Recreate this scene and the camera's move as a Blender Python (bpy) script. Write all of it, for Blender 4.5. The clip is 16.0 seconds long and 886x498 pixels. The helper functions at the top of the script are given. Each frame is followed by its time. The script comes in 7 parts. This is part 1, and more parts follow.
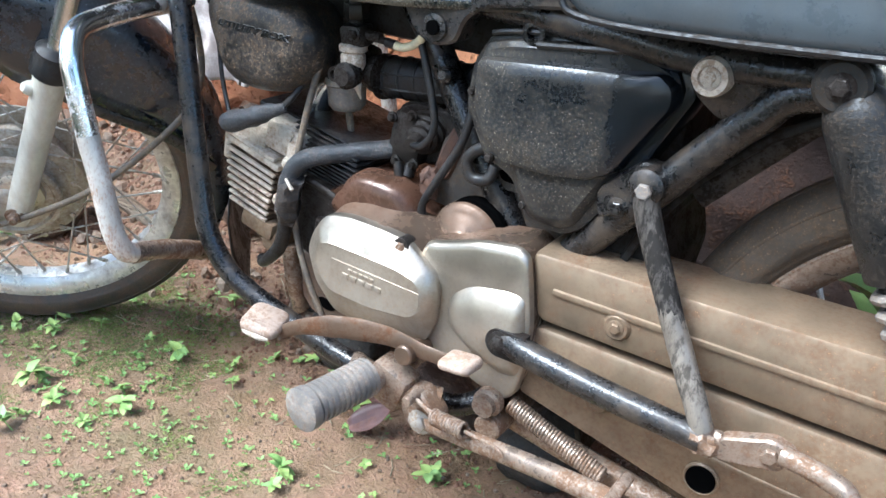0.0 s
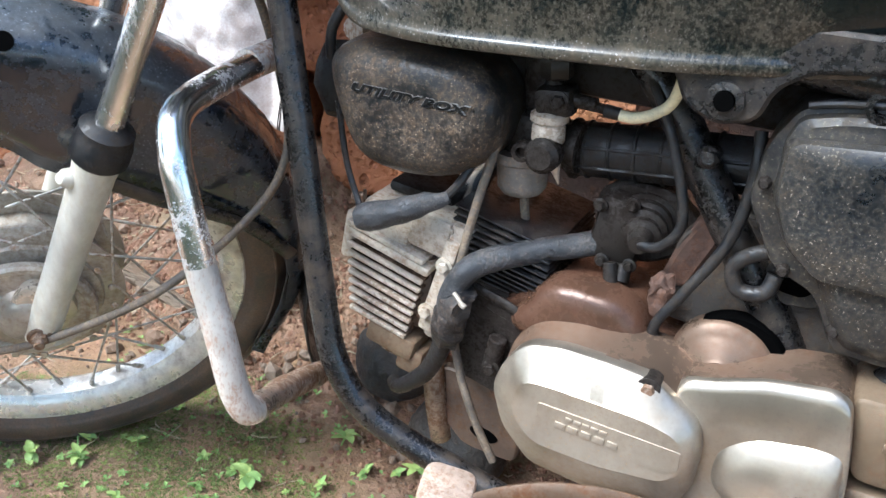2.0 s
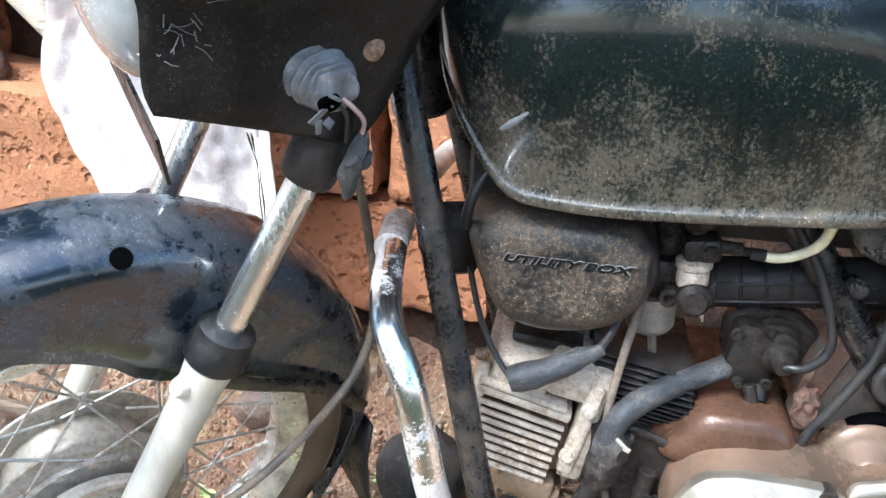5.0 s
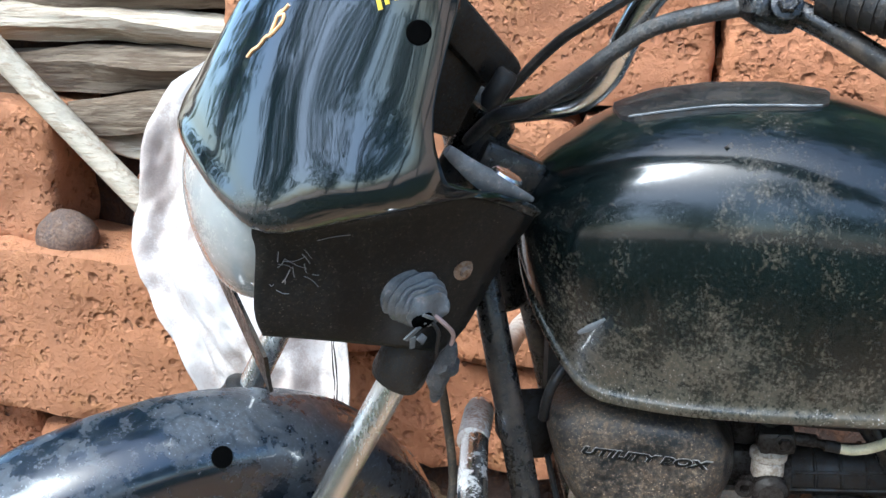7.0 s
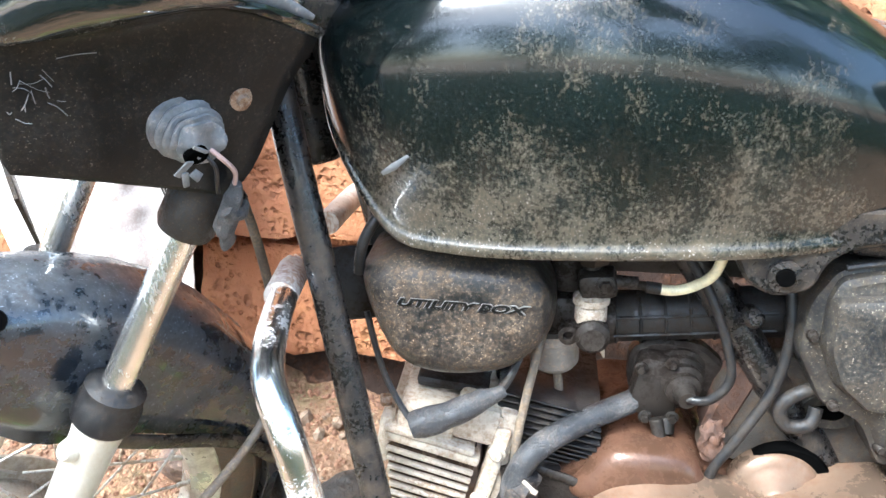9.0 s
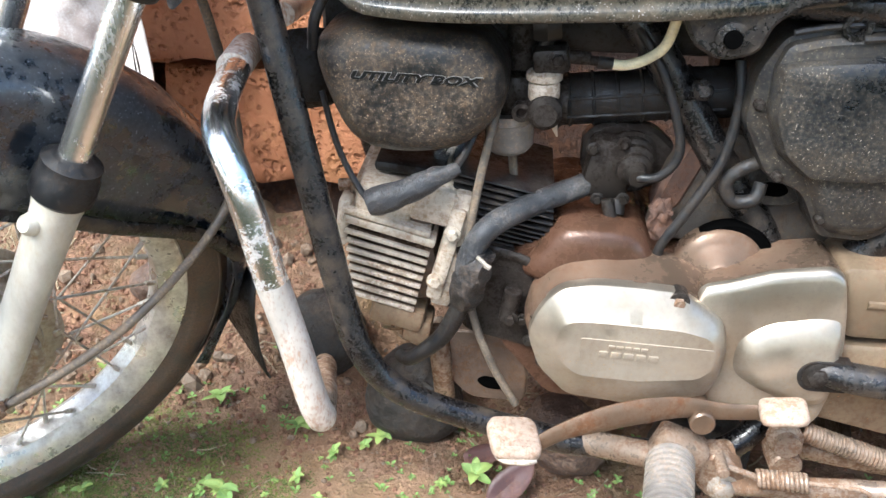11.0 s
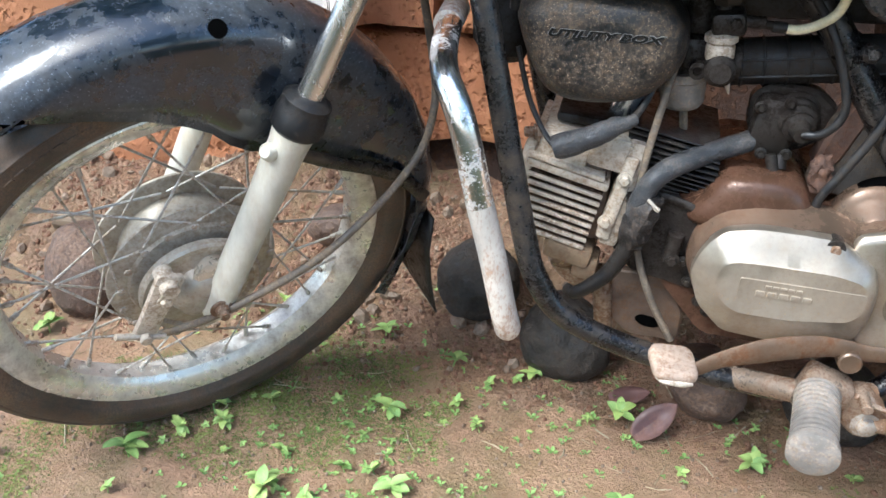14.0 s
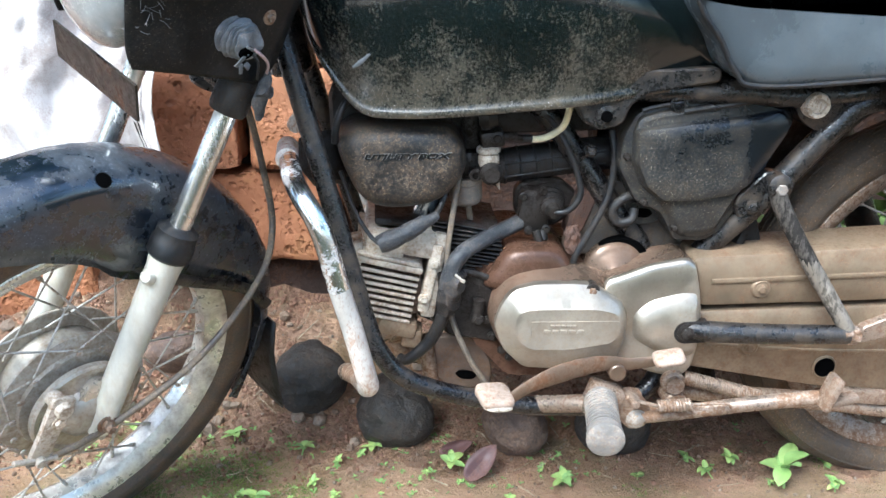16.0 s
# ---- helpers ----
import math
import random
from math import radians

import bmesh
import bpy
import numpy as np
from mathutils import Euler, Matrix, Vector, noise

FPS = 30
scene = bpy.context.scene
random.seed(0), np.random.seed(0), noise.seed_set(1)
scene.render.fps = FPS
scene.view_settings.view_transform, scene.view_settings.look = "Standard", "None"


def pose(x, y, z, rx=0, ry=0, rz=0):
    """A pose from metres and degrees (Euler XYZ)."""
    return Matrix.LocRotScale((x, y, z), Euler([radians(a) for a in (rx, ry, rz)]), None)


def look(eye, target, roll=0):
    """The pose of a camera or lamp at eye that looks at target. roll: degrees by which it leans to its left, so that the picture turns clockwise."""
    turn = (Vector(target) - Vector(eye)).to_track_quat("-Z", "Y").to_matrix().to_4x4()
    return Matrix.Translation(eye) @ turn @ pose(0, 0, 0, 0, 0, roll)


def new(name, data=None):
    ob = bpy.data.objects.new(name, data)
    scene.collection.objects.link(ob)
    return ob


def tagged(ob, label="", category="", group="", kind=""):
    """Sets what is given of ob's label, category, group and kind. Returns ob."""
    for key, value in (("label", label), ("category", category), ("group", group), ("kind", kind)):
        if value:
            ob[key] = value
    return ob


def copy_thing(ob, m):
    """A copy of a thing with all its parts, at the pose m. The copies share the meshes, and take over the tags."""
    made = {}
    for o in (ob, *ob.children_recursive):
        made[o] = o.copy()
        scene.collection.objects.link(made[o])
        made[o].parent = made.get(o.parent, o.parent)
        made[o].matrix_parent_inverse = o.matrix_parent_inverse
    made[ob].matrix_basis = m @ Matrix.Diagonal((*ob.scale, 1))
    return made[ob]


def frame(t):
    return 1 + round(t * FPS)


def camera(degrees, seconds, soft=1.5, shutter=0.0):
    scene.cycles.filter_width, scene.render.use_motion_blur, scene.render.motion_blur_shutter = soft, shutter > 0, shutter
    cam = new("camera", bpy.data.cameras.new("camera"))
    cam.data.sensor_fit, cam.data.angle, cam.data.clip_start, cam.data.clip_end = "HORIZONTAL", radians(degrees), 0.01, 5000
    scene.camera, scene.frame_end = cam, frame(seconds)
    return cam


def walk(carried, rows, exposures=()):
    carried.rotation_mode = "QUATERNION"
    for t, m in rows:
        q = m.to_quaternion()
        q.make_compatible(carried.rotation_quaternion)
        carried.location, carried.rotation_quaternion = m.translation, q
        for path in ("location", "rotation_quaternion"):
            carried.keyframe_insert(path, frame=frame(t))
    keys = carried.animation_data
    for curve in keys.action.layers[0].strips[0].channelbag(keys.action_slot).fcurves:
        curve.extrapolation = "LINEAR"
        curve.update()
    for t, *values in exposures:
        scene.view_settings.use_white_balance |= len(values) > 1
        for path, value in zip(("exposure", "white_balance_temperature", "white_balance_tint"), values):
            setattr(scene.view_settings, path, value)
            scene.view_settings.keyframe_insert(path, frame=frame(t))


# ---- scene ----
cam = camera(53.4, 16.0)
METRES, EYE, TILT, LEAN, TURN = 1.755, 0.8001, -24.838, -4.359, 33.108
ROWS = [
    (0.0, 0.0, 0.0, 0.0, 0.0, 0.0, -0.0),
    (0.5, -0.0326, 0.0169, 0.0098, 1.08, 0.37, -0.78),
    (1.0, -0.0784, 0.0673, 0.0272, 0.64, 0.21, -0.52),
    (1.5, -0.1222, 0.1149, 0.0569, -2.22, -0.58, 0.99),
    (2.0, -0.1546, 0.1561, 0.0823, -5.64, -1.53, 3.59),
    (2.5, -0.1952, 0.2051, 0.1154, -10.68, -3.15, 6.83),
    (3.0, -0.2294, 0.226, 0.1187, -14.31, -5.38, 8.0),
    (3.5, -0.2651, 0.2231, 0.1221, -19.1, -6.92, 9.71),
    (4.0, -0.2833, 0.2114, 0.1377, -22.18, -6.91, 10.98),
    (4.5, -0.3, 0.2029, 0.1626, -22.43, -4.84, 11.45),
    (5.0, -0.331, 0.1961, 0.1772, -20.65, -1.76, 11.44),
    (7.5, -0.349, 0.1719, 0.2236, -17.63, 6.71, 11.76),
    (8.0, -0.3346, 0.1776, 0.2126, -19.29, 5.58, 12.69),
    (8.5, -0.3158, 0.1864, 0.1916, -21.34, 2.54, 13.16),
    (9.0, -0.2951, 0.189, 0.1754, -23.08, -0.23, 13.74),
    (9.5, -0.2771, 0.1908, 0.1574, -25.26, -2.97, 14.33),
    (12.0, -0.3305, 0.1563, 0.1038, -21.75, -9.51, 11.99),
    (12.5, -0.3566, 0.1516, 0.104, -17.32, -9.24, 10.77),
    (13.0, -0.3749, 0.1506, 0.1075, -14.15, -8.71, 10.34),
    (13.5, -0.3763, 0.1451, 0.1062, -13.79, -8.65, 10.25),
    (14.0, -0.3628, 0.1326, 0.1089, -16.56, -7.25, 11.81),
    (14.5, -0.3518, 0.1144, 0.0961, -21.86, -5.11, 13.74),
    (15.0, -0.3701, 0.0745, 0.0887, -27.02, -3.16, 16.96),
    (15.5, -0.4107, 0.0508, 0.0881, -30.84, -2.89, 18.39),
    (16.0, -0.4717, 0.0258, 0.106, -33.18, -3.21, 18.8),
]
walk(cam, [(t, pose(0, 0, EYE, TILT, LEAN, TURN) @ pose(METRES * x, METRES * y, METRES * z, 90 + pitch, roll, yaw)) for t, x, y, z, yaw, pitch, roll in ROWS],
     [(0.0, 1.93, 5350, 3), (3.0, 2.0, 5750, 6), (4.0, 2.05, 5850, 7), (5.0, 2.32, 5500, 4), (7.5, 1.85, 5450, 1), (8.0, 2.1, 5550, 2), (9.0, 2.95, 5750, 3), (9.7, 2.87, 5900, 5), (12.0, 1.75, 5900, 5), (13.5, 1.75, 5800, 4), (16.0, 2.04, 5450, 2)])

# ---- light ----
world = bpy.data.worlds.new("overcast_sky")
scene.world = world
world.use_nodes = True
wn = world.node_tree.nodes
sky = wn.new("ShaderNodeTexSky")
sky.sky_type, sky.sun_disc = "NISHITA", False
sky.sun_elevation, sky.sun_rotation = radians(58), radians(210)
sky.air_density, sky.dust_density = 1.0, 3.0
world.node_tree.links.new(sky.outputs[0], wn["Background"].inputs[0])
wn["Background"].inputs[1].default_value = 0.15
sun = new("sun", bpy.data.lights.new("sun", "SUN"))
sun.data.energy, sun.data.angle, sun.data.color = 2.1, radians(28), (1.0, 0.985, 0.96)
sun.matrix_world = look((-3.0, -1.5, 4.6), (-0.6, 0.9, 0.3))


# ---- materials ----
def material(name, base, rough=0.6, metal=0.0, dirt=None, amount=0.0, haze=0.7, scale=12.0, fine=90.0, bump=0.25, vary=0.28, spots=0.0, coat=0.0, grain=0.0005, low=None, streak=1.0, grit=0.5, mottle=0.4, soft=1.0, shine=0.5, clean=None):
    """A surface with broad colour variation, a haze of dirt in patches, fine specks and relief. low: heights between which the dirt fades out upwards; clean: lengths along x between which it has been wiped off."""
    m = bpy.data.materials.new(name)
    m.use_nodes = True
    n, l = m.node_tree.nodes, m.node_tree.links
    b = n["Principled BSDF"]
    pos = n.new("ShaderNodeTexCoord").outputs["Object"]
    if streak != 1.0:
        mp = n.new("ShaderNodeMapping")
        mp.inputs["Scale"].default_value = streak if isinstance(streak, tuple) else (1, 1, streak)
        l.new(pos, mp.inputs["Vector"])
        grain_pos = mp.outputs[0]
    else:
        grain_pos = pos

    def noise_tex(s, detail, rough_n=0.6):
        t = n.new("ShaderNodeTexNoise")
        t.inputs["Scale"].default_value, t.inputs["Detail"].default_value, t.inputs["Roughness"].default_value = s, detail, rough_n
        l.new(grain_pos, t.inputs["Vector"])
        return t.outputs["Fac"]

    def ramp(v, a, c, lo=0.0, hi=1.0):
        r = n.new("ShaderNodeMapRange")
        for k, x in (("From Min", a), ("From Max", c), ("To Min", lo), ("To Max", hi)):
            r.inputs[k].default_value = x
        l.new(v, r.inputs["Value"])
        return r.outputs["Result"]

    def mix(f, a, c):
        x = n.new("ShaderNodeMix")
        x.data_type = "RGBA"
        for s, v in ((x.inputs[0], f), (x.inputs[6], a), (x.inputs[7], c)):
            if isinstance(v, bpy.types.NodeSocket):
                l.new(v, s)
            elif isinstance(v, float):
                s.default_value = v
            else:
                s.default_value = (*v, 1)
        return x.outputs[2]

    def calc(op, a, c):
        x = n.new("ShaderNodeMath")
        x.operation, x.use_clamp = op, True
        for s, v in zip(x.inputs, (a, c)):
            if isinstance(v, bpy.types.NodeSocket):
                l.new(v, s)
            else:
                s.default_value = v
        return x.outputs[0]

    broad, med, small = noise_tex(scale, 6.0, 0.6), noise_tex(scale * 5.0, 5.0, 0.62), noise_tex(fine * 4.5, 4.0, 0.7)
    dark, light = [max(0, c * (1 - vary)) for c in base], [min(1, c * (1 + vary)) for c in base]
    col = mix(ramp(broad, 0.36, 0.64), dark, light)
    col = mix(ramp(med, 0.45, 0.68, 0.0, mottle), col, [c * 0.55 for c in base])
    col = mix(ramp(small, 0.5, 0.7, 0.0, mottle), col, [c * 0.45 for c in base])
    mask = None
    if dirt:
        edge = 0.62 - 0.28 * amount
        field = calc("ADD", calc("MULTIPLY", med, 0.38), calc("MULTIPLY", broad, 0.62))
        if low:
            sep = n.new("ShaderNodeSeparateXYZ")
            l.new(pos, sep.inputs[0])
            field = calc("ADD", calc("SUBTRACT", field, 0.22), ramp(sep.outputs["Z"], low[1], low[0], 0.0, 0.3))
        if clean:
            along = n.new("ShaderNodeSeparateXYZ")
            l.new(pos, along.inputs[0])
            field = calc("SUBTRACT", field, ramp(along.outputs["X"], clean[0], clean[1], 0.0, 0.3))
        film = ramp(field, edge - 0.06, edge + 0.1)
        grit_field = calc("SUBTRACT", calc("ADD", field, calc("MULTIPLY", small, grit)), grit * 0.5)
        crust = ramp(grit_field, edge - 0.03 * soft, edge + 0.09 * soft)
        mask = calc("MULTIPLY", calc("MAXIMUM", crust, calc("MULTIPLY", film, 0.45)), haze)
        tone = mix(ramp(small, 0.32, 0.68), [c * 0.45 for c in dirt], [min(1, c * 1.55) for c in dirt])
        tone = mix(ramp(med, 0.35, 0.65, 0.0, 0.6), tone, [min(1, dirt[0] * 0.8), dirt[1] * 0.66, dirt[2] * 0.55])
        col = mix(mask, col, tone)
        if spots:
            speck = ramp(noise_tex(fine * 9.0, 2.0, 0.55), 0.665 - 0.04 * spots, 0.72 - 0.04 * spots)
            speck = calc("MULTIPLY", speck, calc("ADD", calc("MULTIPLY", film, 0.75), 0.10 * spots))
            col = mix(speck, col, [min(0.5, c * 3.2) for c in dirt])
            mask = calc("MAXIMUM", mask, speck)
        l.new(ramp(mask, 0.0, 0.8, rough, 0.8), b.inputs["Roughness"])
        l.new(ramp(mask, 0.0, 0.8, shine, 0.08), b.inputs["Specular IOR Level"])
        if metal:
            l.new(ramp(mask, 0.0, 0.8, metal, 0.0), b.inputs["Metallic"])
    else:
        b.inputs["Metallic"].default_value = metal
        l.new(ramp(small, 0.0, 1.0, max(0.02, rough - 0.1), min(1, rough + 0.1)), b.inputs["Roughness"])
    l.new(col, b.inputs["Base Color"])
    b.inputs["Coat Weight"].default_value = coat
    if bump:
        bp = n.new("ShaderNodeBump")
        bp.inputs["Strength"].default_value, bp.inputs["Distance"].default_value = bump, grain * 4
        l.new(mix(0.5, small, mask) if mask else small, bp.inputs["Height"])
        l.new(bp.outputs[0], b.inputs["Normal"])
    return m


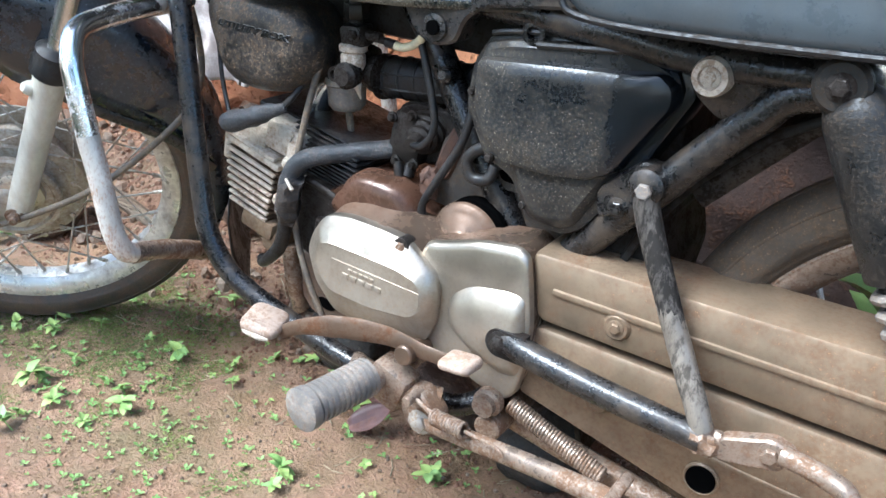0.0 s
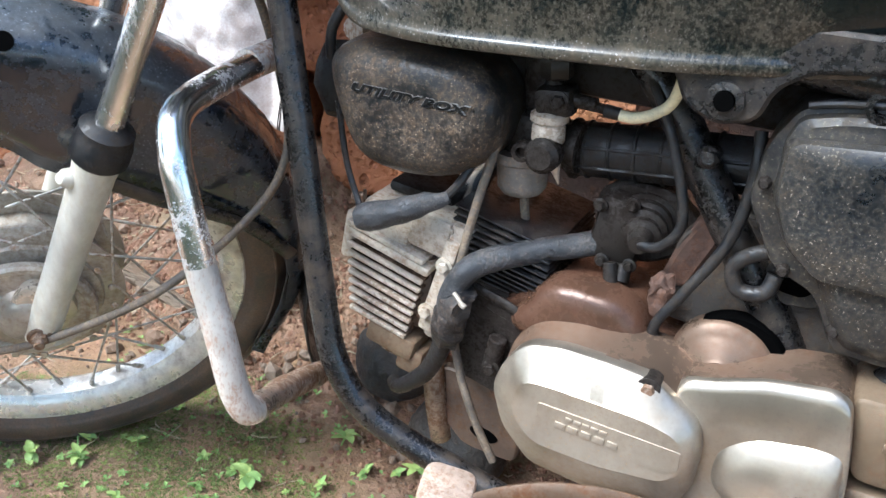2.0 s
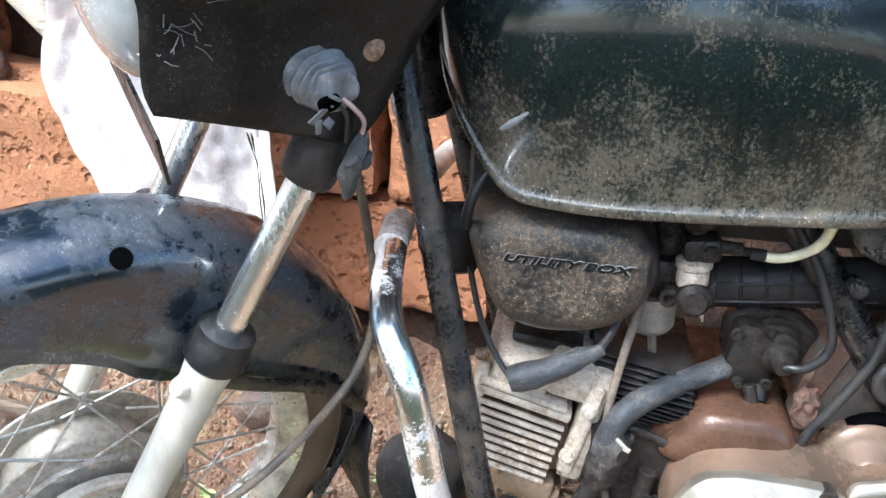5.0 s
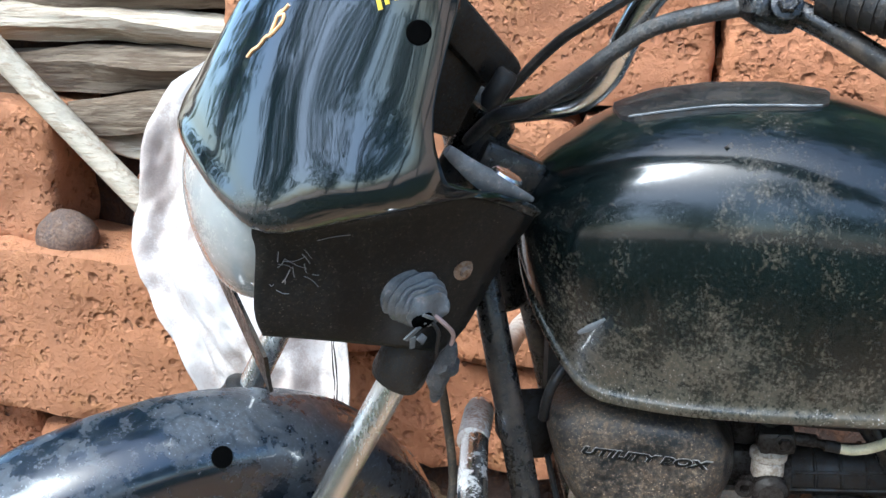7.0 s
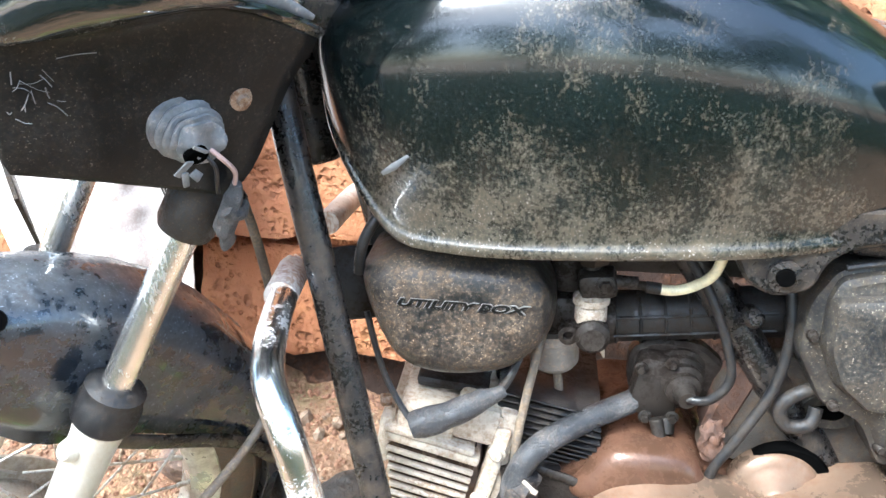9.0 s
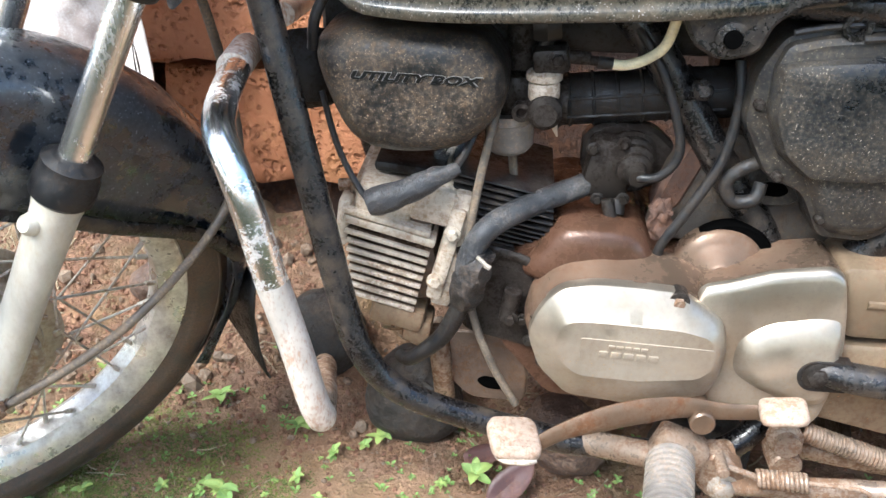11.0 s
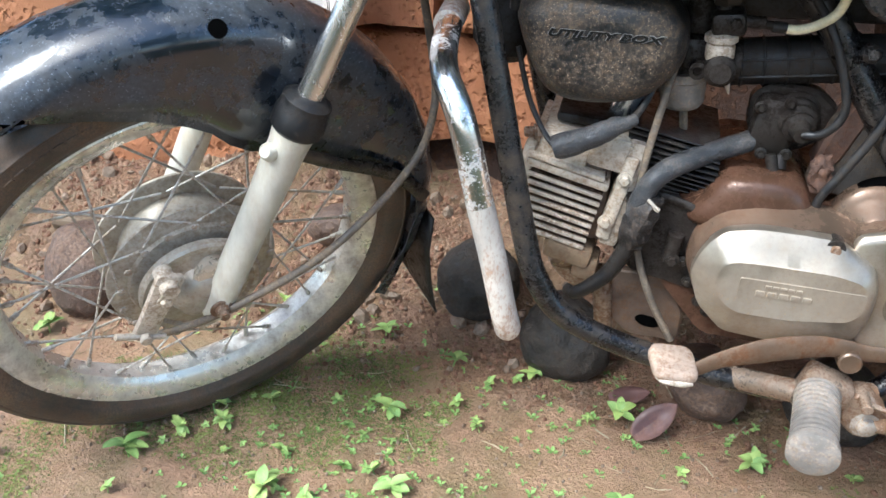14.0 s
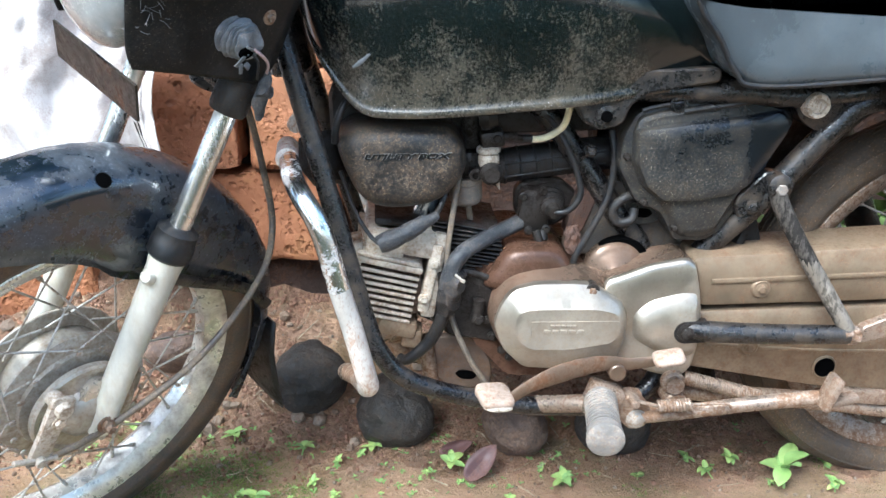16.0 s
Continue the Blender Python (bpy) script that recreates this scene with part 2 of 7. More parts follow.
M = dict(
    black_gloss=material("gloss_black_paint", (0.003, 0.006, 0.008), 0.1, dirt=(0.05, 0.05, 0.047), amount=0.3, haze=0.6, scale=9, bump=0.04, spots=0.45, coat=1.0, grit=0.35, fine=60, low=(0.80, 0.90), soft=2.2, shine=0.7),
    skirt=material("dust_streaked_black_moulding", (0.006, 0.007, 0.008), 0.28, dirt=(0.045, 0.040, 0.033), amount=0.4, haze=0.7, scale=14, fine=60, bump=0.2, spots=0.35, grit=0.5, soft=2.0, shine=0.22),
    tank_paint=material("dusty_tank_paint", (0.004, 0.0075, 0.008), 0.16, dirt=(0.265, 0.232, 0.172), amount=0.47, haze=0.75, scale=12, fine=70, bump=0.08, spots=0.4, coat=0.3, low=(0.58, 0.795), grit=0.5, streak=0.8, soft=5.0, clean=(-0.47, -0.38), mottle=0.5),
    # Smears of grime, paled and blued to carry the sky's sheen
    fender_paint=material("smeared_sky_sheen_fender_paint", (0.005, 0.010, 0.018), 0.15, dirt=(0.088, 0.101, 0.118), amount=0.5, haze=0.62, scale=14, fine=50, bump=0.08, spots=0.12, coat=0.4, grit=0.22, soft=1.3, shine=0.75),
    black_dirty=material("grimy_black_steel", (0.006, 0.006, 0.007), 0.2, dirt=(0.056, 0.05, 0.044), amount=0.38, haze=0.8, scale=26, fine=70, bump=0.4, spots=0.5, coat=0.3, grit=0.9, soft=1.3),
    black_plastic=material("dusty_black_plastic", (0.006, 0.007, 0.008), 0.26, dirt=(0.05, 0.041, 0.032), amount=0.46, haze=0.85, scale=10, fine=70, bump=0.25, spots=0.15, grit=0.75, soft=1.6),
    box_plastic=material("dust_speckled_box_plastic", (0.010, 0.011, 0.012), 0.28, dirt=(0.155, 0.122, 0.088), amount=0.46, haze=0.8, scale=20, fine=60, bump=0.35, spots=0.12, grit=0.6, soft=2.0),
    side_plastic=material("grimy_side_panel_plastic", (0.005, 0.007, 0.010), 0.26, dirt=(0.084, 0.075, 0.06), amount=0.48, haze=0.8, scale=9, fine=60, bump=0.2, spots=0.06, coat=0.1, grit=0.6, soft=2.2, clean=(-0.29, -0.262)),
    rubber=material("worn_black_rubber", (0.008, 0.009, 0.011), 0.34, dirt=(0.05, 0.043, 0.036), amount=0.42, haze=0.7, scale=25, fine=90, bump=0.3, spots=0.2, grit=0.7),
    tyre=material("muddy_tyre_rubber", (0.034, 0.029, 0.026), 0.3, dirt=(0.21, 0.145, 0.097), amount=0.58, haze=0.8, scale=9, fine=90, bump=0.2, spots=0.0, grit=0.15, soft=2.4),
    chrome=material("scuffed_chrome", (0.80, 0.81, 0.80), 0.2, 1.0, dirt=(0.3, 0.26, 0.21), amount=0.05, haze=0.8, scale=14, fine=90, bump=0.06, spots=0.4, grit=0.5, mottle=0.15),
    fork_chrome=material("hazy_fork_chrome", (0.82, 0.81, 0.78), 0.25, 0.95, dirt=(0.5, 0.45, 0.36), amount=0.12, haze=0.6, scale=14, fine=60, bump=0.05, spots=0.3, grit=0.4, mottle=0.12, streak=0.4, soft=2.0),
    guard_low=material("rust_bloomed_chrome", (0.64, 0.60, 0.54), 0.3, 0.35, dirt=(0.38, 0.245, 0.16), amount=0.36, haze=0.8, scale=18, fine=80, bump=0.12, spots=0.2, grit=0.5, mottle=0.3, streak=0.5),
    stay_paint=material("scraped_black_stay", (0.12, 0.102, 0.086), 0.35, 0.4, dirt=(0.008, 0.008, 0.008), amount=0.62, haze=0.85, scale=24, fine=40, bump=0.2, grit=0.4, soft=1.2, streak=0.35),
    fork_alu=material("painted_fork_alloy", (0.63, 0.615, 0.54), 0.28, 0.2, dirt=(0.40, 0.33, 0.21), amount=0.46, haze=0.6, scale=9, fine=50, bump=0.04, grit=0.25, mottle=0.15, streak=0.4, soft=1.6),
    engine_alu=material("muddy_engine_alloy", (0.58, 0.53, 0.445), 0.2, 0.7, dirt=(0.31, 0.205, 0.12), amount=0.44, haze=0.7, scale=6, fine=50, bump=0.05, spots=0.15, grit=0.15, mottle=0.12, vary=0.15, streak=0.6, soft=2.5),
    cover_alu=material("mud_streaked_cover_alloy", (0.44, 0.385, 0.31), 0.3, 0.88, dirt=(0.17, 0.108, 0.06), amount=0.66, haze=0.62, scale=8, fine=50, bump=0.05, spots=0.3, grit=0.35, mottle=0.25, vary=0.15, soft=4.0, low=(0.27, 0.44)),
    washed=material("mud_washed_alloy", (0.17, 0.118, 0.083), 0.2, 0.55, dirt=(0.12, 0.062, 0.035), amount=0.46, haze=0.75, scale=9, fine=60, bump=0.06, spots=0.0, grit=0.2, mottle=0.25, soft=1.8),
    tyre_mud=material("mud_caked_tyre", (0.065, 0.05, 0.037), 0.55, dirt=(0.135, 0.097, 0.064), amount=0.52, haze=0.9, scale=10, fine=50, bump=0.4, spots=0.2, grain=0.001, soft=2.0),
    engine_mud=material("mud_caked_alloy", (0.095, 0.05, 0.031), 0.13, 0.3, dirt=(0.075, 0.034, 0.02), amount=0.42, haze=0.75, scale=14, fine=50, bump=0.2, spots=0.0, grit=0.4, mottle=0.35, soft=1.6),
    fin_alu=material("grimy_fin_alloy", (0.60, 0.53, 0.43), 0.42, 0.15, dirt=(0.27, 0.175, 0.105), amount=0.45, haze=0.85, scale=22, fine=60, bump=0.35, spots=0.1, grit=0.5, mottle=0.35, soft=1.8),
    fin_core=material("dark_brown_casting", (0.11, 0.075, 0.055), 0.6, dirt=(0.15, 0.095, 0.06), amount=0.4, scale=30, fine=60, bump=0.3),
    barrel=material("black_barrel_iron", (0.014, 0.014, 0.015), 0.35, dirt=(0.26, 0.25, 0.24), amount=0.4, scale=30, fine=80, bump=0.2),
    case_steel=material("muddy_silver_chain_case", (0.26, 0.192, 0.125), 0.28, 0.45, dirt=(0.145, 0.086, 0.05), amount=0.62, haze=0.8, scale=9, fine=50, bump=0.1, spots=0.2, grit=0.5, mottle=0.35, soft=2.0),
    rust=material("rusty_plated_steel", (0.31, 0.24, 0.185), 0.26, 0.6, dirt=(0.145, 0.085, 0.05), amount=0.5, haze=0.9, scale=20, fine=80, bump=0.2, spots=0.2, grit=0.5),
    lever_steel=material("browned_lever_steel", (0.14, 0.092, 0.06), 0.3, 0.4, dirt=(0.105, 0.048, 0.022), amount=0.45, haze=0.85, scale=18, fine=60, bump=0.15, grit=0.35, mottle=0.3, soft=1.4),
    bare_scraped=material("black_flecked_bare_tube", (0.25, 0.212, 0.17), 0.36, 0.35, dirt=(0.02, 0.018, 0.016), amount=0.44, haze=0.75, scale=26, fine=50, bump=0.15, grit=0.5, mottle=0.3, streak=0.35),
    steel=material("dull_zinc_steel", (0.50, 0.47, 0.43), 0.32, 0.7, dirt=(0.28, 0.2, 0.13), amount=0.45, haze=0.85, scale=25, fine=80, bump=0.15),
    rim=material("stained_steel_rim", (0.76, 0.735, 0.67), 0.26, 0.7, dirt=(0.20, 0.14, 0.09), amount=0.34, haze=0.8, scale=9, fine=50, bump=0.05, spots=0.0, grit=0.25, mottle=0.15, vary=0.12, soft=2.0),
    spoke=material("dull_pale_spoke_wire", (0.56, 0.52, 0.46), 0.4, 0.3, dirt=(0.24, 0.17, 0.11), amount=0.4, haze=0.8, scale=25, fine=80, bump=0.1),
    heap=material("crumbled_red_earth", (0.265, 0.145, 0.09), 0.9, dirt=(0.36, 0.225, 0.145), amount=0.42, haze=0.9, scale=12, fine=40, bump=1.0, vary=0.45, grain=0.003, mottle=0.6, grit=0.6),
    peg=material("mud_grey_rubber", (0.205, 0.185, 0.165), 0.42, dirt=(0.28, 0.24, 0.2), amount=0.5, haze=0.85, scale=30, fine=80, bump=0.3, spots=0.0),
    pad=material("pinkish_worn_pad_rubber", (0.38, 0.285, 0.22), 0.5, dirt=(0.24, 0.165, 0.115), amount=0.45, haze=0.8, scale=30, fine=80, bump=0.25),
    cable=material("dusty_cable_sheath", (0.10, 0.085, 0.07), 0.45, dirt=(0.25, 0.2, 0.145), amount=0.5, scale=25, fine=80, bump=0.1),
    # Dark metal parts, and near-black fillers painting shade into gaps
    dark=material("dark_metal_and_gap_shade", (0.006, 0.0055, 0.005), 0.6, dirt=(0.024, 0.017, 0.013), amount=0.5, scale=20, fine=60),
    vinyl=material("worn_grey_vinyl", (0.07, 0.083, 0.093), 0.25, dirt=(0.18, 0.2, 0.205), amount=0.4, haze=0.5, scale=5, fine=90, bump=0.12, grit=0.15, soft=3.0),
    grime=material("oily_dark_alloy", (0.04, 0.034, 0.029), 0.34, 0.5, dirt=(0.018, 0.014, 0.012), amount=0.5, haze=0.9, scale=25, fine=80, bump=0.3, spots=0.2),
    tape=material("grey_insulating_tape", (0.15, 0.16, 0.17), 0.38, dirt=(0.36, 0.35, 0.34), amount=0.2, scale=60, fine=70, bump=0.2),
    lump_tape=material("sticky_black_tape", (0.010, 0.010, 0.011), 0.3, dirt=(0.12, 0.10, 0.085), amount=0.42, scale=40, fine=70, bump=0.5, grain=0.001),
    hose=material("grey_woven_hose", (0.034, 0.036, 0.04), 0.32, dirt=(0.15, 0.145, 0.14), amount=0.36, haze=0.7, scale=30, fine=110, bump=0.8, grit=0.6),
    bare=material("bare_weathered_tube", (0.56, 0.49, 0.40), 0.4, 0.3, dirt=(0.24, 0.175, 0.12), amount=0.38, haze=0.8, scale=24, fine=70, bump=0.12, grit=0.5, mottle=0.25),
    dusty=material("dust_caked_plate", (0.045, 0.038, 0.032), 0.8, dirt=(0.085, 0.066, 0.049), amount=0.5, haze=0.8, scale=25, fine=80, bump=0.5, grit=0.6),
    copper=material("bare_pink_wire", (0.5, 0.34, 0.3), 0.4),
    hose_cream=material("yellowed_clear_hose", (0.72, 0.64, 0.42), 0.25, bump=0.05),
    rust_red=material("red_mud_crust", (0.085, 0.046, 0.032), 0.8, dirt=(0.14, 0.078, 0.052), amount=0.4, scale=60, fine=80, bump=0.6),
    lens=material("milky_headlamp_lens", (0.33, 0.34, 0.33), 0.08, dirt=(0.42, 0.41, 0.37), amount=0.4, haze=0.6, scale=10, coat=0.8, bump=0.02, grit=0.3, mottle=0.1),
    gold=material("orange_decal", (0.85, 0.44, 0.2), 0.35, bump=0.0),
    yellow=material("yellow_decal", (0.8, 0.55, 0.05), 0.35, bump=0.0),
    mark=material("raised_black_lettering", (0.006, 0.006, 0.006), 0.3, bump=0.0),
    mark_edge=material("worn_letter_edge", (0.20, 0.195, 0.185), 0.5, dirt=(0.05, 0.045, 0.04), amount=0.4, scale=60, bump=0.1),
    laterite=material("pitted_laterite", (0.345, 0.147, 0.07), 0.9, dirt=(0.41, 0.238, 0.134), amount=0.42, haze=0.85, scale=7, fine=22, bump=0.6, vary=0.4, grain=0.003, mottle=0.35, soft=2.0),
    # Earth of the joints; its near-black also stands for the shaded wall
    joint_and_wall_shade=material("dark_joint_and_wall_shade", (0.03, 0.015, 0.01), 0.95, dirt=(0.088, 0.046, 0.028), amount=0.4, scale=9, fine=25, bump=0.8, grain=0.003),
    soil=material("damp_red_soil", (0.375, 0.224, 0.14), 0.5, dirt=(0.445, 0.325, 0.205), amount=0.45, haze=0.8, scale=6, fine=45, bump=1.0, vary=0.3, grain=0.0015, spots=0.0, grit=0.55, mottle=0.55, soft=1.6),
    clod=material("red_soil_clods", (0.215, 0.112, 0.07), 0.9, dirt=(0.28, 0.16, 0.1), amount=0.4, scale=20, fine=50, bump=0.7, grain=0.002),
    pebble=material("small_gravel", (0.24, 0.18, 0.13), 0.8, dirt=(0.17, 0.11, 0.075), amount=0.5, scale=30, fine=60, bump=0.5),
    straw=material("bleached_straw", (0.42, 0.36, 0.24), 0.75, dirt=(0.22, 0.16, 0.10), amount=0.5, scale=20, fine=60, bump=0.2),
    hub_alu=material("mud_dulled_hub_alloy", (0.52, 0.475, 0.40), 0.3, 0.5, dirt=(0.21, 0.152, 0.096), amount=0.5, haze=0.8, scale=14, fine=50, bump=0.08, spots=0.2, grit=0.4, mottle=0.3, soft=2.0),
    husk=material("blackened_coconut_husk", (0.018, 0.017, 0.016), 0.45, dirt=(0.095, 0.08, 0.067), amount=0.5, haze=0.8, scale=14, fine=40, bump=0.7, grain=0.0015, spots=0.0, grit=0.4, soft=1.8),
    husk_brown=material("brown_coconut_husk", (0.10, 0.065, 0.05), 0.6, dirt=(0.22, 0.16, 0.125), amount=0.5, haze=0.8, scale=12, fine=40, bump=0.7, grain=0.0015, grit=0.6),
    leaf=material("fresh_green_leaf", (0.25, 0.38, 0.12), 0.45, dirt=(0.45, 0.56, 0.27), amount=0.45, scale=40, fine=80, bump=0.1),
    grass=material("yard_grass", (0.055, 0.07, 0.026), 0.5, dirt=(0.09, 0.095, 0.045), amount=0.4, scale=2, fine=30, bump=0.0),
    canopy=material("tree_leaves", (0.055, 0.10, 0.03), 0.5, dirt=(0.10, 0.16, 0.05), amount=0.4, scale=3, fine=30, bump=0.1),
    bark=material("grey_bark", (0.13, 0.10, 0.08), 0.9, scale=9, fine=30, bump=0.8, grain=0.004),
    leaf_dry=material("dry_purple_leaf", (0.12, 0.06, 0.057), 0.4, dirt=(0.2, 0.12, 0.1), amount=0.4, scale=20, fine=60, bump=0.2),
    moss=material("green_moss", (0.13, 0.165, 0.045), 0.9, dirt=(0.24, 0.27, 0.09), amount=0.5, scale=20, fine=60, bump=0.4),
    sack=material("dirty_white_woven_sack", (0.64, 0.60, 0.575), 0.55, dirt=(0.38, 0.315, 0.28), amount=0.5, haze=0.7, scale=5, fine=70, bump=0.3, mottle=0.2, grit=0.4),
    wood=material("weathered_wood", (0.24, 0.185, 0.13), 0.85, dirt=(0.1, 0.072, 0.05), amount=0.55, scale=22, fine=40, bump=0.9, grain=0.002, streak=(0.08, 1, 1), vary=0.4, mottle=0.6),
    wood_pale=material("split_pale_wood", (0.56, 0.49, 0.38), 0.75, dirt=(0.33, 0.26, 0.19), amount=0.42, scale=20, fine=40, bump=0.7, grain=0.0015, streak=(0.08, 1, 1), mottle=0.35),
    # Painted darkness of holes and gaps, worn by solid discs
    hole=material("hole_shade_black", (0.002, 0.002, 0.002), 0.95, bump=0.0),
)


def tint(m, colour, scale, lo, hi, share):
    """A second growth or earth tone in soft patches over a material."""
    n, l = m.node_tree.nodes, m.node_tree.links
    b = n["Principled BSDF"]
    old = b.inputs["Base Color"].links[0].from_socket
    t, r, x = n.new("ShaderNodeTexNoise"), n.new("ShaderNodeMapRange"), n.new("ShaderNodeMix")
    t.inputs["Scale"].default_value, t.inputs["Detail"].default_value, t.inputs["Roughness"].default_value = scale, 7, 0.68
    l.new(n.new("ShaderNodeTexCoord").outputs["Object"], t.inputs["Vector"])
    for k, v in (("From Min", lo), ("From Max", hi), ("To Max", share)):
        r.inputs[k].default_value = v
    l.new(t.outputs["Fac"], r.inputs["Value"])
    x.data_type = "RGBA"
    l.new(r.outputs["Result"], x.inputs[0])
    l.new(old, x.inputs[6])
    x.inputs[7].default_value = (*colour, 1)
    l.new(x.outputs[2], b.inputs["Base Color"])


def pits(m, colour, scale, size, depth):
    """Small dark cavities of uneven size, cut into a rough stone."""
    n, l = m.node_tree.nodes, m.node_tree.links
    b = n["Principled BSDF"]
    pos = n.new("ShaderNodeTexCoord").outputs["Object"]
    warp, add = n.new("ShaderNodeTexNoise"), n.new("ShaderNodeVectorMath")
    warp.inputs["Scale"].default_value = scale * 0.6
    scale_w = n.new("ShaderNodeVectorMath")
    scale_w.operation = "SCALE"
    scale_w.inputs["Scale"].default_value = 0.9 / scale
    l.new(pos, warp.inputs["Vector"])
    l.new(warp.outputs["Color"], scale_w.inputs[0])
    l.new(pos, add.inputs[0])
    l.new(scale_w.outputs[0], add.inputs[1])
    v, gate, r, g, mul, x, bp = n.new("ShaderNodeTexVoronoi"), n.new("ShaderNodeTexNoise"), n.new("ShaderNodeMapRange"), n.new("ShaderNodeMapRange"), n.new("ShaderNodeMath"), n.new("ShaderNodeMix"), n.new("ShaderNodeBump")
    v.inputs["Scale"].default_value, gate.inputs["Scale"].default_value = scale, scale * 0.3
    l.new(add.outputs[0], v.inputs["Vector"])
    l.new(pos, gate.inputs["Vector"])
    for node, pairs in ((r, (("From Min", size), ("From Max", size * 0.5))), (g, (("From Min", 0.46), ("From Max", 0.56)))):
        for k, val in pairs:
            node.inputs[k].default_value = val
    l.new(v.outputs["Distance"], r.inputs["Value"])
    l.new(gate.outputs["Fac"], g.inputs["Value"])
    mul.operation = "MULTIPLY"
    l.new(r.outputs["Result"], mul.inputs[0])
    l.new(g.outputs["Result"], mul.inputs[1])
    x.data_type = "RGBA"
    l.new(mul.outputs[0], x.inputs[0])
    l.new(b.inputs["Base Color"].links[0].from_socket, x.inputs[6])
    x.inputs[7].default_value = (*colour, 1)
    l.new(x.outputs[2], b.inputs["Base Color"])
    bp.invert = True
    bp.inputs["Strength"].default_value, bp.inputs["Distance"].default_value = 1.0, depth
    l.new(mul.outputs[0], bp.inputs["Height"])
    l.new(b.inputs["Normal"].links[0].from_socket, bp.inputs["Normal"])
    l.new(bp.outputs[0], b.inputs["Normal"])


# No gloss, so the solid black discs read as depth
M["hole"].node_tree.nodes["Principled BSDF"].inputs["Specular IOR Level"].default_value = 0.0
pits(M["laterite"], (0.11, 0.04, 0.02), 34.0, 0.36, 0.007)
pits(M["laterite"], (0.16, 0.055, 0.025), 90.0, 0.42, 0.004)
tint(M["laterite"], (0.24, 0.085, 0.04), 5.0, 0.5, 0.62, 0.7)
tint(M["laterite"], (0.55, 0.30, 0.12), 14.0, 0.56, 0.68, 0.6)
def shades(m, colours):
    """Each object of the material takes its own shade between the colours."""
    n, l = m.node_tree.nodes, m.node_tree.links
    b = n["Principled BSDF"]
    info, ramp, x = n.new("ShaderNodeObjectInfo"), n.new("ShaderNodeValToRGB"), n.new("ShaderNodeMix")
    ramp.color_ramp.elements[0].color, ramp.color_ramp.elements[1].color = (*colours[0], 1), (*colours[-1], 1)
    for k, c in enumerate(colours[1:-1]):
        ramp.color_ramp.elements.new((k + 1) / (len(colours) - 1)).color = (*c, 1)
    l.new(info.outputs["Random"], ramp.inputs["Fac"])
    x.data_type = "RGBA"
    x.inputs[0].default_value = 0.65
    l.new(b.inputs["Base Color"].links[0].from_socket, x.inputs[6])
    l.new(ramp.outputs["Color"], x.inputs[7])
    l.new(x.outputs[2], b.inputs["Base Color"])


shades(M["leaf"], ((0.16, 0.30, 0.07), (0.30, 0.44, 0.13), (0.42, 0.52, 0.14), (0.20, 0.36, 0.12)))
shades(M["laterite"], ((0.40, 0.165, 0.075), (0.34, 0.14, 0.068), (0.46, 0.21, 0.10)))
tint(M["black_dirty"], (0.066, 0.05, 0.037), 26.0, 0.53, 0.61, 0.72)
tint(M["soil"], (0.23, 0.105, 0.062), 3.0, 0.48, 0.64, 0.55)
tint(M["soil"], (0.175, 0.152, 0.072), 5.0, 0.44, 0.66, 0.68)
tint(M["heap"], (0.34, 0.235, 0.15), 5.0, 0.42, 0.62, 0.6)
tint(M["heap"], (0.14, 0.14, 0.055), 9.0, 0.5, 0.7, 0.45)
tint(M["rim"], (0.16, 0.105, 0.068), 12.0, 0.53, 0.66, 0.65)

# ---- builders ----
def thing(name, place, label, category, group=""):
    """An Empty at a thing's base."""
    ob = new(name)
    ob.location = place
    return tagged(ob, label, category, group)


def finish(bm, name, mat, angle=38):
    mesh = bpy.data.meshes.new(name)
    bmesh.ops.recalc_face_normals(bm, faces=bm.faces)
    bm.to_mesh(mesh)
    bm.free()
    mesh.materials.append(mat)
    mesh.shade_smooth()
    mesh.set_sharp_from_angle(angle=radians(angle))
    return mesh


def part(name, bm, mat, parent=None, label="", at=None, angle=38):
    """Link a bmesh as one mesh object, under a thing or a part; its mesh is laid out in the world."""
    ob = new(name, finish(bm, name, mat, angle))
    if parent:
        ob.parent = parent
        if parent.parent is None:
            ob.matrix_parent_inverse = parent.matrix_basis.inverted()
    if at is not None:
        ob.matrix_basis = at
    return tagged(ob, label)


def join(*bms):
    out = bms[0]
    for b in bms[1:]:
        tmp = bpy.data.meshes.new("tmp")
        b.to_mesh(tmp)
        b.free()
        out.from_mesh(tmp)
        bpy.data.meshes.remove(tmp)
    return out


def curve_points(pts, n):
    """Points of a smooth curve through pts."""
    p = [Vector(q) for q in pts]
    if len(p) < 3 or n < 2:
        return p
    out = []
    for i in range(len(p) - 1):
        a, b, c, d = p[max(i - 1, 0)], p[i], p[i + 1], p[min(i + 2, len(p) - 1)]
        for k in range(n):
            t = k / n
            out.append(0.5 * (2 * b + (c - a) * t + (2 * a - 5 * b + 4 * c - d) * t * t + (3 * b - a - 3 * c + d) * t ** 3))
    return out + [p[-1]]


def rings(bm, loops, cap=True, closed=True):
    rows = [[bm.verts.new(v) for v in loop] for loop in loops]
    for a, b in zip(rows, rows[1:]):
        k = len(a)
        for i in range(k if closed else k - 1):
            bm.faces.new((a[i], a[(i + 1) % k], b[(i + 1) % k], b[i]))
    if cap:
        bm.faces.new(rows[0][::-1])
        bm.faces.new(rows[-1])
    return bm


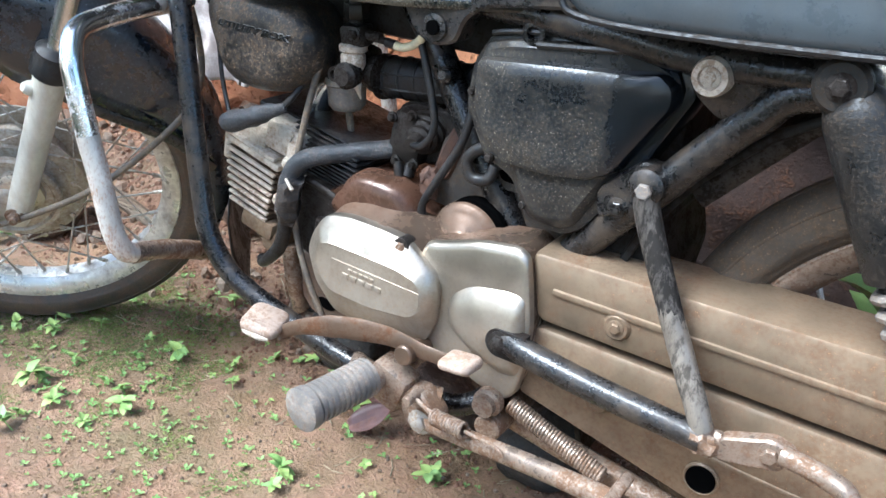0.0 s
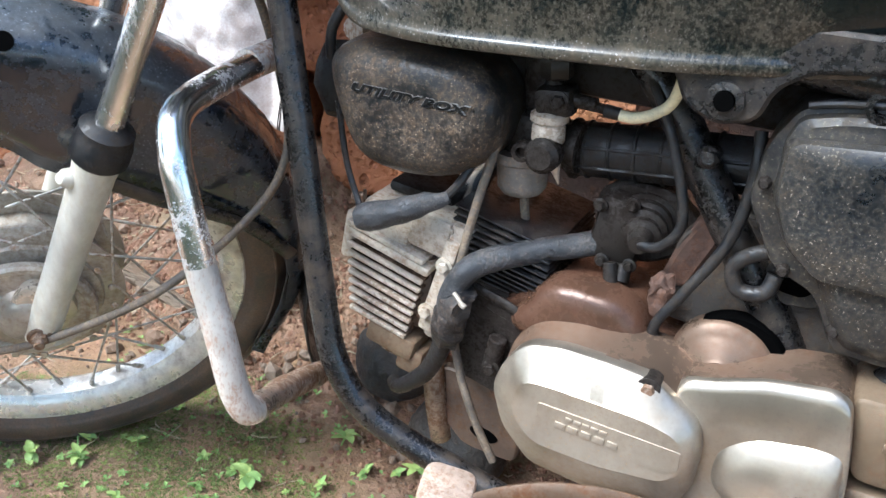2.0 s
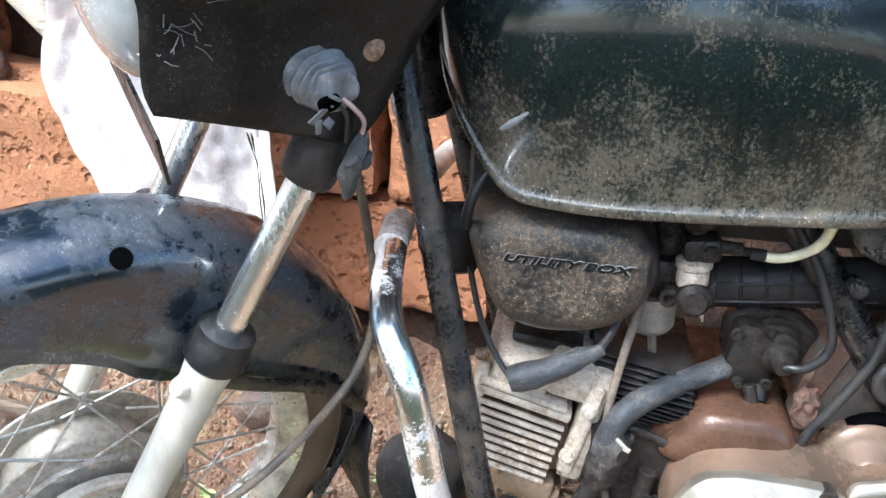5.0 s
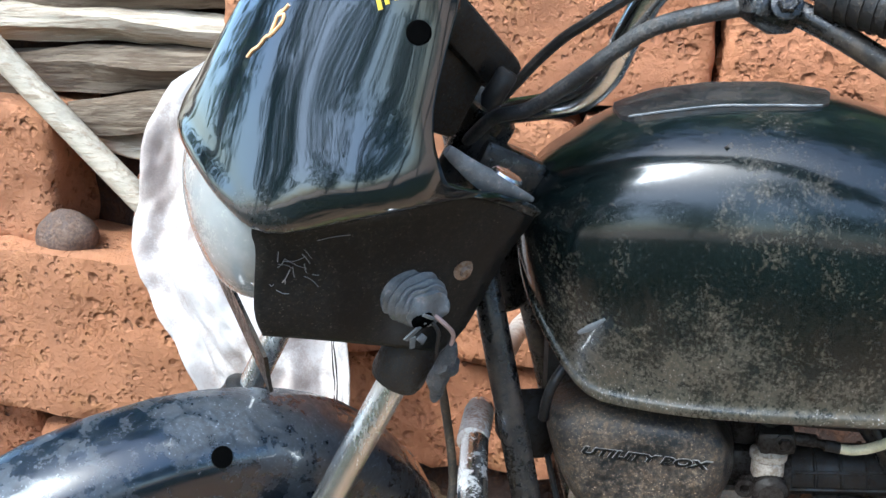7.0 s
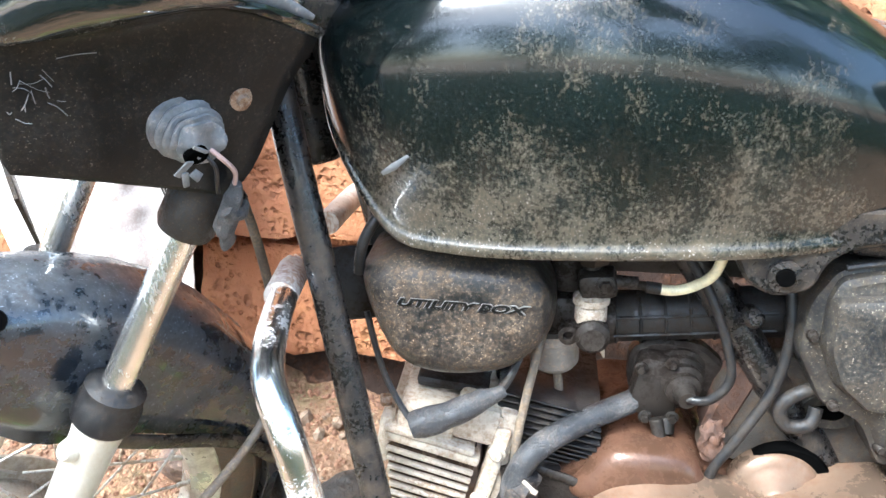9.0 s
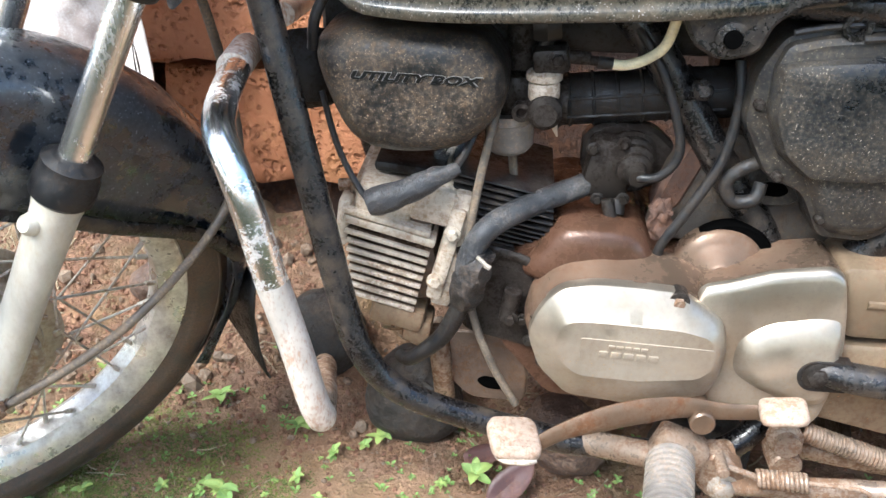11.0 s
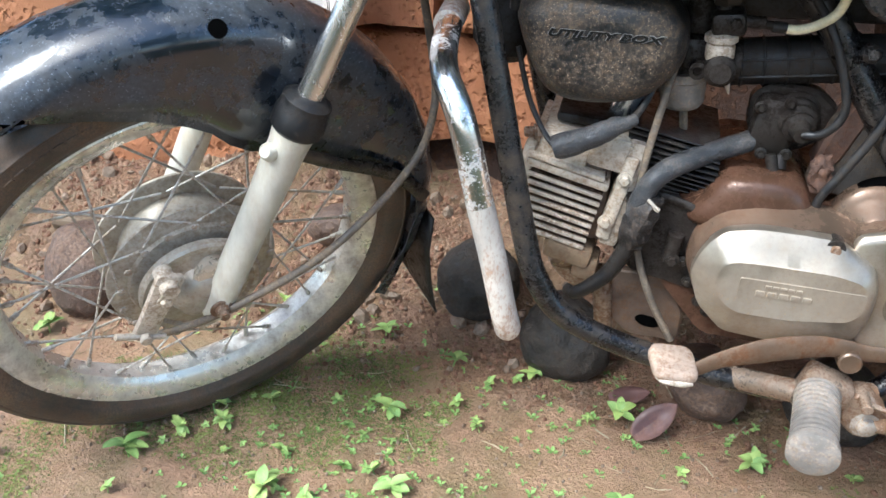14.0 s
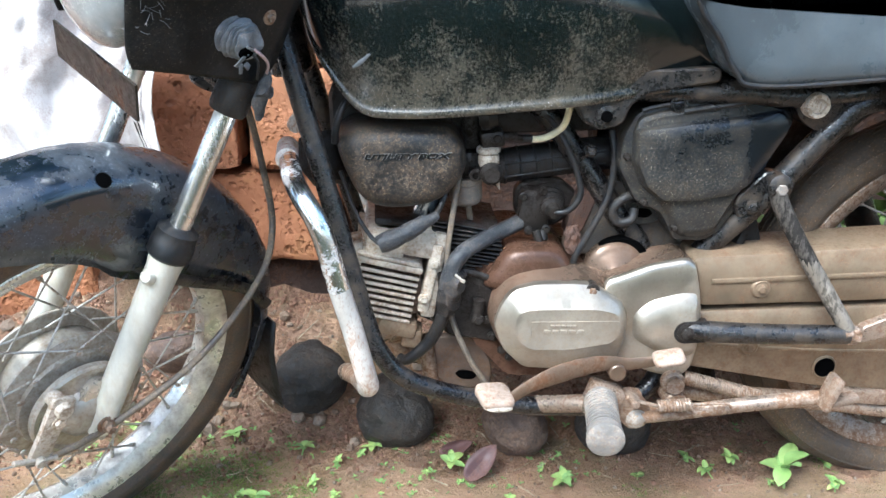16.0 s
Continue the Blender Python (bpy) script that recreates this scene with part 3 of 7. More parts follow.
def tube(pts, r, seg=12, n=6, flat=1.0):
    """A round bar along a smooth curve; r is one radius or one for each point."""
    rad = r if isinstance(r, (list, tuple)) else [r] * len(pts)
    path = curve_points(pts, n)
    m = len(path)
    rs = [float(np.interp(i / (m - 1) * (len(rad) - 1), range(len(rad)), rad)) for i in range(m)]
    loops, up = [], None
    for i, p in enumerate(path):
        d = (path[min(i + 1, m - 1)] - path[max(i - 1, 0)]).normalized()
        if up is None:
            up = d.orthogonal().normalized() if flat == 1.0 else (Vector((0, 1, 0)) - d * d.y).normalized()
        up = (up - d * up.dot(d)).normalized()
        side = d.cross(up)
        loops.append([p + (up * math.cos(a) * flat + side * math.sin(a)) * rs[i] for a in (2 * math.pi * k / seg for k in range(seg))])
    return rings(bmesh.new(), loops)


def lathe(profile, seg=32, m=None, closed=False):
    """Turn a profile of (radius, height) about the local z axis. closed: the profile is a loop."""
    bm = bmesh.new()
    rows = [[bm.verts.new((r * math.cos(a), r * math.sin(a), z)) for a in (2 * math.pi * k / seg for k in range(seg))] for r, z in profile]
    pairs = list(zip(rows, rows[1:])) + ([(rows[-1], rows[0])] if closed else [])
    for a, b in pairs:
        for i in range(seg):
            bm.faces.new((a[i], a[(i + 1) % seg], b[(i + 1) % seg], b[i]))
    if not closed:
        bm.faces.new(rows[0][::-1])
        bm.faces.new(rows[-1])
    if m:
        bm.transform(m)
    return bm


def aim(p, q):
    """A matrix whose z axis runs from p to q, standing at p."""
    d = Vector(q) - Vector(p)
    return Matrix.Translation(p) @ d.to_track_quat("Z", "Y").to_matrix().to_4x4()


def rod(p, q, r, seg=16, bevel=0.15):
    """A straight round bar with softened ends."""
    h = (Vector(q) - Vector(p)).length
    b = min(r * bevel, h / 3)
    return lathe([(r - b, 0), (r, b), (r, h - b), (r - b, h)], seg, aim(p, q))


def turned(p, q, profile, seg=24):
    """A turned piece from p to q; profile of (radius, share of the length)."""
    h = (Vector(q) - Vector(p)).length
    return lathe([(r, s * h) for r, s in profile], seg, aim(p, q))


def rounded(poly, r, n=4):
    """A polygon with its corners rounded."""
    out, k = [], len(poly)
    for i in range(k):
        a, b, c = Vector(poly[i - 1]), Vector(poly[i]), Vector(poly[(i + 1) % k])
        ra = min(r, (a - b).length * 0.45, (c - b).length * 0.45)
        p, q = b + (a - b).normalized() * ra, b + (c - b).normalized() * ra
        for j in range(n + 1):
            t = j / n
            out.append(p * (1 - t) ** 2 + b * 2 * t * (1 - t) + q * t * t)
    return out


def shrink(poly, d):
    """The polygon moved inwards by d."""
    k = len(poly)
    area = sum(poly[i].x * poly[(i + 1) % k].y - poly[(i + 1) % k].x * poly[i].y for i in range(k))
    s = 1 if area > 0 else -1
    out = []
    for i in range(k):
        e = (poly[(i + 1) % k] - poly[i - 1]).normalized()
        out.append(poly[i] + Vector((-e.y, e.x)) * d * s)
    return out


def plate(poly, levels, r=0.008, n=4):
    """A pressed or cast shape: an outline in x and z, given rings at (y, inset) from back to front."""
    base = rounded([Vector(p) for p in poly], r, n)
    return rings(bmesh.new(), [[(v.x, y, v.y) for v in (shrink(base, d) if d else base)] for y, d in levels])


def loft(levels, r=0.012, n=4):
    """A cast shape through outlines of equal count: (y, outline in x and z) from back to front."""
    return rings(bmesh.new(), [[(v.x, y, v.y) for v in rounded([Vector(p) for p in poly], r, n)] for y, poly in levels])


def pillow(poly, levels, n=4):
    """A soft-edged moulding: a smooth closed outline in x and z, shrunk towards its middle by a share at each y."""
    k = len(poly)
    ring = curve_points([(x, 0, z) for x, z in [*poly, poly[0], poly[1], poly[2]]], n)[n:n * (k + 1)]
    mid = sum(ring, Vector()) / len(ring)
    return rings(bmesh.new(), [[Vector((mid.x + (p.x - mid.x) * s, y, mid.z + (p.z - mid.z) * s)) for p in ring] for y, s in levels])


def rough_up(bm, amount, freq):
    """Push the points of a mesh in and out."""
    for v in bm.verts:
        v.co += Vector((noise.noise(v.co * freq), noise.noise(v.co * freq + Vector((9, 0, 0))), noise.noise(v.co * freq + Vector((0, 9, 0))))) * amount
    return bm


def block(size, place=(0, 0, 0), bevel=0.004, turn=(0, 0, 0)):
    """A box with rounded edges."""
    bm = bmesh.new()
    bmesh.ops.create_cube(bm, size=1)
    bmesh.ops.scale(bm, vec=size, verts=bm.verts)
    if bevel:
        bmesh.ops.bevel(bm, geom=bm.edges[:], offset=bevel, segments=2, affect="EDGES", profile=0.5)
    bm.transform(pose(*place, *turn))
    return bm


def helix(p, q, r, wire, turns):
    """A coil spring from p to q."""
    m, h = aim(p, q), (Vector(q) - Vector(p)).length
    k = turns * 10
    return tube([m @ Vector((r * math.cos(2 * math.pi * i / 10), r * math.sin(2 * math.pi * i / 10), h * i / k)) for i in range(k + 1)], wire, 8, 1)


def bolt(p, d, r=0.007, h=0.006):
    """A hexagon-headed bolt at p, its head towards d, with a washer."""
    m = aim(p, Vector(p) + Vector(d))
    head = lathe([(r, 0.0015), (r, h), (r * 0.8, h + 0.0012)], 6, m)
    return join(head, lathe([(r * 1.45, 0), (r * 1.45, 0.0018), (r * 1.3, 0.0022)], 16, m))


def lump(radius, rough, seed, sub=3, squash=(1, 1, 1), freq=2.2):
    """A rough round body."""
    bm = bmesh.new()
    bmesh.ops.create_icosphere(bm, subdivisions=sub, radius=1)
    off = Vector((seed * 3.7, seed * 1.3, seed * 2.1))
    for v in bm.verts:
        k = 1 + rough * noise.noise(v.co * freq + off) + rough * 0.5 * noise.noise(v.co * freq * 2.7 + off)
        v.co = Vector((v.co.x * squash[0], v.co.y * squash[1], v.co.z * squash[2])) * radius * k
    return bm


def words(text, size, thick, bold=0.0):
    """Letters as a mesh, lying in x and z and facing -y, from their left end at the origin."""
    c = bpy.data.curves.new("words", "FONT")
    c.body, c.size, c.extrude, c.offset = text, size, thick, bold
    ob = bpy.data.objects.new("words", c)
    scene.collection.objects.link(ob)
    mesh = bpy.data.meshes.new_from_object(ob.evaluated_get(bpy.context.evaluated_depsgraph_get()))
    bpy.data.objects.remove(ob)
    bm = bmesh.new()
    bm.from_mesh(mesh)
    bpy.data.meshes.remove(mesh)
    bm.transform(pose(0, 0, 0, 90, 0, 0))
    return bm

# ---- setting ----
def ground_height(x, y):
    z = 0.012 * noise.noise((x * 2.1, y * 2.1, 0.3)) + 0.006 * noise.noise((x * 9, y * 9, 1.7)) + 0.0025 * noise.noise((x * 31, y * 31, 4.1))
    z += (0.05 + 0.11 * max(0.0, min(1.0, (-0.95 - x) / 0.25))) * max(0.0, min(1.0, (y - 1.08) / 0.28)) * (1 + 0.6 * noise.noise((x * 5, y * 5, 9.0)))
    return z - 0.004


def ground_sheet():
    xs = sorted(set([-60, -20, -8, -4, -3] + [round(-2.2 + 0.02 * i, 3) for i in range(131)] + [0.8, 1.5, 3, 8, 20, 60]))
    ys = sorted(set([-60, -20, -8, -4, -2, -1, -0.4, 0] + [round(0.3 + 0.02 * i, 3) for i in range(61)] + [2, 4, 10, 60]))
    bm = bmesh.new()
    grid = [[bm.verts.new((x, y, ground_height(x, y) if -2.3 < x < 1 and 0 <= y < 2 else -0.004)) for x in xs] for y in ys]
    for a, b in zip(grid, grid[1:]):
        for i in range(len(xs) - 1):
            bm.faces.new((a[i], a[i + 1], b[i + 1], b[i]))
    return bm


ground = part("ground", ground_sheet(), M["soil"], angle=180)
tagged(ground, "damp red earth with moss, gravel and weeds", "ground", kind="structure")

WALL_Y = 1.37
wall = part("wall_back", block((3.8, 0.26, 1.06), (-0.5, WALL_Y + 0.2, 0.48), 0), M["joint_and_wall_shade"])
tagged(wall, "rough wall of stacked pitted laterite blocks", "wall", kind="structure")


# ---- motorcycle ----
bike = thing("motorcycle", (-0.56, 0.86, 0), "old dirty black motorcycle with muddy silver engine parked by a wall", "motorcycle")
MID = 0.86
STEER = Matrix(((0.6115, -0.6504, 0.4506, -1.213), (0.7272, 0.6864, 0.0041, 0.732), (-0.312, 0.3252, 0.8927, 0.2865), (0, 0, 0, 1)))


def steered(bm):
    """From the fork's own space (x back, y right, z up the legs, the axle at the origin) into the world."""
    bm.transform(STEER)
    return bm


AXLE = pose(0, 0, 0, 90, 0, 0)


def wheel(name, m, label, drum_side, rubber="tyre", rim_coat="rim"):
    """A spoked wheel turning about the y axis of m."""
    turn = m @ AXLE
    hub = lathe([(0.012, -0.05), (0.06, -0.05), (0.064, -0.047), (0.078, -0.048), (0.080, -0.042), (0.1, -0.041), (0.103, -0.039), (0.103, -0.036), (0.1, -0.034), (0.076, -0.032), (0.073, -0.008), (0.076, 0.016), (0.1, 0.018), (0.103, 0.02), (0.103, 0.023), (0.1, 0.025), (0.080, 0.027), (0.078, 0.032), (0.06, 0.034), (0.012, 0.034)], 56)
    hub.transform(turn)
    w = part(name, hub, M["hub_alu"], bike, label)
    wall_side = [(0.238, 0.0235), (0.2455, 0.0275), (0.2475, 0.0305), (0.2505, 0.0315), (0.2525, 0.0335), (0.255, 0.0355), (0.262, 0.037), (0.272, 0.0368), (0.2785, 0.0355), (0.2795, 0.0362), (0.2815, 0.0358), (0.2825, 0.034), (0.2875, 0.0315), (0.2935, 0.0255), (0.292, 0.0235), (0.2945, 0.0215), (0.2985, 0.0125), (0.297, 0.0115), (0.297, 0.0095), (0.2992, 0.0085), (0.3005, 0.002), (0.2985, 0.0014), (0.2985, 0)]
    t = lathe([(r, -y) for r, y in wall_side] + wall_side[-2::-1], 112, closed=True)
    t.transform(turn)
    part("tyre", t, M[rubber], w, "mud-stained ribbed black tyre")
    rim = lathe([(0.2435, -0.0265), (0.2415, -0.0278), (0.2385, -0.0268), (0.2365, -0.0235), (0.2315, -0.0215), (0.2285, -0.0205), (0.2268, -0.0165), (0.2215, -0.0125), (0.2165, -0.0105), (0.216, -0), (0.2165, 0.0105), (0.2215, 0.0125), (0.2268, 0.0165), (0.2285, 0.0205), (0.2315, 0.0215), (0.2365, 0.0235), (0.2385, 0.0268), (0.2415, 0.0278), (0.2435, 0.0265), (0.2375, 0.0275), (0.233, 0.0255), (0.2215, 0.0215), (0.217, 0.0155), (0.213, 0.012), (0.212, 0), (0.213, -0.012), (0.217, -0.0155), (0.2215, -0.0215), (0.233, -0.0255), (0.2375, -0.0275)], 96, closed=True)
    rim.transform(turn)
    part("rim", rim, M[rim_coat], w, "stained silver rim")
    for k in range(36):
        side = 1 if k % 2 else -1
        lean = 1 if (k // 2) % 2 else -1
        a = 2 * math.pi * k / 36
        b = a + lean * radians(48)
        p = Vector((0.094 * math.cos(b), (0.0215 if side > 0 else -0.0375), 0.094 * math.sin(b)))
        q = Vector((0.214 * math.cos(a), 0.004 * side, 0.214 * math.sin(a)))
        s = tube([p, q], 0.0016, 6)
        s = join(s, rod(q + (p - q).normalized() * 0.016, q + (q - p).normalized() * 0.004, 0.0031, 8))
        s.transform(m)
        part("spoke", s, M["spoke"], w)
    for k in range(18):
        a = 2 * math.pi * (k + 0.5) / 18
        rv = lathe([(0.005, 0), (0.0045, 0.002), (0.0015, 0.003)], 8, m @ aim((0.091 * math.cos(a), drum_side * 0.042, 0.091 * math.sin(a)), (0.091 * math.cos(a), drum_side, 0.091 * math.sin(a))))
        part("rivet", rv, M["steel"], w)
    return w


def tyre_marks(w, m):
    """Worn raised bars of unreadable lettering on the tyre's wall."""
    for k in range(7):
        bm = block((0.0045, 0.0012, 0.012), (0.268, 0, 0), 0.0004)
        bm.transform(m @ pose(0, -0.0372, 0, 0, -(150 - 3.2 * k), 0))
        part("tyre_mark", bm, M["tyre"], w)


front = wheel("front_wheel", STEER, "spoked front wheel with a drum hub", -1)
tyre_marks(front, STEER)
rear_at = pose(0.085, MID, 0.292) @ Matrix.Diagonal((1.045, 1.1, 1.045, 1))
rear = wheel("rear_wheel", rear_at, "spoked rear wheel caked in mud", -1, "tyre_mud", "rust")

# brake plate, its arm and the axle on the near side of the front hub
bp = lathe([(0.073, -0.006), (0.073, 0.002), (0.070, 0.005), (0.064, 0.005), (0.060, 0.001), (0.040, 0.004), (0.034, 0.016), (0.026, 0.022), (0.012, 0.026)], 56)
bp.transform(STEER @ pose(0, -0.052, 0, 90, 0, 0))
plate_f = part("brake_plate", bp, M["hub_alu"], bike, "cast alloy brake plate")
arm = join(plate([(-0.016, 0.014), (0.016, 0.014), (0.013, -0.05), (0.013, -0.088), (-0.013, -0.088), (-0.013, -0.05)], [(-0.078, 0), (-0.085, 0), (-0.086, 0.002)], 0.006), rod((0, -0.06, 0), (0, -0.096, 0), 0.011), bolt((0.004, -0.086, -0.022), (0, -1, 0), 0.007), rod((0, -0.076, -0.082), (0, -0.094, -0.082), 0.007), rod((-0.035, -0.085, -0.082), (0.025, -0.085, -0.082), 0.004))
arm.transform(STEER @ pose(-0.062, 0, 0.036, 0, 3, 0))
part("brake_rib", (lambda b: (b.transform(STEER), b)[1])(plate([(-0.012, 0.055), (0.03, 0.052), (0.05, 0.02), (0.02, -0.012), (-0.03, 0.012)], [(-0.05, 0), (-0.066, 0), (-0.070, 0.006)], 0.012)), M["engine_alu"], plate_f)
part("brake_arm", arm, M["bare"], plate_f, "plated steel brake arm with adjuster")


def thin(ob, t):
    s = ob.modifiers.new("thickness", "SOLIDIFY")
    s.thickness, s.offset = t, 0
    return ob


# fork legs
for y in (-0.073, 0.112):
    low = steered(join(turned((0.016, y, -0.03), (0.016, y, 0.262), [(0.008, 0), (0.0165, 0.03), (0.0185, 0.12), (0.0195, 0.6), (0.0215, 0.9), (0.0235, 0.96), (0.0235, 1.0)]), turned((-0.014, y - 0.010, 0.227), (0.004, y, 0.222), [(0.006, 0), (0.0095, 0.25), (0.0105, 0.5), (0.013, 1)], 16), block((0.036, 0.03, 0.036), (0.016, y, -0.01), 0.012)))
    leg = part("fork_leg", low, M["fork_alu"], bike, "pale painted alloy fork slider")
    part("fork_tube", steered(rod((0.016, y, 0.25), (0.016, y, 0.66), 0.0138, 24)), M["fork_chrome"], leg, "chromed fork tube")
    part("dust_seal", steered(turned((0.016, y, 0.252), (0.016, y, 0.297), [(0.0255, 0), (0.0285, 0.08), (0.0285, 0.5), (0.0265, 0.58), (0.0265, 0.85), (0.02, 0.95), (0.0145, 1.0)], 28)), M["rubber"], leg, "cracked black rubber dust seal")
    part("axle_nut", steered(join(bolt((0.012, y - 0.016, 0.0), (0, -1, 0), 0.0095, 0.008), rod((0.012, y - 0.02, 0), (0.012, y - 0.032, 0), 0.006))), M["rust"], leg, "rusty axle nut")
    part("tube_cover", steered(turned((0.016, y, 0.455), (0.016, y, 0.60), [(0.0215, 0), (0.0235, 0.04), (0.0235, 0.22), (0.02, 0.27), (0.02, 1)])), M["black_plastic"], leg, "black fork tube cover")
part("lower_yoke", steered(join(block((0.05, 0.22, 0.03), (0.03, 0.02, 0.485), 0.01), rod((0.055, 0.02, 0.45), (0.055, 0.02, 0.68), 0.024))), M["black_dirty"], bike)


# front fender
def fender():
    cx, cz = -0.012, 0.028
    angles = [148, 146, 140, 130, 120, 110, 103, 96, 88, 82, 74, 64, 52, 40, 28, 16, 6, -4, -12]
    low = {148: 0.325, 140: 0.285, 130: 0.252, 120: 0.228, 110: 0.208, 103: 0.195, 96: 0.178, 88: 0.172, 82: 0.174, 74: 0.182, 64: 0.196, 52: 0.216, 40: 0.25, 28: 0.286, 16: 0.296, 6: 0.3, -4: 0.305, -12: 0.312}
    keys = sorted(low)
    bm, loops = bmesh.new(), []
    for a in angles:
        lo = float(np.interp(a, keys, [low[k] for k in keys]))
        top = 0.3235 - (0.012 if a == 148 else 0)
        half = 0.052 * (0.75 if a == 148 else 1.0)
        prof = [(-half, lo), (-half, min(lo + 0.03, top - 0.03)), (-half, top - 0.03), (-half * 0.93, top - 0.016), (-half * 0.7, top - 0.005), (-half * 0.35, top), (0, top + 0.001)]
        prof += [(-y, r) for y, r in prof[-2::-1]]
        c, s = math.cos(radians(a)), math.sin(radians(a))
        loops.append([(cx + r * c, y + 0.007, cz + r * s) for y, r in prof])
    return rings(bm, loops, cap=False, closed=False)


fen = thin(part("front_fender", steered(fender()), M["fender_paint"], bike, "black steel front fender, its grime smears tinted with sky sheen"), 0.002)
part("fender_stay", steered(join(tube([(0.03, -0.06, 0.215), (0.09, -0.055, 0.2), (0.19, -0.052, 0.185), (0.26, -0.05, 0.15)], 0.009, 10, flat=0.5), tube([(0.03, 0.1, 0.215), (0.09, 0.095, 0.2), (0.19, 0.09, 0.185), (0.26, 0.085, 0.15)], 0.009, 10, flat=0.5))), M["black_dirty"], fen)
flap = rings(bmesh.new(), [[(x, 0.007 + y, z) for y in (-w, -0.8 * w, -0.4 * w, 0, 0.4 * w, 0.8 * w, w)] for x, z, w in ((0.3, 0.11, 0.055), (0.312, 0.06, 0.068), (0.334, 0.012, 0.082), (0.362, -0.032, 0.09), (0.378, -0.048, 0.084), (0.384, -0.054, 0.066))], cap=False, closed=False)
thin(part("mud_flap", steered(flap), M["rubber"], fen, "black rubber mud flap", angle=60), 0.003)
from mathutils.bvhtree import BVHTree

fen_bm = steered(fender())
fen_bm.normal_update()
hole_at, hole_n, _, _ = BVHTree.FromBMesh(fen_bm).find_nearest(STEER @ Vector((-0.084, -0.036, 0.332)))
hole_n = hole_n if hole_n.z > 0 else -hole_n
part("fender_hole", rod(hole_at - hole_n * 0.004, hole_at + hole_n * 0.0018, 0.0095, 20, 0.02), M["hole"], fen, "black disc for an empty mounting hole")


# headlamp fairing
def cowl(first=0, last=12):
    rows = [
        (0.498, [(0.022, 0.112), (-0.04, 0.1), (-0.09, 0.086), (-0.118, 0.076), (-0.128, 0.045), (-0.13, 0)]),
        (0.53, [(0.032, 0.116), (-0.04, 0.104), (-0.095, 0.088), (-0.125, 0.078), (-0.136, 0.045), (-0.138, 0)]),
        (0.60, [(0.03, 0.118), (-0.04, 0.108), (-0.1, 0.092), (-0.138, 0.08), (-0.152, 0.047), (-0.155, 0)]),
        (0.628, [(0.034, 0.119), (-0.04, 0.11), (-0.105, 0.094), (-0.148, 0.082), (-0.164, 0.048), (-0.167, 0)]),
        (0.642, [(0.034, 0.12), (-0.04, 0.114), (-0.11, 0.1), (-0.155, 0.085), (-0.171, 0.05), (-0.174, 0)]),
        (0.65, [(0.03, 0.121), (-0.045, 0.126), (-0.115, 0.114), (-0.162, 0.094), (-0.18, 0.052), (-0.184, 0)]),
        (0.662, [(-0.058, 0.13), (-0.085, 0.136), (-0.127, 0.123), (-0.166, 0.094), (-0.18, 0.05), (-0.184, 0)]),
        (0.68, [(-0.08, 0.132), (-0.1, 0.134), (-0.137, 0.12), (-0.167, 0.086), (-0.181, 0.045), (-0.185, 0)]),
        (0.72, [(-0.1, 0.118), (-0.113, 0.114), (-0.143, 0.094), (-0.168, 0.067), (-0.181, 0.038), (-0.185, 0)]),
        (0.78, [(-0.105, 0.098), (-0.119, 0.094), (-0.144, 0.076), (-0.166, 0.048), (-0.176, 0.029), (-0.18, 0)]),
        (0.83, [(-0.113, 0.087), (-0.126, 0.084), (-0.149, 0.068), (-0.167, 0.045), (-0.177, 0.023), (-0.179, 0)]),
        (0.87, [(-0.124, 0.056), (-0.132, 0.053), (-0.145, 0.042), (-0.155, 0.028), (-0.16, 0.013), (-0.161, 0)]),
    ]
    loops = []
    for z, half in rows[first:last]:
        share = (z - 0.498) / 0.152 if z < 0.65 else (0.87 - z) / 0.22
        pts = curve_points([(x, -y, z - 0.078 * share * max(0.0, min(1.0, (-x - 0.045) / 0.12)) - (0.044 * (1 - share) * max(0.0, min(1.0, -x / 0.1)) if z < 0.65 else 0)) for x, y in half], 4)
        pts += [Vector((p.x, -p.y, p.z)) for p in pts[-2::-1]]
        loops.append([p + Vector((0, 0.018, 0)) for p in pts])
    cols = [curve_points([l[i] for l in loops], 4) for i in range(len(loops[0]))]
    bm = rings(bmesh.new(), [[c[j] for c in cols] for j in range(len(cols[0]))], cap=False, closed=False)
    return bm


shell_bm = steered(cowl())
shell_bm.normal_update()
shell = BVHTree.FromBMesh(shell_bm)


def on_shell(pts, up=0.0018):
    """The points laid on the fairing, a little proud of it on the outer, near side."""
    out = []
    for p in pts:
        q, n, _, _ = shell.find_nearest(Vector(p))
        out.append(q + (n if n.y < 0 else -n) * up)
    return out


fair = thin(part("headlamp_fairing", steered(cowl(4, 12)), M["black_gloss"], bike, "glossy black headlamp fairing with scratches", angle=50), 0.003)
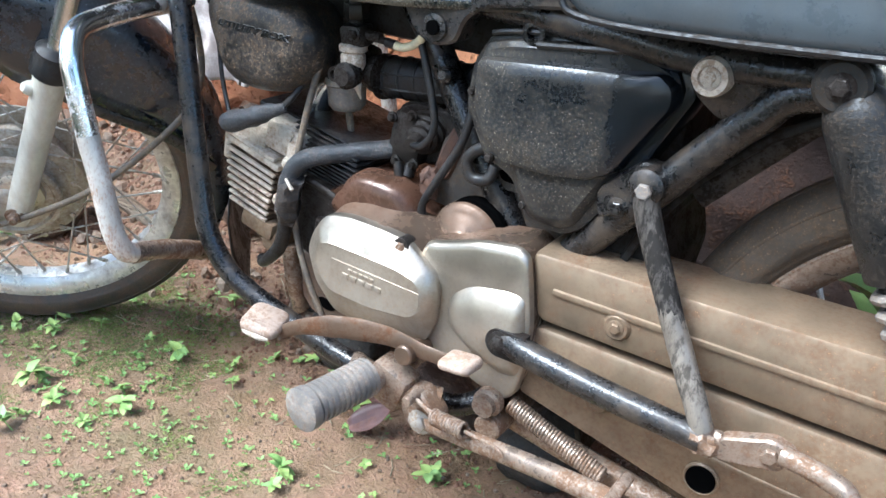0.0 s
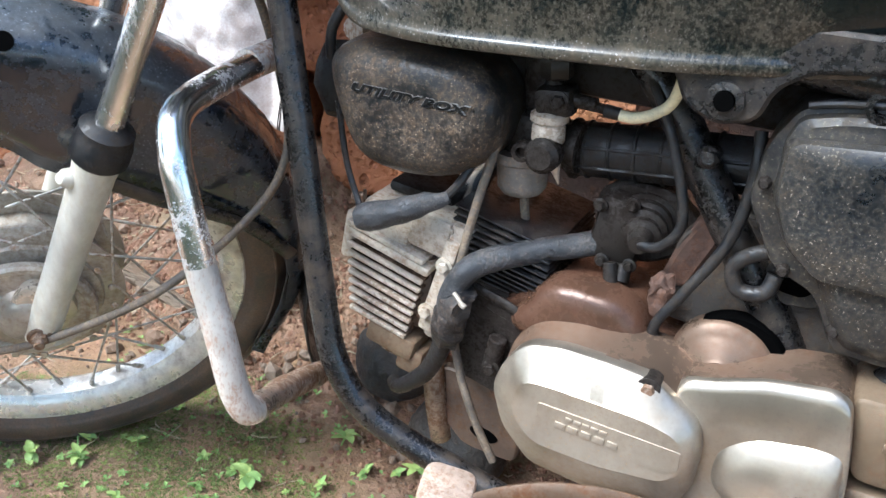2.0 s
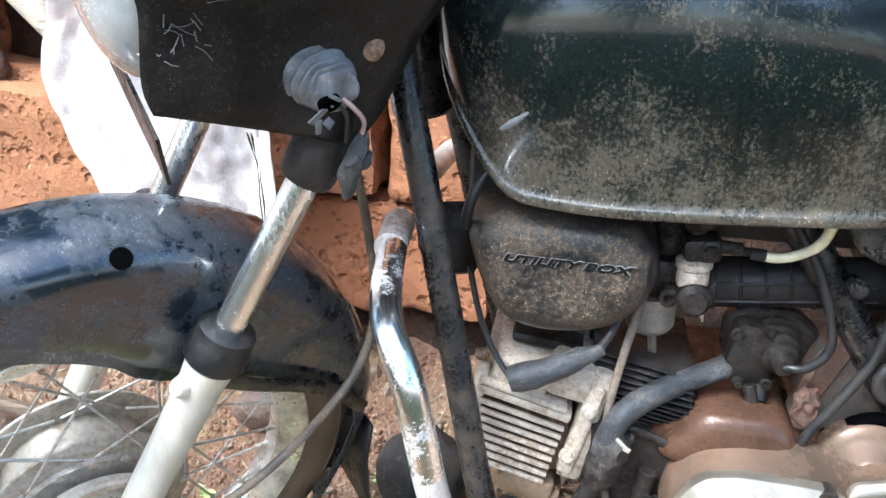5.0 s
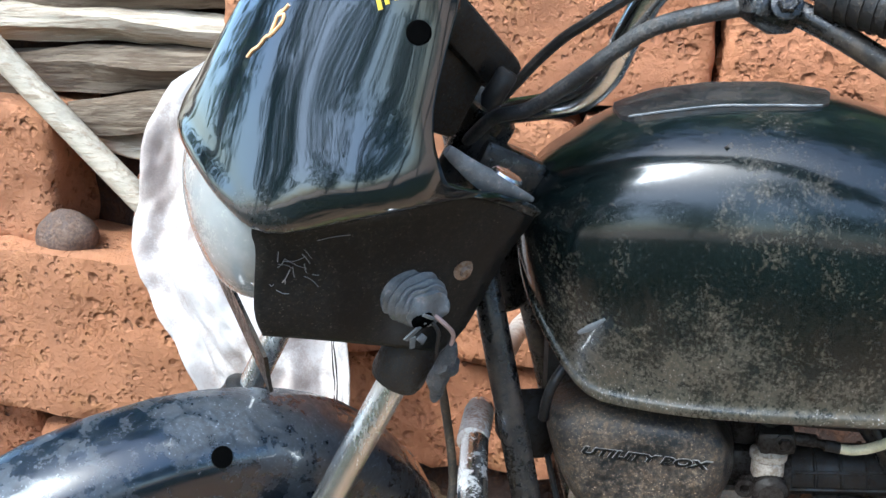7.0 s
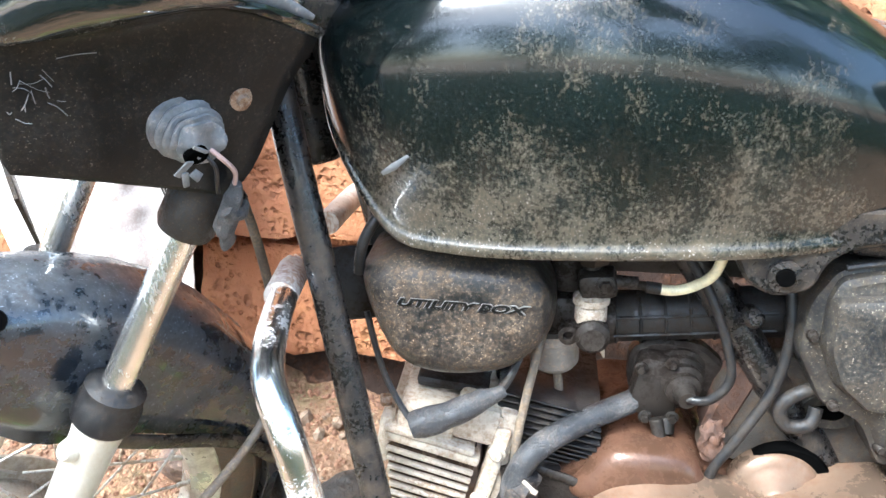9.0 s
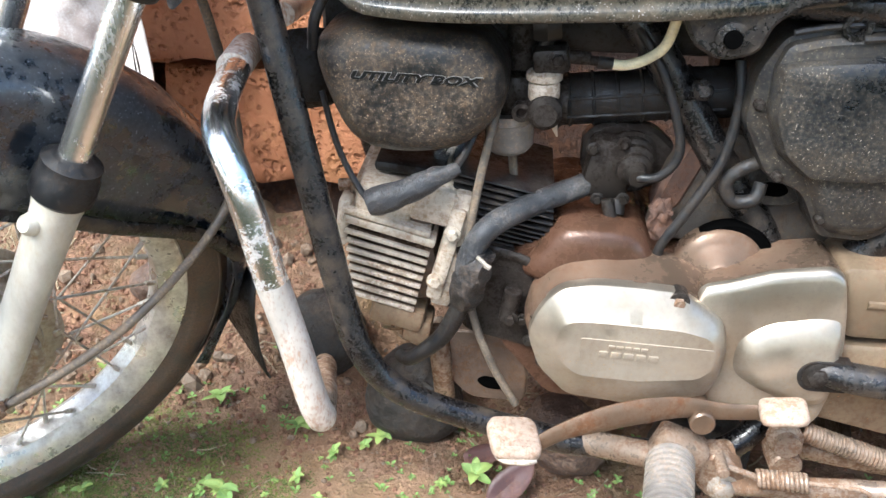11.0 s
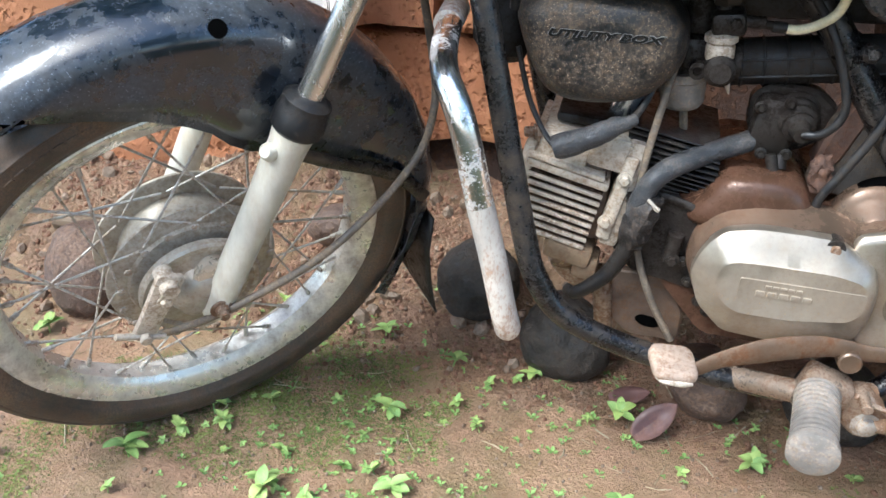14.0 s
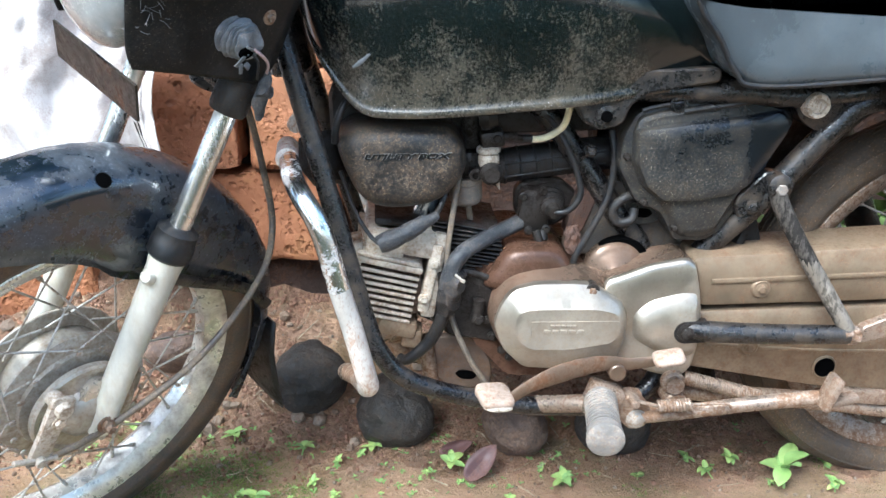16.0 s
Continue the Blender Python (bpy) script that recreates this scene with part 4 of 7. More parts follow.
def skirt_sides():
    """The fairing's two lower side panels, open at the front for the lamp."""
    rows = [
        (0.503, [(0.022, 0.112), (-0.04, 0.1), (-0.09, 0.086), (-0.118, 0.079)]),
        (0.53, [(0.032, 0.116), (-0.04, 0.104), (-0.095, 0.088), (-0.134, 0.078)]),
        (0.60, [(0.03, 0.118), (-0.04, 0.108), (-0.1, 0.092), (-0.152, 0.077)]),
        (0.628, [(0.034, 0.119), (-0.04, 0.11), (-0.105, 0.094), (-0.161, 0.076)]),
        (0.642, [(0.034, 0.12), (-0.04, 0.114), (-0.11, 0.1), (-0.163, 0.076)]),
    ]
    sides = []
    for side in (-1, 1):
        loops = []
        for z, half in rows:
            share = max(0.0, (z - 0.503) / 0.147)
            loops.append(curve_points([(x, 0.018 + side * y, z - 0.078 * share * max(0.0, min(1.0, (-x - 0.045) / 0.12)) - 0.024 * (1 - share) * max(0.0, min(1.0, -x / 0.118))) for x, y in half], 4))
        cols = [curve_points([l[i] for l in loops], 4) for i in range(len(loops[0]))]
        sides.append(rings(bmesh.new(), [[c[j] for c in cols] for j in range(len(cols[0]))], cap=False, closed=False))
    return join(*sides)


thin(part("fairing_skirt", steered(skirt_sides()), M["skirt"], fair, "dull black lower sides of the fairing, streaked with dust", angle=50), 0.003)
lamp = lump(1, 0.0, 1, 4, (0.034, 0.074, 0.072))
lamp.transform(pose(-0.139, 0.018, 0.541, 0, -28, 0))
part("headlamp_lens", steered(lamp), M["lens"], fair, "milky headlamp lens", angle=180)
part("fairing_floor", steered(block((0.13, 0.17, 0.012), (-0.05, 0.018, 0.503), 0.005)), M["black_plastic"], fair)
fp_quad = [Vector(p) for p in ((-0.087, 0.150, 0.452), (-0.0535, 0.169, 0.403), (-0.079, -0.051, 0.417), (-0.113, -0.070, 0.465))]
fp_out = (fp_quad[1] - fp_quad[0]).cross(fp_quad[3] - fp_quad[0]).normalized() * 0.0015
part("front_plate", steered(rings(bmesh.new(), [[p - fp_out for p in fp_quad], [p + fp_out for p in fp_quad]])), M["black_plastic"], fair, "dark painted plate under the lamp")
part("inner_lip", steered(tube([(-0.072, -0.098, 0.672), (-0.03, -0.1, 0.660), (0.026, -0.1, 0.654)], [0.004, 0.009, 0.002], 10, flat=0.5)), M["tape"], fair, "grey inner edge of the shell")
part("badge_squiggle", join(tube(on_shell([(-1.0285, 0.6, 0.9375), (-1.023, 0.6, 0.942), (-1.017, 0.598, 0.9445), (-1.012, 0.596, 0.951), (-1.008, 0.595, 0.9515)]), 0.0014, 6, 4), tube(on_shell([(-1.008, 0.595, 0.9515), (-1.006, 0.595, 0.959), (-1.003, 0.595, 0.967), (-0.998, 0.595, 0.969), (-0.9938, 0.595, 0.9722)]), 0.0013, 6, 4), tube(on_shell([(-1.008, 0.595, 0.9515), (-1.001, 0.594, 0.957), (-0.998, 0.593, 0.961), (-0.9975, 0.594, 0.966), (-1.003, 0.595, 0.9655)]), 0.0013, 6, 4)), M["gold"], fair, "orange line decal")
part("yellow_decal", join(*[tube(on_shell([(-0.9345 + 0.006 * k, 0.574, 0.99), (-0.9285 + 0.006 * k, 0.573, 0.9715 + 0.003 * k)]), 0.0018, 6) for k in range(4)]), M["yellow"], fair, "yellow hatched decal scrap")
part("shell_hole", rod(*[on_shell([(-0.905, 0.592, 0.956)], u)[0] for u in (-0.003, 0.0026)], 0.0085, 18), M["hole"], fair, "black disc for an empty round mirror hole")
r_s, marks = random.Random(8), []
for k in range(22):
    x, z, a, b = r_s.uniform(-1.026, -0.985), r_s.uniform(0.772, 0.812), r_s.uniform(-0.012, 0.016), r_s.uniform(-0.014, 0.012)
    marks.append(tube(on_shell([(x, 0.6, z), (x + a / 2, 0.6, z + b / 2 + r_s.uniform(-0.002, 0.002)), (x + a, 0.6, z + b)], 0.0017), r_s.uniform(0.0002, 0.00045), 5, 3))
marks.append(tube(on_shell([(-0.982, 0.6, 0.812), (-0.968, 0.6, 0.8112), (-0.954, 0.6, 0.809)]), 0.0003, 5, 3))
part("scratch", join(*marks), M["tape"], fair, "pale scratch marks")
part("fairing_screw", steered(turned((0.0012, -0.094, 0.582), (0.0012, -0.1015, 0.582), [(0.009, 0), (0.009, 0.5), (0.005, 0.6), (0.004, 1)], 18)), M["rust"], fair, "rusty screw and washer")
inst = part("instrument", steered(block((0.13, 0.16, 0.034), (-0.036, 0.06, 0.738), 0.008, (0, 20, 0))), M["black_plastic"], bike, "dusty black instrument housing")
part("inner_panel", steered(block((0.075, 0.13, 0.075), (-0.03, 0.055, 0.69), 0.008)), M["black_plastic"], inst)
part("cable_nut", steered(turned((0.005, -0.03, 0.727), (0.001, -0.03, 0.693), [(0.007, 0), (0.009, 0.1), (0.009, 0.8), (0.007, 0.9), (0.005, 1)], 16)), M["rubber"], inst, "grey cable nut")
# torn indicator boot with its taped wire
boot = lathe([(0.031, -0.004), (0.031, 0.003), (0.027, 0.0045), (0.0295, 0.0075), (0.0285, 0.009), (0.0245, 0.0105), (0.027, 0.0135), (0.026, 0.015), (0.022, 0.0165), (0.0245, 0.0195), (0.0235, 0.021), (0.0195, 0.0225), (0.0205, 0.026), (0.0165, 0.0285), (0.010, 0.029)], 32)
for v in boot.verts:
    v.co.z *= 1 + 0.25 * noise.noise(v.co * 60)
    v.co.x += 0.15 * v.co.z
boot.transform(STEER @ pose(-0.027, -0.084, 0.549, 90, 0, 0) @ pose(0, 0, 0, 5, 8, 0) @ Matrix.Diagonal((0.86, 0.86, 0.9, 1)))
ind = part("indicator_boot", boot, M["tape"], fair, "torn ribbed grey rubber indicator boot")
part("boot_hole", steered(rod((-0.024, -0.1, 0.542), (-0.023, -0.1112, 0.538), 0.0088, 16)), M["hole"], ind)
torn = join(*[block(s, p, 0.001, e) for s, p, e in (((0.007, 0.002, 0.016), (-0.031, -0.1135, 0.529), (12, 8, 14)), ((0.009, 0.002, 0.007), (-0.021, -0.1145, 0.527), (-14, 22, 0)), ((0.005, 0.002, 0.013), (-0.026, -0.113, 0.521), (4, -30, 10)), ((0.012, 0.0022, 0.003), (-0.024, -0.113, 0.546), (0, 14, 0)))])
part("torn_flap", steered(rough_up(torn, 0.0015, 120)), M["tape"], ind, "torn rubber hanging from the boot")
part("second_wire", steered(tube([(-0.018, -0.107, 0.541), (-0.009, -0.1145, 0.535), (-0.002, -0.1145, 0.522), (0.004, -0.112, 0.513)], 0.0016, 8)), M["rubber"], ind, "dark stripped wire")
part("wire", steered(tube([(-0.016, -0.106, 0.545), (-0.004, -0.115, 0.541), (0.008, -0.115, 0.533), (0.014, -0.112, 0.52)], 0.0019, 8)), M["copper"], ind, "bare pink wire end")
part("taped_wire", steered(rough_up(join(tube([(0.014, -0.114, 0.524), (0.017, -0.112, 0.508), (0.022, -0.111, 0.488), (0.032, -0.108, 0.468)], [0.004, 0.0078, 0.0082, 0.006], 12), tube([(0.012, -0.116, 0.503), (0.026, -0.115, 0.5), (0.033, -0.106, 0.503)], [0.006, 0.006, 0.004], 8)), 0.003, 90)), M["hose"], ind, "wire wrapped in grey tape")

# handlebar, grip, lever
bar = part("handlebar", tube([(-0.93, 0.84, 0.872), (-0.87, 0.775, 0.886), (-0.837, 0.75, 0.894), (-0.809, 0.738, 0.902), (-0.788, 0.725, 0.922), (-0.774, 0.708, 0.953), (-0.753, 0.69, 0.988), (-0.715, 0.678, 1.0), (-0.66, 0.66, 0.99), (-0.54, 0.59, 0.955)], 0.011, 14), M["chrome"], bike, "pitted chrome handlebar")
grip = part("grip", tube([(-0.65, 0.652, 0.985), (-0.54, 0.59, 0.952), (-0.5, 0.567, 0.94)], 0.0175, 18), M["rubber"], bar, "ribbed black rubber grip")
for k in range(16):
    part("grip_rib", tube([Vector((-0.642, 0.6475, 0.9828)).lerp(Vector((-0.54, 0.59, 0.952)), k / 15), Vector((-0.642, 0.6475, 0.9828)).lerp(Vector((-0.54, 0.59, 0.952)), k / 15 + 0.03)], 0.0188, 18), M["rubber"], grip)
part("clutch_lever", join(tube([(-0.70, 0.672, 0.985), (-0.66, 0.655, 0.968), (-0.62, 0.64, 0.945), (-0.575, 0.625, 0.915)], [0.009, 0.0085, 0.008, 0.0075], 12), rough_up(block((0.04, 0.028, 0.028), (-0.683, 0.662, 0.974), 0.009, (0, 25, 30)), 0.003, 60), bolt((-0.675, 0.642, 0.976), (0, -1, 0.3), 0.007, 0.006)), M["black_dirty"], bar, "black clutch lever")
part("lever_ball", lump(0.0135, 0.15, 5, 3, (1.1, 0.9, 1.2)), M["fork_alu"], bar, "pale worn lever ball", at=pose(-0.572, 0.624, 0.912))
part("control_cable", tube([(-0.93, 0.80, 0.83), (-0.884, 0.75, 0.88), (-0.85, 0.74, 0.892), (-0.817, 0.72, 0.915), (-0.784, 0.70, 0.941), (-0.75, 0.682, 0.962), (-0.69, 0.66, 0.976)], 0.0062, 10), M["hose"], bike, "thick grey control cable")
part("control_cable", tube([(-0.872, 0.744, 0.900), (-0.836, 0.725, 0.938), (-0.805, 0.70, 0.961), (-0.75, 0.672, 0.992), (-0.71, 0.662, 0.99)], 0.0042, 8), M["rubber"], bike)
part("head_bracket", rough_up(block((0.06, 0.06, 0.04), (-0.876, 0.79, 0.834), 0.006, (0, 24, 20)), 0.002, 40), M["black_dirty"], bike)


# fuel tank
def tank():
    st = [(-0.868, 0.785, 0.805, 0.035), (-0.862, 0.757, 0.822, 0.075), (-0.848, 0.722, 0.842, 0.1), (-0.82, 0.678, 0.862, 0.12), (-0.79, 0.648, 0.88, 0.133), (-0.75, 0.643, 0.895, 0.143), (-0.70, 0.643, 0.903, 0.15), (-0.64, 0.646, 0.905, 0.154), (-0.58, 0.649, 0.897, 0.153), (-0.52, 0.652, 0.878, 0.148), (-0.46, 0.657, 0.85, 0.138), (-0.41, 0.661, 0.82, 0.124), (-0.36, 0.665, 0.79, 0.108), (-0.325, 0.668, 0.765, 0.094)]
    loops = []
    for x, b, t, w in st:
        h = t - b
        half = [(0.0, b + 0.012), (0.7 * w, b + 0.010), (0.80 * w, b), (0.85 * w, b - 0.004), (0.865 * w, b + 0.004), (0.85 * w, b + 0.012), (0.90 * w, b + 0.2 * h), (0.97 * w, b + 0.4 * h), (1.0 * w, b + 0.56 * h), (0.96 * w, b + 0.72 * h), (0.82 * w, b + 0.86 * h), (0.55 * w, b + 0.955 * h), (0.25 * w, t - 0.002), (0, t)]
        left = curve_points([(x, MID - u, z) for u, z in half], 3)
        right = [Vector((p.x, 2 * MID - p.y, p.z)) for p in left[-2:0:-1]]
        loops.append(left + right)
    cols = [curve_points([l[i] for l in loops], 3) for i in range(len(loops[0]))]
    return rings(bmesh.new(), [[c[j] for c in cols] for j in range(len(cols[0]))])


tk = part("fuel_tank", tank(), M["tank_paint"], bike, "glossy black fuel tank with dried dust on its flank", angle=60)


def tank_top(x, y):
    """Height of the tank's upper face."""
    t = float(np.interp(x, (-0.82, -0.79, -0.75, -0.70, -0.64, -0.58), (0.862, 0.88, 0.895, 0.903, 0.905, 0.897)))
    return t - 0.258 * float(np.interp(abs(y - MID) / 0.152, (0, 0.25, 0.55, 0.82), (0, 0.008, 0.045, 0.14)))


strip = []
for j in range(25):
    x = -0.785 + 0.182 * j / 24
    near = MID - 0.082 * min(1.0, 0.25 + 0.75 * math.sqrt(max(0.0, 1 - ((j - 12) / 12.0) ** 6)))
    ys = [near + (2 * MID - 2 * near) * k / 10 for k in range(11)]
    strip.append([Vector((x, near - 0.002, tank_top(x, near) - 0.006))] + [Vector((x, y, tank_top(x, y) + 0.0045)) for y in ys] + [Vector((x, 2 * MID - near + 0.002, tank_top(x, near) - 0.006))])
ts = part("tank_strip", rings(bmesh.new(), strip), M["rubber"], tk, "black raised strip along the tank top", angle=40)
# Thin pale tube as the strip's painted edge highlight
part("strip_edge", tube([strip[j][1] for j in range(2, 24, 2)], 0.0011, 6, 3), M["tape"], ts, "pale line painting the edge highlight")
part("mud_crumb", rough_up(join(*[lump(0.004, 0.5, k, 1) for k in range(5)]), 0.006, 160), M["peg"], tk, "dried mud spatter", at=pose(-0.69, MID - 0.122, 0.868))
# Black block that keeps the space under the tank in painted shade
part("tank_tunnel", block((0.36, 0.17, 0.075), (-0.57, 0.91, 0.6295), 0.012), M["dark"], tk, "near-black tank tunnel, its shade put into the colour")
part("tank_bracket", join(plate([(-0.53, 0.668), (-0.515, 0.64), (-0.508, 0.625), (-0.485, 0.613), (-0.455, 0.62), (-0.447, 0.645), (-0.425, 0.66), (-0.33, 0.672), (-0.33, 0.69), (-0.53, 0.69)], [(0.775, 0), (0.748, 0), (0.745, 0.003)], 0.01), turned((-0.479, 0.748, 0.633), (-0.479, 0.738, 0.633), [(0.0135, 0), (0.0135, 0.7), (0.008, 0.8), (0.0075, 0.2)], 20)), M["black_dirty"], tk, "pressed steel tank mount with an empty hole")
part("mount_hole", rod((-0.479, 0.742, 0.633), (-0.479, 0.7372, 0.633), 0.0072, 18, 0.02), M["hole"], tk)
# Thin flat strip standing for a pale scuff in the paint
part("tape_scrap", tube([(-0.80, 0.735, 0.705), (-0.79, 0.732, 0.712), (-0.778, 0.729, 0.722)], [0.0015, 0.0032, 0.001], 8, flat=0.3), M["tape"], tk, "faint pale scuff on the tank's flank")

# seat
seat_side = [(-0.40, 0.815), (-0.385, 0.768), (-0.36, 0.735), (-0.336, 0.692), (-0.30, 0.669), (-0.13, 0.675), (0.2, 0.70), (0.36, 0.73), (0.36, 0.80), (0.1, 0.795), (-0.15, 0.785), (-0.33, 0.80)]
st = part("seat", plate(seat_side, [(1.0, 0.02), (1.012, 0.008), (1.015, 0), (0.712, 0), (0.703, 0.004), (0.698, 0.014), (0.697, 0.03)], 0.02, 5), M["vinyl"], bike, "worn grey-black vinyl seat", angle=60)
part("piping", tube([(-0.392, 0.704, 0.80), (-0.378, 0.702, 0.765), (-0.354, 0.702, 0.733), (-0.331, 0.702, 0.693), (-0.298, 0.702, 0.674), (-0.13, 0.702, 0.679), (0.2, 0.702, 0.704)], 0.0035, 8), M["rubber"], st)

# frame
fr = part("frame", join(
    tube([(-0.915, 0.81, 0.86), (-0.9, 0.785, 0.79), (-0.88, 0.764, 0.711), (-0.848, 0.748, 0.575), (-0.82, 0.734, 0.455), (-0.8, 0.725, 0.37), (-0.785, 0.72, 0.325), (-0.757, 0.722, 0.283), (-0.71, 0.728, 0.254), (-0.63, 0.738, 0.225), (-0.55, 0.742, 0.208), (-0.42, 0.75, 0.205), (-0.36, 0.78, 0.26), (-0.33, 0.80, 0.36)], 0.0135, 14),
    rod((-0.885, MID, 0.68), (-0.925, MID, 0.9), 0.03, 24)), M["black_dirty"], bike, "black steel frame flaked with grime")
part("far_tube", tube([(-0.9, 0.93, 0.79), (-0.88, 0.956, 0.711), (-0.82, 0.986, 0.455), (-0.785, 1.0, 0.325), (-0.757, 0.998, 0.283), (-0.63, 0.982, 0.225), (-0.42, 0.97, 0.205)], 0.0135, 12), M["black_dirty"], fr)
part("spine_tube", tube([(-0.9, MID, 0.80), (-0.72, MID, 0.70), (-0.6, 0.84, 0.665), (-0.545, 0.82, 0.625), (-0.5, 0.815, 0.565), (-0.455, 0.81, 0.50), (-0.40, 0.81, 0.42), (-0.37, 0.82, 0.33)], 0.0165, 14), M["black_dirty"], fr)
part("lug", join(turned((-0.487, 0.80, 0.575), (-0.487, 0.775, 0.578), [(0.008, 0), (0.009, 0.8), (0.005, 1)], 14), tube([(-0.50, 0.81, 0.562), (-0.487, 0.79, 0.575)], 0.007, 8)), M["black_dirty"], fr)
part("rear_tube", tube([(-0.35, 0.80, 0.385), (-0.315, 0.79, 0.425), (-0.247, 0.77, 0.505), (-0.197, 0.765, 0.566), (-0.16, 0.762, 0.607), (-0.115, 0.762, 0.639), (0.05, 0.765, 0.65), (0.3, 0.768, 0.68)], 0.0165, 16), M["black_dirty"], fr)
part("brace_strip", tube([(-0.205, 0.80, 0.512), (-0.15, 0.80, 0.572), (-0.10, 0.80, 0.622), (-0.07, 0.80, 0.635)], 0.012, 12, flat=0.4), M["grime"], fr, "brown-stained brace behind the tube")
part("seat_rail", tube([(-0.45, 0.78, 0.66), (-0.3, 0.765, 0.655), (-0.15, 0.76, 0.65), (0.3, 0.76, 0.69)], 0.016, 12), M["black_dirty"], fr)
part("gusset", plate([(-0.235, 0.685), (-0.228, 0.655), (-0.215, 0.618), (-0.19, 0.60), (-0.16, 0.607), (-0.119, 0.632), (0.02, 0.645), (0.02, 0.70)], [(0.80, 0), (0.757, 0), (0.754, 0.004)], 0.008), M["black_dirty"], fr, "black pressed steel gusset")
part("lock_bolt", join(turned((-0.2, 0.76, 0.638), (-0.2, 0.738, 0.638), [(0.0175, 0), (0.0175, 0.75), (0.0155, 1), (0.0105, 1), (0.0095, 0.85)], 28), bolt((-0.2, 0.742, 0.638), (0, -1, 0), 0.006, 0.002)), M["bare"], fr, "round pale bolt head")
part("lower_bracket", join(plate([(-0.285, 0.48), (-0.24, 0.505), (-0.225, 0.545), (-0.25, 0.548), (-0.29, 0.51)], [(0.775, 0), (0.757, 0), (0.755, 0.002)], 0.01), bolt((-0.266, 0.756, 0.497), (0, -1, 0), 0.007, 0.006)), M["black_dirty"], fr)
part("bracket_bolt", bolt((-0.237, 0.738, 0.527), (0, -1, 0), 0.008, 0.006), M["peg"], fr)

# shock absorber
sh = part("shock_absorber", join(turned((-0.088, 0.735, 0.655), (-0.013, 0.735, 0.515), [(0.018, 0), (0.028, 0.08), (0.031, 0.16), (0.032, 0.6), (0.0315, 0.97), (0.024, 1.0)], 28), rod((-0.095, 0.76, 0.656), (-0.095, 0.712, 0.656), 0.022, 24)), M["black_plastic"], bike, "black shrouded rear shock absorber")
part("spring", helix((-0.013, 0.735, 0.515), (0.085, 0.735, 0.335), 0.0255, 0.0055, 13), M["peg"], sh, "dusty coil spring")
part("damper_rod", rod((-0.013, 0.735, 0.515), (0.095, 0.735, 0.31), 0.012, 14), M["dark"], sh)
part("shock_bolt", bolt((-0.095, 0.713, 0.656), (0, -1, 0), 0.008, 0.006), M["grime"], sh)
part("grab_bracket", tube([(-0.095, 0.74, 0.66), (-0.04, 0.725, 0.668), (0.05, 0.72, 0.662), (0.12, 0.72, 0.66)], 0.022, 12, flat=0.35), M["chrome"], bike, "bright steel carrier bracket")

# utility box
ub = part("utility_box", pillow([(-0.829, 0.598), (-0.813, 0.619), (-0.785, 0.6255), (-0.735, 0.625), (-0.683, 0.621), (-0.659, 0.597), (-0.655, 0.567), (-0.666, 0.54), (-0.697, 0.515), (-0.75, 0.507), (-0.79, 0.516), (-0.812, 0.545)], [(0.87, 0.9), (0.865, 1), (0.80, 1), (0.785, 0.985), (0.773, 0.95), (0.764, 0.885), (0.758, 0.79), (0.7545, 0.66), (0.7535, 0.45)], 5), M["box_plastic"], bike, "dusty black plastic utility box with moulded lettering", angle=60)
for nm, thick, bold, col in (("lettering_edge", 0.0012, 0.0013, "mark_edge"), ("lettering", 0.0018, 0.0007, "mark")):
    txt = words("UTILITY BOX", 0.0175, thick, bold)
    txt.transform(pose(-0.793, 0.754, 0.583, 0, 1.0, 0) @ Matrix(((1.06, 0, 0.3, 0), (0, 1, 0, 0), (0, 0, 0.56, 0), (0, 0, 0, 1))))
    part(nm, txt, M[col], ub, "raised black capital letters" if nm == "lettering" else "")

# crash guard
cg = part("crash_guard", tube([(-0.893, 0.80, 0.594), (-0.889, 0.75, 0.592), (-0.875, 0.66, 0.588), (-0.862, 0.612, 0.581), (-0.846, 0.59, 0.56), (-0.836, 0.585, 0.53), (-0.824, 0.585, 0.475)], 0.0128, 18), M["chrome"], bike, "bent crash guard tube, chrome above and rust-bloomed below")
part("lower_tube", tube([(-0.824, 0.585, 0.475), (-0.811, 0.587, 0.42), (-0.8, 0.589, 0.365), (-0.796, 0.597, 0.34), (-0.799, 0.612, 0.329)], 0.0128, 18), M["guard_low"], cg, "dull pale rust-bloomed tube")
part("return_end", rough_up(tube([(-0.799, 0.612, 0.329), (-0.804, 0.64, 0.32), (-0.813, 0.68, 0.306), (-0.832, 0.765, 0.268)], 0.0126, 18), 0.0015, 70), M["rust"], cg, "rusty brown tube end")
part("end_sleeve", tube([(-0.8925, 0.79, 0.594), (-0.889, 0.735, 0.592)], 0.0145, 18), M["guard_low"], cg)

# engine
en = part("engine", plate([(-0.66, 0.40), (-0.625, 0.415), (-0.6, 0.437), (-0.52, 0.434), (-0.505, 0.41), (-0.36, 0.42), (-0.34, 0.36), (-0.36, 0.25), (-0.46, 0.225), (-0.6, 0.235), (-0.655, 0.30)], [(0.97, 0.01), (0.96, 0), (0.80, 0), (0.785, 0.004)], 0.014), M["engine_mud"], bike, "mud-caked alloy engine block")
